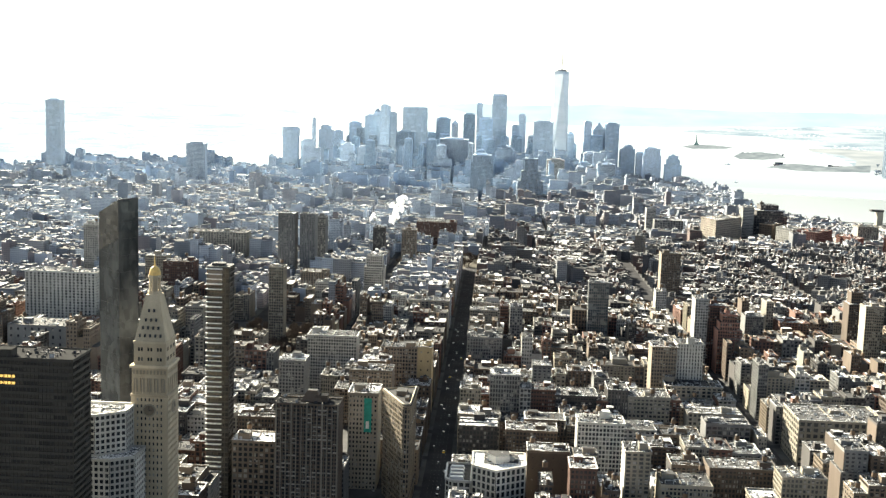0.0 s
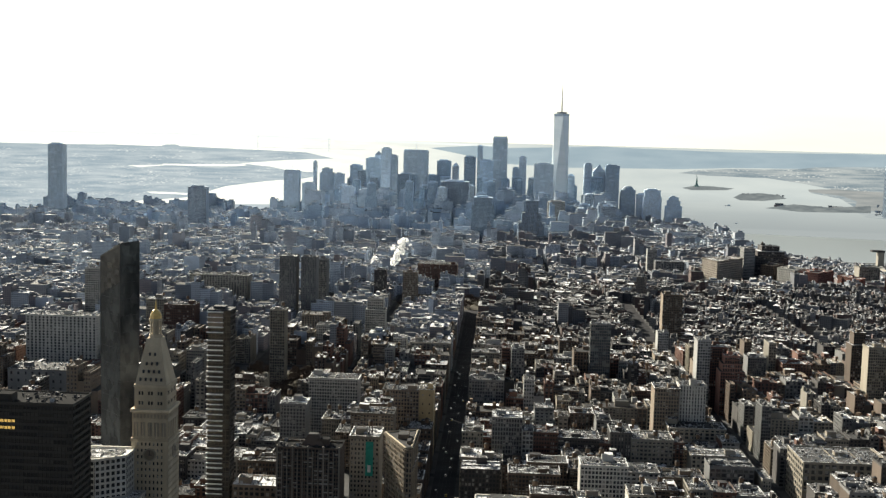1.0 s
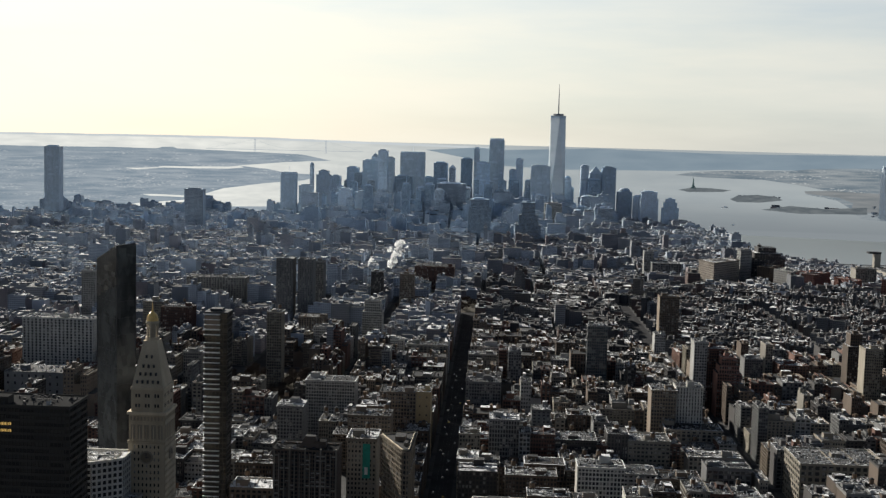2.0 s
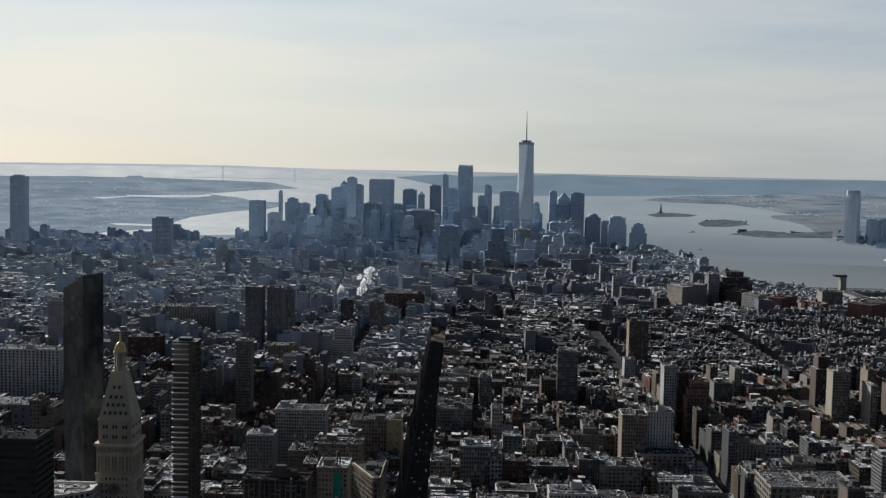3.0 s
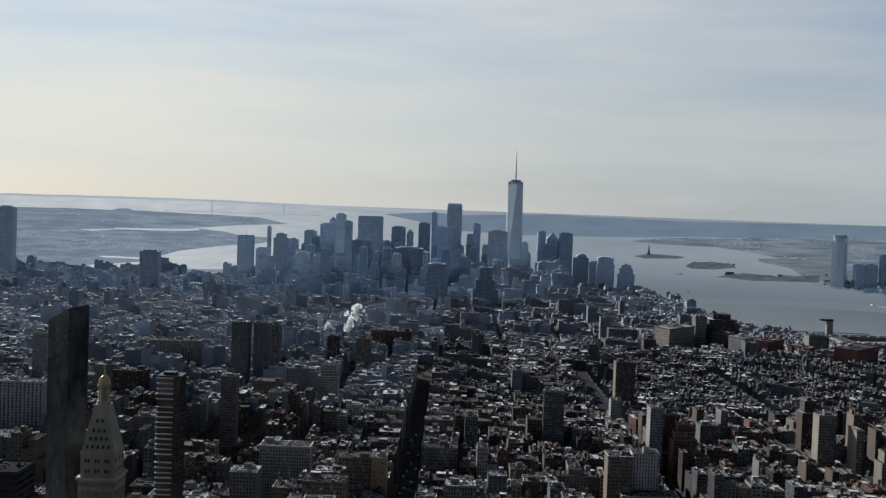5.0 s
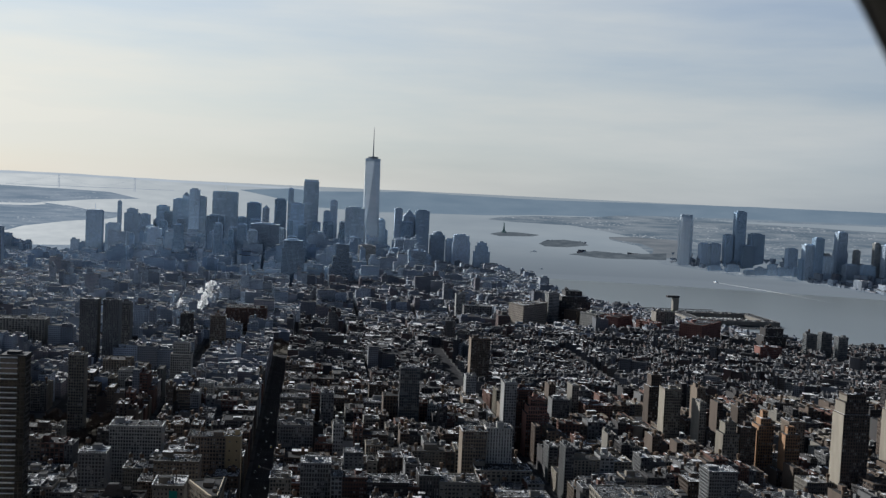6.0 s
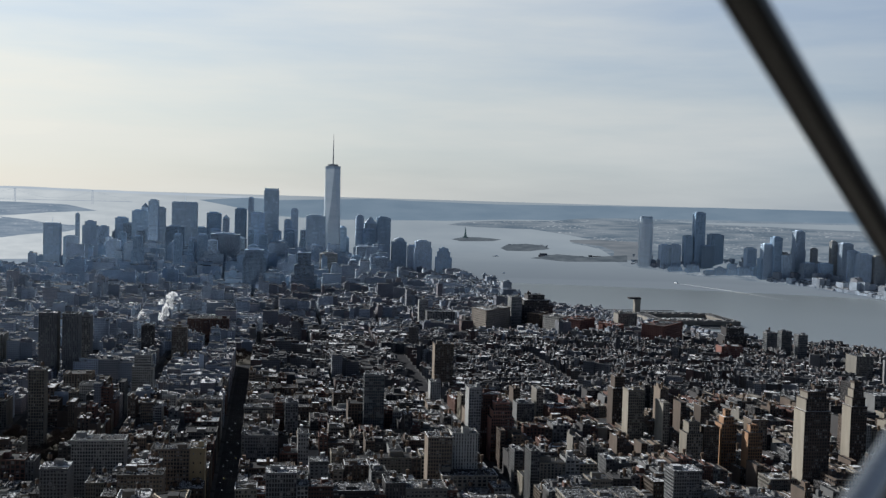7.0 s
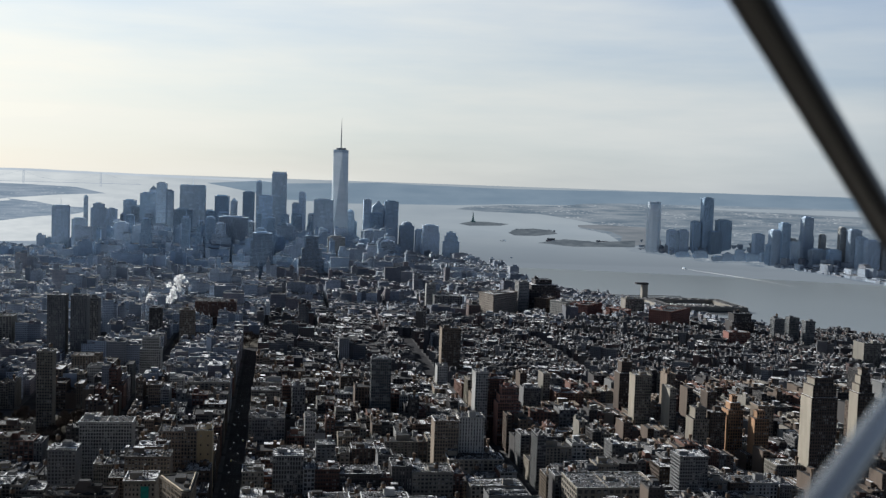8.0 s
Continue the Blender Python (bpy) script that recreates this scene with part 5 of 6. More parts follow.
named("brown brick apartment tower with setbacks", 452, 1466, 472, 1490, 85, BRICK_BROWN, steps=((70, 3),))
named("cream brick apartment building with a stepped top", 476, 1254, 495, 1278, 66, TERRACOTTA, steps=((54, 3),))
named("orange brick apartment tower with stepped terraces", 523, 1267, 541, 1287, 78, ORANGE_BRICK, steps=((62, 3), (70, 6)))
named("orange brick apartment building with water tanks", 543, 1238, 560, 1256, 66, ORANGE_BRICK, steps=((58, 4),))
named("brown brick apartment building with a sunlit edge", 498, 1258, 516, 1280, 60, BRICK_BROWN)
named("pale brick apartment slab with a blank side", 483, 1356, 491, 1386, 70, LIMESTONE)
named("white slab apartment tower lit by the sun", 358, 2757, 380, 2779, 62, WHITE_BRICK)
named("long grey warehouse with square windows", 372, 2711, 439, 2751, 40, GREY_STONE, bay=6, storey=5)
named("tan brick industrial building", 845, 2720, 892, 2760, 40, LIMESTONE, bay=5)
named("dark brick riverside apartment block", 960, 2330, 1009, 2370, 52, DARK_STONE, steps=((36, 5),))
named("red brick riverside building", 889, 2172, 933, 2202, 34, RED_WAREHOUSE)
named("blue glass riverside apartment tower", 1021, 2256, 1043, 2276, 52, GREY_STONE, glass=CURTAIN_GLASS, pier=0.2, band=0.3)
named("blue glass riverside apartment tower", 1064, 2279, 1086, 2299, 52, GREY_STONE, glass=CURTAIN_GLASS, pier=0.2, band=0.3)
named("blue glass riverside apartment tower", 1074, 2223, 1094, 2243, 52, GREY_STONE, glass=CURTAIN_GLASS, pier=0.2, band=0.3)
named("tan stone institutional building with arched windows", 1064, 1965, 1097, 2005, 45, LIMESTONE)
named("grey gridded office building", 857, 1526, 898, 1556, 50, GREY_STONE, bay=4, pier=0.3)
named("tan brick apartment tower with twin tops", 592, 1341, 612, 1365, 52, BRICK_TAN)
named("dark brick apartment slab", 537, 1370, 548, 1394, 64, BRICK_BROWN)
named("grey stone tower with a narrow white edge", 357, 1501, 366, 1531, 62, LIMESTONE)
named("grey stone apartment slab", 315, 1429, 337, 1455, 56, GREY_STONE)
named("pale apartment tower with balconies", 223, 1570, 237, 1592, 60, WHITE_BRICK)
named("grey gridded loft building", 87, 1522, 107, 1546, 52, BRICK_BROWN)
named("broad brown brick hospital block", -486, 1660, -441, 1690, 62, BRICK_RED)
named("white stone office building with a cornice", -519, 1681, -488, 1707, 66, TERRACOTTA)
named("pale stone apartment building", -365, 1340, -344, 1366, 58, LIMESTONE)
named("broad pale grey concrete building", -552, 2046, -447, 2086, 58, LIMESTONE, bay=5)
named("long low grey armory with a snowy roof", -537, 1236, -466, 1276, 50, GREY_STONE, bay=8, storey=8, pier=0.7, band=0.6)
named("pale stone office wing", -526, 1446, -505, 1472, 62, LIMESTONE)
named("white apartment tower behind the glass tower", -668, 1836, -645, 1858, 90, OFFICE_WHITE)
named("tan gridded office building with water tanks", -190, 827, -158, 853, 58, BRICK_TAN, bay=4, storey=4.2)
named("low brick building with a snowy roof", -207, 922, -177, 946, 48, BRICK_BROWN)
named("brown loft building with white ledges", -122, 1066, -95, 1092, 66, BRICK_BROWN)
named("dark brick loft building beside the avenue", -24, 940, 8, 966, 44, DARK_STONE)
named("white-trimmed building with a steep dormered roof", -27, 1060, -8, 1084, 44, LIMESTONE)
named("grey stone building with snowy terraces", -23, 1254, 12, 1280, 52, GREY_STONE)
named("tan corner building with arched cornice", 124, 793, 160, 821, 50, TERRACOTTA)
named("broad grey loft building with wide windows", 185, 961, 222, 986, 48, GREY_STONE, bay=4.6, storey=4.4, pier=0.22, band=0.3)
named("broad brown brick loft building", 169, 852, 220, 878, 45, BRICK_BROWN)
named("tan stone corner building with a sunlit side", 214, 816, 246, 842, 52, TERRACOTTA, faces="ne", blank=False)
named("long tan stone store building with snowy roof", 275, 1007, 352, 1063, 42, TERRACOTTA, bay=6, storey=5, faces="ne", blank=False)
named("broad pale loft building with snowy roof", 178, 1010, 225, 1034, 44, LIMESTONE, bay=4)
named("long white terracotta store building", 172, 1108, 226, 1134, 44, TERRACOTTA, bay=5)
named("dark brick loft block", 15, 924, 57, 948, 46, BRICK_BROWN)
named("white brick apartment building with dark windows", 60, 796, 78, 820, 58, BRICK_RED)

# ---- the city grid ----
AVENUES = [-1625, -1425, -1225, -1020, -810, -595, -455, -320, -182, -42, 252, 518, 791, 1065, 1340, 1600]
STREETS = [905 + 80.3 * k for k in range(-4, 9)]
y = STREETS[-1]
while y < 3500:
    y += rng.choice((72, 78, 84, 92))
    STREETS.append(y)
while y < 4400:
    y += rng.choice((66, 80, 95))
    STREETS.append(y)


def storeys(x, y, r):
    """Height of an ordinary building at this place, in metres."""
    u = r.random()
    if y < 1650:
        if -340 < x < 420:
            h = r.uniform(20, 31) if u < 0.24 else r.uniform(31, 47) if u < 0.93 else r.uniform(47, 66)
        elif x >= 420:
            h = r.uniform(14, 22) if u < 0.5 else r.uniform(22, 38) if u < 0.93 else r.uniform(45, 66)
        else:
            h = r.uniform(14, 24) if u < 0.45 else r.uniform(24, 48) if u < 0.88 else r.uniform(48, 75)
    elif y < 2750:
        if x > 60:
            h = r.uniform(11, 17) if u < 0.76 else r.uniform(17, 27) if u < 0.975 else r.uniform(30, 48)
        else:
            h = r.uniform(14, 22) if u < 0.5 else r.uniform(22, 38) if u < 0.92 else r.uniform(40, 62)
    elif y < 3550:
        h = r.uniform(16, 26) if u < 0.6 else r.uniform(26, 40) if u < 0.92 else r.uniform(42, 70)
    elif -650 < x < 600:
        h = r.uniform(25, 55) if u < 0.45 else r.uniform(55, 95) if u < 0.85 else r.uniform(95, 135)
        h *= min(1.0, 0.55 + (y - 3550) / 1000)
    else:
        h = r.uniform(14, 24) if u < 0.7 else r.uniform(24, 50) if u < 0.93 else r.uniform(50, 65)
    if 1500 < y < 2115 and -110 < x < 20:
        h = max(h, r.uniform(32, 54))  # tall apartment houses line the avenue
    if y > 3500 and x > 420:
        h = min(h, r.uniform(12, 40))
    if 2200 < y < 3500 and x > shore_x(y) - 330:
        h = min(h, r.uniform(9, 19))
    return h


PARKS = [(-345, 1335, -228, 1515), (-190, 640, -62, 800), (-520, 1030, -440, 1100), (-190, 2110, 30, 2250)]
LOTS = []
PAVED = Shape()


def lots():
    r = random.Random(21)
    for yi in range(len(STREETS) - 1):
        old = STREETS[yi] >= 2250
        shift = 0 if not old else 37 * (int(STREETS[yi] / 520) % 4)
        lanes = AVENUES if not old else [-1700 + shift + 112 * k + 14 * math.sin(k * 2.3) for k in range(28)]
        for xi in range(len(lanes) - 1):
            near_half, far_half = [(19 if lanes[k] == 252 else 15) if not old else 6 for k in (xi, xi + 1)]
            x0, x1 = lanes[xi] + near_half, lanes[xi + 1] - far_half
            y0, y1 = STREETS[yi] + 8.5, STREETS[yi + 1] - 8.5
            ym = (y0 + y1) / 2
            x1 = min(x1, shore_x(ym) - 25)
            if x1 - x0 < 20:
                continue
            if not (-0.53 < math.atan2((x0 + x1) / 2 + (200 if x0 < 0 else -200), ym) < 0.60):
                continue
            PAVED.box(x0 - 4.5, y0 - 3.5, 0, x1 + 4.5, y1 + 3.5, 0.16)
            cuts = [x0, x1]
            if y0 > 1650 and x1 - x0 > 160:
                cuts = [x0, (x0 + x1) / 2 - 2.5, (x0 + x1) / 2 + 2.5, x1]
            for a, b in zip(cuts[::2], cuts[1::2]):
                for row in (0, 1):
                    x, before = a, None
                    while x < b - 5:
                        big = 1.0 if ym < 1700 else 0.95 if ym < 2450 else 1.5 if ym < 3550 else 1.9
                        w = r.choice((7.5, 7.5, 8, 12, 15, 18, 22, 30)) * big * (1.25 if -340 < x < 420 and ym < 1700 else 1)
                        w = min(w, b - x)
                        if b - x - w < 5:
                            w = b - x
                        d = (y1 - y0) / 2 - r.choice((0.5, 2, 4, 6))
                        ya, yb = (y0, y0 + d) if row == 0 else (y1 - d, y1)
                        h = storeys((x + w / 2), ym, r)
                        if before and r.random() < 0.72:
                            h = before + (h - before) * 0.22
                        before = h
                        LOTS.append((x + 0.15, ya, x + w - 0.15, yb, h, r.random()))
                        x += w


lots()


def fits(x0, y0, x1, y1, h):
    cx, cy = (x0 + x1) / 2, (y0 + y1) / 2
    d = math.hypot(cx, cy)
    a = math.degrees(math.atan2(cx, cy))
    if not -26.5 < a < 31.5 or (EYE - h) / d > 0.40:
        return False
    if any(x0 < b[2] and x1 > b[0] and y0 < b[3] and y1 > b[1] for b in PARKS):
        return False
    # the diagonal avenue
    bx = -101 - (cy - 905) * 0.36
    if 880 < cy < 1450 and x0 - 11 < bx < x1 + 11:
        return False
    return not taken(x0, y0, x1, y1)


LOTS = sorted((l for l in LOTS if fits(*l[:5])), key=lambda l: math.hypot(l[0] + l[2], l[1] + l[3]))
CLOSE, MIDDLE, DISTANT = LOTS[:400], [], []
for l in LOTS[400:]:
    (MIDDLE if l[1] + l[3] < 2 * (1750 if l[0] > -60 else 1480 + 270 * (l[5] * 11 % 1)) else DISTANT).append(l)

for x0, y0, x1, y1, h, u in CLOSE:
    k = rng.choices(range(len(WALLS)), WALL_SHARE)[0]
    kinds = ("row_house", "small dwelling house") if h < 20 else ("loft_building", "mid-rise loft building") if h < 45 else ("office_building", "tall older office building")
    roof = ROOF_SNOW if u < 0.5 else ROOF_TAR
    tops = "a snow-covered flat roof" if u < 0.5 else "a dark tar roof"
    steps = ((h * 0.72, 2.2),) if h > 42 and x1 - x0 > 14 and u > 0.4 else ()
    block(kinds[0], WALL_NAMES[k] + " " + kinds[1] + " with " + tops, "building", x0, y0, x1, y1, h, WALLS[k], rng, roof=roof, group="blocks along the avenue", bay=rng.choice((2.5, 3.0, 3.6, 4.4)), storey=rng.choice((3.3, 3.7, 4.1)), pier=rng.choice((0.24, 0.34, 0.45)), band=rng.choice((0.25, 0.34, 0.45)), depth=rng.choice((0.3, 0.5, 0.7)), steps=steps, faces="new" if x0 * x1 < 0 else ("n" if u > 0.4 else "ne") if x0 > 0 else "nw", blank=x0 > 0 and u > 0.4, side=WALLS[k] if u > 0.8 else rng.choice((BRICK_BROWN, DARK_STONE, BRICK_RED, TAUPE)))


def middle_city():
    """Buildings beyond the nearest blocks, one mesh for each wall material."""
    r = random.Random(5)
    shapes = [Shape() for _ in WALLS]
    for x0, y0, x1, y1, h, u in MIDDLE:
        k = r.choices(range(len(WALLS)), WALL_SHARE)[0]
        s = shapes[k]
        top = 2 if u < 0.3 else 3
        if x1 - x0 > 13 and r.random() < 0.5:
            cut = x0 + (x1 - x0) * r.uniform(0.35, 0.65)
            low = h * r.uniform(0.6, 0.92)
            s.box(cut, y0 + 0.5, 0, x1, y1, low, 0, top)
            s.skin(cut, y0 + 0.5, x1, y1, 0, low, 3.2, 3.6, 0.42, 0.4, 0.3, "n")
            clutter(s, cut, y0, x1, y1, low, r, 0, 2, 4)
            x1 = cut
        s.box(x0, y0, 0, x1, y1, h, 1, top)
        s.box(x0, y1 - 0.2, 0, x1, y1, h + 0.9, 0)
        s.skin(x0, y0, x1, y1, 0, h, r.choice((2.5, 3.0, 3.8, 4.4)), r.choice((3.3, 3.7, 4.1)), r.choice((0.25, 0.35, 0.45)), r.choice((0.25, 0.35, 0.45)), 0.4, "n" + ("w" if x0 < 0 else "e" if u < 0.4 else ""))
        if x0 > 0 and u >= 0.4:
            s.box(x0 - 0.3, y0, 0, x0, y1, h, 0)
        for a in ((x0 - 0.4, y0 - 0.4, x1 + 0.4, y0), (x0 - 0.4, y0, x0, y1), (x1, y0, x1 + 0.4, y1)):
            s.box(a[0], a[1], h - 0.6, a[2], a[3], h + 1.0, 0, sides="nsewtb")
        for _ in range(r.randint(0, 2)):
            p = r.uniform(x0 + 1, x1 - 1)
            s.box(p, y0, h, p + 0.5, y1, h + r.uniform(0.6, 1.2), 0)
        clutter(s, x0, y0, x1, y1, h, r, 0, 2, 4)
    for k, s in enumerate(shapes):
        if s.v:
            ob = new("city_blocks", s.mesh("city_blocks", WALLS[k], WINDOWS, ROOF_SNOW, ROOF_TAR, WOOD_TANK))
            tagged(ob, WALL_NAMES[k] + " buildings of the middle distance with snowy roofs", "buildings", kind="stuff")


def clutter(s, x0, y0, x1, y1, h, r, wall, roof, tank):
    w, d = x1 - x0, y1 - y0
    if w > 8 and d > 8:
        bw, bd = w * r.uniform(0.2, 0.45), d * r.uniform(0.2, 0.4)
        bx, by = r.uniform(x0, x1 - bw), r.uniform(y0, y1 - bd)
        s.box(bx, by, h, bx + bw, by + bd, h + r.uniform(2.5, 6), wall, roof)
        for _ in range(r.randint(2, 7)):
            ux, uy = r.uniform(x0 + 0.5, x1 - 3.5), r.uniform(y0 + 0.5, y1 - 3.5)
            s.box(ux, uy, h, ux + r.uniform(1, 3), uy + r.uniform(1, 3), h + r.uniform(1, 3), wall, roof)
        if r.random() < 0.4:
            tx, ty, z = r.uniform(x0 + 2, x1 - 2), r.uniform(y0 + 2, y1 - 2), h + r.uniform(3, 6)
            s.box(tx - 0.9, ty - 0.9, h, tx + 0.9, ty + 0.9, z, tank)
            s.cylinder(tx, ty, z, z + 3.6, 1.9, tank, 7)


middle_city()


class Bulk:
    """Many plain boxes with wall coordinates in metres, for the far city."""

    def __init__(self):
        self.v, self.f, self.uv, self.s = [], [], [], []

    def add(self, x0, y0, x1, y1, z0, z1, roof, m=None, turn=0.0):
        i = len(self.v)
        ps = [(x0, y0), (x1, y0), (x1, y1), (x0, y1)]
        if turn:
            cx, cy, c, q = (x0 + x1) / 2, (y0 + y1) / 2, math.cos(turn), math.sin(turn)
            ps = [(cx + (x - cx) * c - (y - cy) * q, cy + (x - cx) * q + (y - cy) * c) for x, y in ps]
        d = math.hypot(ps[0][0], ps[0][1])
        k = squeeze(d) / d
        self.v += [(x * k, y * k, EYE - (EYE - z) * k) for z in (z0, z1) for x, y in ps]
        h = z1 - z0
        for a, b, w in ((0, 1, x1 - x0), (1, 2, y1 - y0), (2, 3, x1 - x0), (3, 0, y1 - y0)):
            self.f.append((i + a, i + b, i + 4 + b, i + 4 + a))
            self.uv += [0, 0, w, 0, w, h, 0, h]
            self.s.append(0)
        self.f.append((i + 4, i + 5, i + 6, i + 7))
        self.uv += [0] * 8
        self.s.append(roof)

    def build(self, name, label, walls):
        me = bpy.data.meshes.new(name)
        me.from_pydata(self.v, [], self.f)
        for m in (walls, ROOF_SNOW, ROOF_TAR):
            me.materials.append(m)
        me.polygons.foreach_set("material_index", self.s)
        me.uv_layers.new(name="metres").data.foreach_set("uv", self.uv)
        me.update()
        return tagged(new(name, me), label, "buildings", kind="stuff")


def far_city():
    r = random.Random(11)
    low, mid, high, pale = Bulk(), Bulk(), Bulk(), Bulk()
    for x0, y0, x1, y1, h, u in DISTANT:
        # haze-paled walls by distance, sooner on the left of the avenue
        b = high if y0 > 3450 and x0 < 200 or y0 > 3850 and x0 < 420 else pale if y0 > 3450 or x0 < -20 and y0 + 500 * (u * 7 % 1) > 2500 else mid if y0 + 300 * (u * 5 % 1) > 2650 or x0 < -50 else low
        turn = -0.42 if x0 > 250 and 1700 < y0 < 2500 else 0.0
        if turn:
            x0, x1, y0, y1 = x0 + 1, x1 - 1, y0 + 2, y1 - 2
        top = 1 if u < (0.34 if b is low else 0.3) else 2
        b.add(x0, y0, x1, y1, 0, h, top, turn=turn)
        w, d = x1 - x0, y1 - y0
        for i in range(r.choice((1, 2, 3, 4))):
            bw, bd = w * r.uniform(0.1, 0.5), d * r.uniform(0.15, 0.4)
            bx, by = r.uniform(x0, x1 - bw), r.uniform(y0, y1 - bd)
            b.add(bx, by, bx + bw, by + bd, h, h + r.uniform(1.5, 6.5) * (2 if h > 60 else 1), r.choice((1, 2, 2)))
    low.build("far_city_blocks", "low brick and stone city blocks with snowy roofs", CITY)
    mid.build("old_town_blocks", "loft blocks in haze-greyed tones with snowy roofs", VILLAGE)
    pale.build("stone_blocks", "stone and brick blocks in haze-paled tones with snowy roofs", UPTOWN)
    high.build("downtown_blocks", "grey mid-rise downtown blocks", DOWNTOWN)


far_city()
tagged(new("pavement", PAVED.mesh("pavement", PAVING)), "raised concrete pavements with kerbs round the blocks", "pavement", kind="structure")

# ---- lesser towers of the downtown ----
rt = random.Random(77)
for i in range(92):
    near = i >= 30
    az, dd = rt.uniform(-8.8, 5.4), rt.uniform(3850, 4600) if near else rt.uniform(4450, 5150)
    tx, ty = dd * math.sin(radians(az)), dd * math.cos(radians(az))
    # wall tones with the haze of distance painted in
    tone = rt.choice((HAZED_STONE, HAZED_STEEL, HAZED_BLUE_STEEL, HAZED_BLUE_STEEL))
    words = {HAZED_STONE: "pale stone", HAZED_STEEL: "pale steel", HAZED_BLUE_STEEL: "blue-grey glass"}[tone]
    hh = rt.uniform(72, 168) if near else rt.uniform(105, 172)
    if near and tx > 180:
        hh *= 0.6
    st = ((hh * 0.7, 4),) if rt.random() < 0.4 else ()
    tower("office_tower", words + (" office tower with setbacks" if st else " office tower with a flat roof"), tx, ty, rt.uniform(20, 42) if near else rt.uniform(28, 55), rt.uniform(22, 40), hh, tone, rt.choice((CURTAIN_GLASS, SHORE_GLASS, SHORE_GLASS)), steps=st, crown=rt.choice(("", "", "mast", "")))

# ---- streets, parks and the waterfront ----


def make_tree():
    r = random.Random(3)
    e = thing("tree", "bare brown winter tree in a city park", "tree", "park trees", pose(0, 0, 0))
    s = Shape()
    s.cylinder(0, 0, 0, 5, 0.35, n=7, scale=0.6)
    limbs = []
    for k in range(7):
        a = 2 * math.pi * k / 7 + r.uniform(-0.3, 0.3)
        z, rr = r.uniform(3, 5), r.uniform(2.4, 4.2)
        tip = (rr * math.cos(a), rr * math.sin(a), z + r.uniform(3.5, 6.5))
        s.tube((0, 0, z), tip, 0.13, n=5)
        limbs.append(tip)
    s.tube((0, 0, 5), (0.3, 0.2, 11), 0.16, n=5)
    limbs.append((0.3, 0.2, 10.5))
    part("trunk", s, BARK, e)
    s = Shape()
    for lx, ly, lz in limbs:
        for k in range(44):
            b = Vector((lx, ly, lz)) * r.uniform(0.7, 1.0)
            t = b + Vector((r.gauss(0, 1.3), r.gauss(0, 1.3), r.gauss(0.7, 1.1)))
            s.tube(b, t, 0.10, n=3)
    part("crown", s, BARK, e, "fine bare twigs")
    return e


def plant(spots):
    first = make_tree()
    r = random.Random(8)
    for i, (x, y) in enumerate(spots):
        m = pose(x, y, 0.2, 0, 0, r.uniform(0, 360))
        if i == 0:
            first.matrix_world = m
        else:
            t = copy_thing(first, m)
            t.scale = [r.uniform(0.75, 1.3)] * 3


def green(name, label, x0, y0, x1, y1):
    s = Shape()
    s.box(x0, y0, 0, x1, y1, 0.2)
    tagged(new(name, s.mesh(name, PARK_SOIL)), label, "park", kind="structure")


green("ground_park", "brown winter lawn of a city square", -342, 1338, -232, 1512)
green("ground_square", "brown winter lawn of a city square with a fountain", -186, 2112, 26, 2246)
r4 = random.Random(4)
SPOTS = [(r4.uniform(-338, -236), r4.uniform(1342, 1508)) for _ in range(120)] + [(r4.uniform(-182, 22), r4.uniform(2116, 2242)) for _ in range(80)]
SPOTS += [(r4.uniform(650, 800), 3085 + r4.uniform(0, 60)) for _ in range(16)] + [(r4.uniform(560, 800), r4.uniform(3560, 4200)) for _ in range(14)]
plant(SPOTS)


def make_car(paint, label):
    e = thing("car", label, "car", "traffic on the avenue", pose(0, 0, 0))
    s = Shape()
    s.prism([(-0.9, -2.2), (-0.7, -2.35), (0.7, -2.35), (0.9, -2.2), (0.9, 2.2), (0.7, 2.35), (-0.7, 2.35), (-0.9, 2.2)], 0.35, 0.95, scale=0.97)
    part("body", s, paint, e)
    s = Shape()
    s.prism([(-0.8, -1.3), (0.8, -1.3), (0.8, 1.6), (-0.8, 1.6)], 0.95, 1.5, 0, 1, scale=0.78)
    part("cabin", s, [BLACK_GLASS, paint], e, "dark glazed cabin")
    for x in (-0.8, 0.8):
        for y in (-1.4, 1.4):
            s = Shape()
            s.tube((x - 0.11, y, 0.33), (x + 0.11, y, 0.33), 0.33, n=10)
            part("wheel", s, STEEL_DARK, e)
    return e


CAR_PAINTS = [(plain("white car paint", (0.7, 0.7, 0.7), 0.25), "white car driving along the avenue"), (plain("yellow cab paint", (0.75, 0.48, 0.03), 0.25), "yellow taxi cab driving along the avenue"), (plain("black car paint", (0.02, 0.02, 0.022), 0.2), "black car driving along the avenue"), (plain("silver car paint", (0.4, 0.42, 0.44), 0.25), "silver car driving along the avenue")]
makes = [make_car(*c) for c in CAR_PAINTS]
used = [False] * 4
for i in range(36):
    k = r4.choice((0, 1, 2, 2, 2, 3))
    yy = 845 + 1000 * (i + r4.random()) / 36
    m = pose(-42 + r4.choice((-6.5, -3.2, 0, 3.2, 6.8)), yy, 0.02)
    if i > 26:
        yy = 880 + (i - 26) * 14
        m = pose(-96 - (yy - 905) * 0.36 + r4.choice((-2.5, 1.5)), yy, 0.02, 0, 0, 20)
    if not used[k]:
        makes[k].matrix_world, used[k] = m, True
    else:
        copy_thing(makes[k], m)

# lane lines and crossings of the avenue
s = Shape()
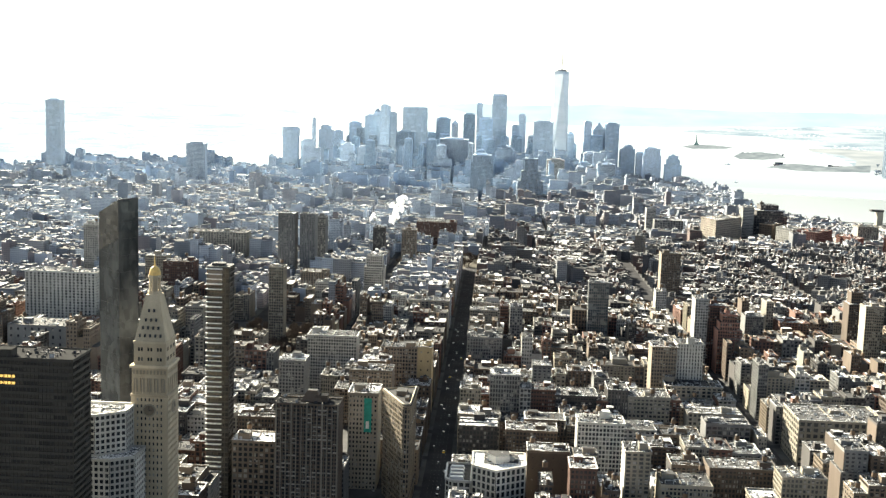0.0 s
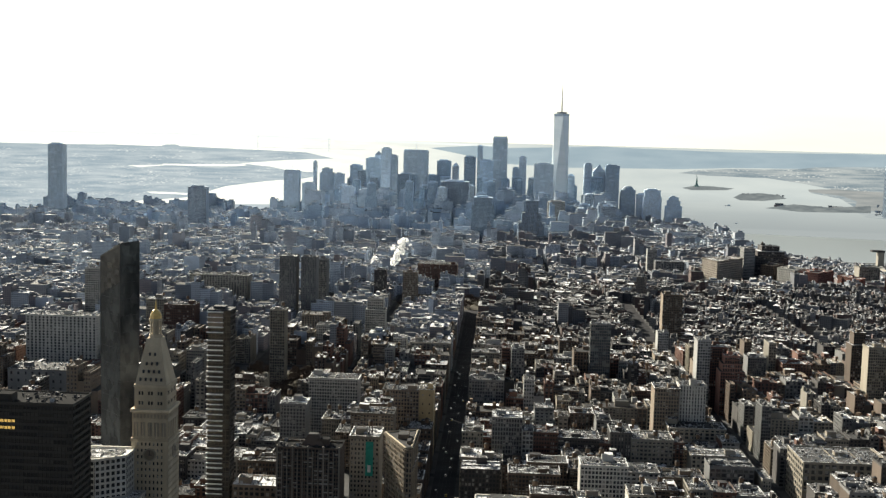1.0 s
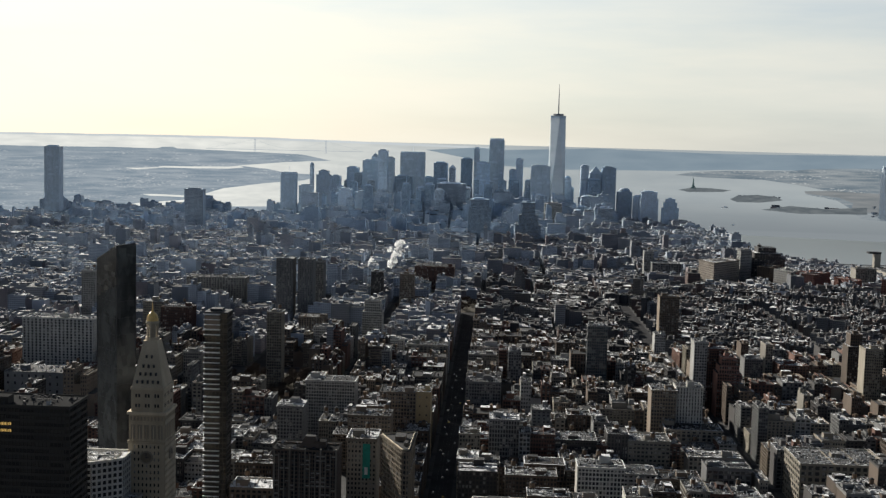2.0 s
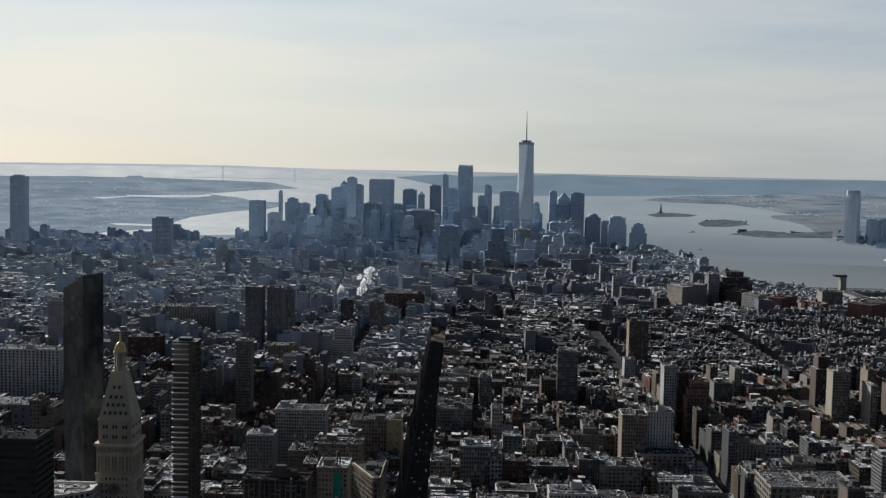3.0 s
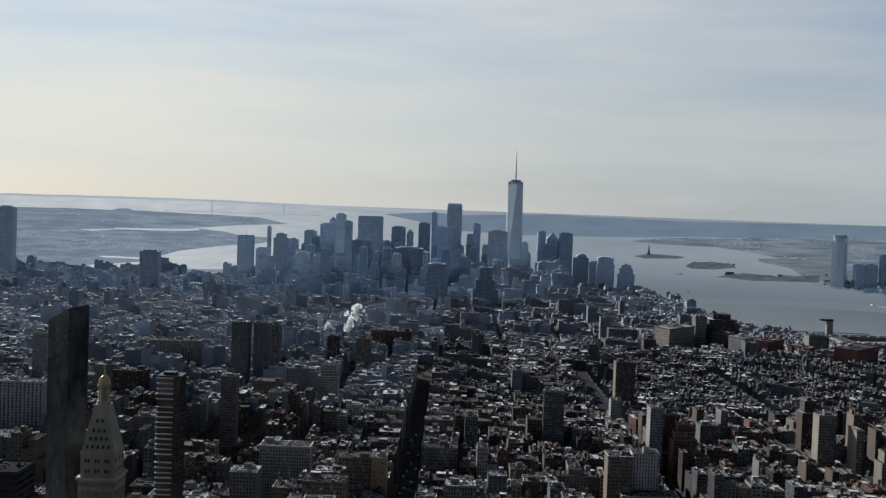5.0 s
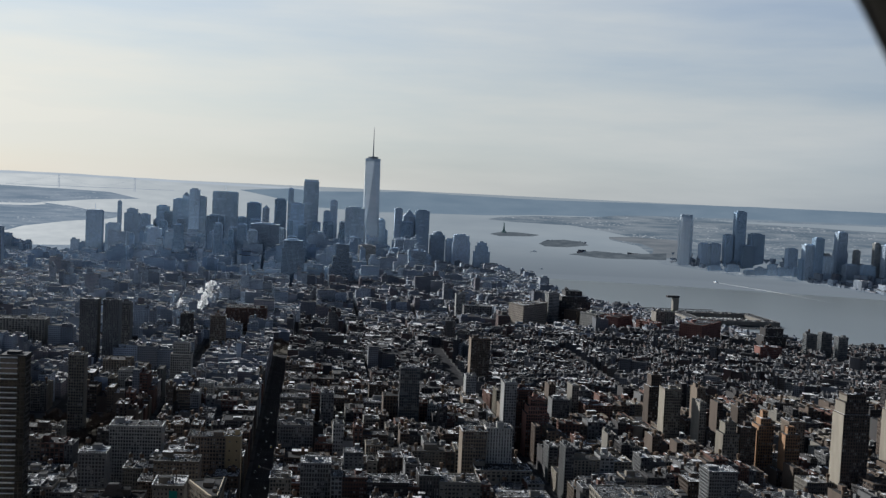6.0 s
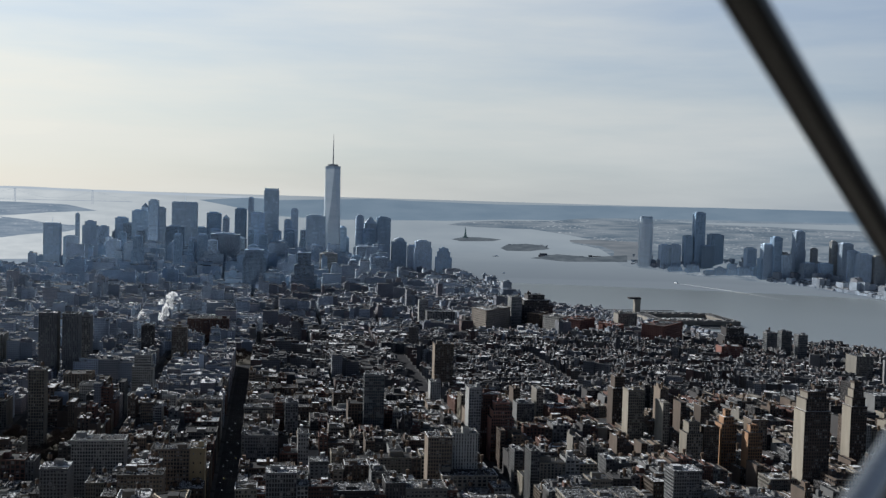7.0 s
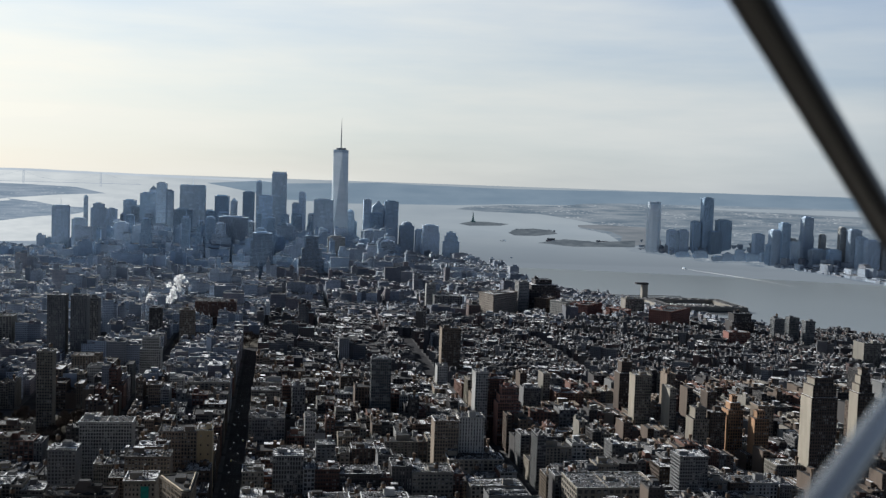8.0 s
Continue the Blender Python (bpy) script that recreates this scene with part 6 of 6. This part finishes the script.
for i in range(140):
    y = 842 + i * 9
    for x in (-46.8, -43.5, -40.3, -37.0):
        s.box(x - 0.09, y, 0.004, x + 0.09, y + 3, 0.012)
tagged(new("road_marking", s.mesh("road_marking", WORN_PAINT)), "worn white lane lines on the asphalt", "road marking", kind="stuff")

# steam above the roofs
n = Nodes("white steam")
sd, st, sm = n.add("ShaderNodeBsdfDiffuse", Color=(0.98, 0.98, 0.98, 1)), n.add("ShaderNodeBsdfTranslucent", Color=(0.99, 0.99, 0.99, 1)), n.add("ShaderNodeMixShader", Fac=0.8)
n.link(sd.outputs[0], sm.inputs[1])
n.link(st.outputs[0], sm.inputs[2])
thin, veil = n.add("ShaderNodeBsdfTransparent"), n.add("ShaderNodeMixShader", Fac=0.72)
n.link(thin.outputs[0], veil.inputs[1])
n.link(sm.outputs[0], veil.inputs[2])
n.link(veil.outputs[0], n.t.nodes["Material Output"].inputs["Surface"])
STEAM = n.m


def steam(x, y, z0, z1, lean, width, count, seed):
    r = random.Random(seed)
    bm = bmesh.new()
    for i in range(count):
        f = (i + r.random()) / count
        w = width * (0.25 + 0.75 * f ** 0.7)
        c = Vector((x + lean * f ** 1.4 + r.gauss(0, w * 0.28), y + r.gauss(0, w * 0.25), z0 + (z1 - z0) * f))
        rad = w * r.uniform(0.10, 0.26) * (1.25 - 0.7 * f)
        made = bmesh.ops.create_icosphere(bm, subdivisions=2, radius=rad, matrix=Matrix.Translation(c) @ Matrix.Diagonal((1, 1, r.uniform(0.9, 1.7), 1)))
        for v in made["verts"]:
            v.co += (v.co - c) * 0.55 * noise.noise(v.co * 0.5)
    me = bpy.data.meshes.new("steam_plume")
    bm.to_mesh(me)
    bm.free()
    me.polygons.foreach_set("use_smooth", [True] * len(me.polygons))
    me.materials.append(STEAM)
    tagged(new("steam_plume", me), "white steam rising from a roof", "steam", kind="stuff")


steam(-210, 2342, 52, 108, 20, 26, 70, 1)
steam(-256, 2337, 54, 76, 8, 9, 30, 2)

# piers, marina, ventilation tower, wake and boats
for i, (x0, y0, w, d, label) in enumerate(((1240, 2510, 60, 16, "short dark pier in the river"), (960, 3180, 250, 10, "thin wooden finger pier in the river"), (960, 3225, 210, 9, "narrow concrete finger pier with snow"), (790, 3235, 180, 12, "narrow breakwater walk along the river"), (1000, 2790, 190, 12, "low concrete pier with moored boats"))):
    e = thing("pier", label, "pier", "river piers", pose(x0, y0, -3))
    s = Shape()
    s.box(0, 0, 2.0, w, d, 3.1)
    part("deck", s, ROOF_TAR if i % 2 else PAVING, e)
    for k in range(int(w / 24)):
        s = Shape()
        s.cylinder(8 + k * 24, 1.5, -1, 2.0, 0.7, n=8)
        part("pile", s, STEEL_DARK, e)

# the great square pier with sheds round a parking court
e = thing("pier_terminal", "square pier with low sheds round a parking court", "pier", at=pose(986, 2850, -3))
s = Shape()
s.box(0, 0, 1.5, 235, 215, 3.2)
part("deck", s, PAVING, e)
for x0, y0, x1, y1 in ((4, 3, 231, 38), (4, 177, 231, 212), (4, 38.6, 34, 176.4), (201, 38.6, 231, 176.4)):
    s = Shape()
    s.box(x0, y0, 3.2, x1, y1, 12.4, 0, 1)
    part("shed", s, [LIMESTONE, ROOF_TAR], e, "long low shed with a flat roof")
    s = Shape()
    s.frame_wall(x0 - 0.3, y0 - 0.3, x1 + 0.3, y1 + 0.3, 0.9, 12.4, 13.6)
    part("parapet", s, GREY_STONE, e)
    for k in range(9):
        s = Shape()
        px, py = x0 + (x1 - x0) * (k + 0.5) / 9, y0 + (y1 - y0) * (k + 0.5) / 9
        if x1 - x0 > y1 - y0:
            s.box(px - 3, y0 + 8, 12.4, px + 3, y1 - 8, 14.4)
        else:
            s.box(x0 + 6, py - 3, 12.4, x1 - 6, py + 3, 14.4)
        part("skylight", s, GREY_STONE, e, "grey raised skylight")
s = Shape()
for j in range(9):
    for k in range(34):
        if r4.random() < 0.75:
            px, py = 40 + k * 4.6, 44 + j * 15
            s.box(px, py, 3.25, px + 2, py + 4.6, 4.9, r4.choice((0, 0, 1)), sides="nsewtb")
tagged(new("parked_cars", s.mesh("parked_cars", WHITE_PAINT, STEEL_DARK)), "rows of small parked cars on the pier", "cars", kind="stuff").matrix_world = pose(986, 2850, -3)
e = thing("ventilation_tower", "pale ventilation tower with an overhanging top", "tower", at=pose(1036, 3165, -3))
s = Shape()
s.box(-5, 0, 0, 11, 18, 40)
part("shaft", s, LIMESTONE, e)
s = Shape()
s.box(-22, -1, 40, 12, 19, 45, sides="nsewtb")
part("top", s, STEEL_DARK, e, "dark overhanging top slab")
s = Shape()
pts = [(1578, 4319), (1618, 4165), (1657, 4003), (1690, 3820), (1719, 3624)]
for i in range(4):
    w0, w1 = (3, 7, 8, 6, 1)[i], (3, 7, 8, 6, 1)[i + 1]
    q = []
    for (x, y), w in ((pts[i], w0), (pts[i + 1], w1)):
        m = site(x, y)
        q.append([tuple(m @ Vector((a, 0, -2.0))) for a in (-w, w)])
    s.face([q[0][0], q[0][1], q[1][1], q[1][0]])
FOAM = plain("wake foam", (0.55, 0.57, 0.58), 0.8, 0.05, 0.3)
tagged(new("wake", s.mesh("wake", FOAM)), "long white wake behind a ferry", "wake", kind="structure")


def boat(x, y, turn, size, label):
    e = thing("boat", label, "boat", "harbour boats", site(x, y, turn) @ Matrix.Translation((0, 0, -3)) @ Matrix.Scale(size, 4))
    s = Shape()
    s.prism([(-2.5, -9), (2.5, -9), (3, 2), (0, 11), (-3, 2)], 0.3, 2.6, scale=1.06)
    part("hull", s, WHITE_PAINT, e)
    s = Shape()
    s.prism([(-2, -6), (2, -6), (2, 2), (-2, 2)], 2.6, 5.6, scale=0.9)
    part("cabin", s, [HAZED_STEEL], e)


boat(1574, 4330, 10, 1.3, "white ferry under way on the river")
boat(700, 5300, 70, 2.0, "small white ferry on the bay")
boat(1180, 6000, 80, 1.6, "small white boat on the bay")
boat(960, 4700, 30, 1.0, "small white motor boat on the river")

# the rounded tower on the far shore
e = thing("waterfront_tower", "tall rounded silvery glass tower on the far shore", "skyscraper", "far shore towers", site(1785, 5354))
def oval(w, d):
    return [(w * math.cos(math.pi * k / 8) , d * math.sin(math.pi * k / 8)) for k in range(16)]
s = Shape()
s.prism(oval(35, 26), 0, 205)
s.prism(oval(35, 26), 205, 228, scale=0.90)
part("shaft", s, TOWER_MIRROR, e)
s = Shape()
s.prism(oval(31.5, 23.4), 228, 242, scale=0.93)
part("crown", s, HAZED_STEEL, e)
s = Shape()
for k in range(48):
    s.prism(oval(35.4, 26.4), 4 + k * 4.2, 4.9 + k * 4.2)
part("floor_band", s, HAZED_STEEL, e)

# low buildings and trees on the harbour islands
isles = Bulk()
ri = random.Random(31)
for az0, az1, el, n0 in ((9.4, 10.9, -2.19, 16), (11.6, 13.6, -2.52, 60), (13.2, 17.4, -2.95, 40)):
    for _ in range(n0):
        az, dd = ri.uniform(az0, az1), 320 / math.tan(radians(-el + ri.uniform(-0.05, 0.05)))
        px, py, w0 = dd * math.sin(radians(az)) * 0.985, dd * math.cos(radians(az)) * 0.985, ri.uniform(15, 50)
        isles.add(px, py, px + w0, py + 20, 0, ri.uniform(6, 20), 2)
isles.build("island_blocks", "low dark buildings and woods on harbour islands", VILLAGE)

# the far suspension bridge
e = thing("suspension_bridge", "hazy grey suspension bridge across the far narrows", "bridge")
# bridge steel that glows, so that haze is painted into it
BRIDGE = haze_material("far bridge steel with haze glow", (0.34, 0.38, 0.42), (0.36, 0.40, 0.44), 0.01, (1, 1, 1), 0.6)
for az in (-11.88, -8.43):
    s = Shape()
    a, b = Vector(outlook(az, -0.96, 0.9975)), Vector(outlook(az, -0.30, 0.9975))
    s.tube(a + Vector((-2.6, 0, 0)), Vector((a.x - 2.6, a.y, b.z)), 0.9, n=5)
    s.tube(a + Vector((2.6, 0, 0)), Vector((a.x + 2.6, a.y, b.z)), 0.9, n=5)
    s.box(a.x - 3.2, a.y - 1, b.z - 3, a.x + 3.2, a.y + 1, b.z)
    s.box(a.x - 3.2, a.y - 1, (a.z + b.z) / 2, a.x + 3.2, a.y + 1, (a.z + b.z) / 2 + 2)
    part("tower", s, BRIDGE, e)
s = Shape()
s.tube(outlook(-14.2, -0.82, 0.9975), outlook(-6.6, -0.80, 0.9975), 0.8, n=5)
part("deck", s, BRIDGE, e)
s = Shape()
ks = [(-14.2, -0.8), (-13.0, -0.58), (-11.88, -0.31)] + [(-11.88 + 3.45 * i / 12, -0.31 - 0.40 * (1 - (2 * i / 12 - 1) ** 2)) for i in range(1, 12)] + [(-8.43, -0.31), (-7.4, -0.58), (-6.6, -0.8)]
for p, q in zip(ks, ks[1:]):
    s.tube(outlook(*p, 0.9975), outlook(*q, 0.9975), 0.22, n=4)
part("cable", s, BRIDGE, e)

# the monument on the harbour island
s = Shape()
base = Vector(outlook(9.59, -2.13, 0.995))
k = 0.52
for ring_r, z0, z1, sc in ((26, 0, 10, 0.95), (15, 10, 22, 0.85), (10, 22, 47, 0.72)):
    s.prism([(ring_r * math.cos(math.pi / 4 + i * math.pi / 2), ring_r * math.sin(math.pi / 4 + i * math.pi / 2)) for i in range(4)], z0, z1, scale=sc)
s.cylinder(0, 0, 47, 62, 5.4, n=10, scale=0.82)
s.cylinder(0, 0, 62, 74, 4.4, n=10, scale=0.62)
s.cylinder(0, 0, 74, 80, 2.0, n=8, scale=0.8)
s.tube((-2, 0, 71), (-4.6, 0, 88), 1.2, n=6)
s.cylinder(-4.8, 0, 87, 92, 1.2, n=6, scale=0.4)
s.v = [tuple(base + Vector(p) * k) for p in s.v]
tagged(new("statue", s.mesh("statue", COPPER_GREEN)), "green copper statue on a stone pedestal", "statue")


SHED_WALLS = city_material("pale shed walls", [(0.80, 0.80, 0.78), (0.62, 0.64, 0.66), (0.72, 0.70, 0.66)], pane=(0.5, 0.5, 0.5))


def far_shores():
    """Low roofs on the shores across the rivers."""
    r = random.Random(17)
    west, east = Bulk(), Bulk()
    edge = [(17.6, 5560), (18.15, 5540), (20.87, 5090), (25.35, 4770), (27.9, 4460), (33.0, 3800)]
    for _ in range(1300):
        az = r.uniform(17.8, 32.8)
        d0 = next(a[1] + (b[1] - a[1]) * (az - a[0]) / (b[0] - a[0]) for a, b in zip(edge, edge[1:]) if a[0] <= az <= b[0])
        d = d0 + 25 + r.random() ** 1.6 * 1300
        if 19.4 < az < 24.4 and d < 5450:
            continue
        x, y = d * math.sin(radians(az)), d * math.cos(radians(az))
        w, h = r.uniform(12, 38), r.uniform(7, 17) if r.random() < 0.88 else r.uniform(20, 48)
        west.add(x - w / 2, y, x + w / 2, y + r.uniform(15, 40), 0, h, r.choice((1, 2)), turn=0.3)
    for _ in range(500):
        az = r.uniform(-27.5, -10.2)
        d = 8600 + r.random() * 6000
        x, y = d * math.sin(radians(az)), d * math.cos(radians(az))
        w, h = r.uniform(20, 70), r.uniform(6, 16)
        east.add(x - w / 2, y, x + w / 2, y + r.uniform(15, 40), 0, h, r.choice((1, 2)), turn=0.2)
    sheds = Bulk()
    for _ in range(230):
        az, el = r.uniform(13.5, 33.0), -1.02 - 1.5 * r.random() ** 1.4
        if az < 18 and el < -1.6:
            continue
        d = 320 / math.tan(radians(-el))
        x, y = d * math.sin(radians(az)), d * math.cos(radians(az))
        w = r.uniform(0.01, 0.05) * d * r.random()
        sheds.add(x - w / 2, y, x + w / 2, y + 0.01 * d, 0, r.uniform(0.0006, 0.0014) * d, 1)
    sheds.build("far_sheds", "long pale sheds and snowy yards of the far port", SHED_WALLS)
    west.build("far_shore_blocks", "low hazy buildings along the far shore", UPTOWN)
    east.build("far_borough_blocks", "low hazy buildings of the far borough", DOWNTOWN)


far_shores()

# ---- the lookout and the bars of its safety fence ----
s = Shape()
s.box(-15, -30, 0, 2.2, 2.6, EYE - 1.65, 0)
tagged(new("wall_lookout", s.mesh("wall_lookout", LIMESTONE)), "limestone shaft of the tower that carries the lookout", "wall", kind="structure")
s = Shape()
s.box(-6, 0.55, EYE - 1.65, 1.7, 0.8, EYE - 0.75)
tagged(new("wall_parapet", s.mesh("wall_parapet", LIMESTONE)), "low limestone parapet of the lookout", "wall", kind="structure")
e = thing("safety_fence", "steel bars of a lookout's safety fence", "fence", at=pose(1.8, 2.42, EYE - 1.65))


def rail(a, b, r, material, label):
    s = Shape()
    s.tube(Vector(a) - Vector((1.8, 2.42, -1.65)), Vector(b) - Vector((1.8, 2.42, -1.65)), r, n=24)
    o = part("bar", s, material, e, label)
    o.data.polygons.foreach_set("use_smooth", [True] * len(o.data.polygons))


rail((0.2590, 0.819, 0.268), (1.795, 2.327, -0.752), 0.0178, RAIL_BLACK, "black painted steel bar")
rail((1.714, 2.450, -0.069), (0.2448, 0.5202, -0.2152), 0.0122, RAIL_STEEL, "brushed stainless steel bar")
s = Shape()
s.cylinder(0, 0, 0, 1.9, 0.07, n=16)
part("post", s, STEEL_DARK, e, "dark steel fence post")
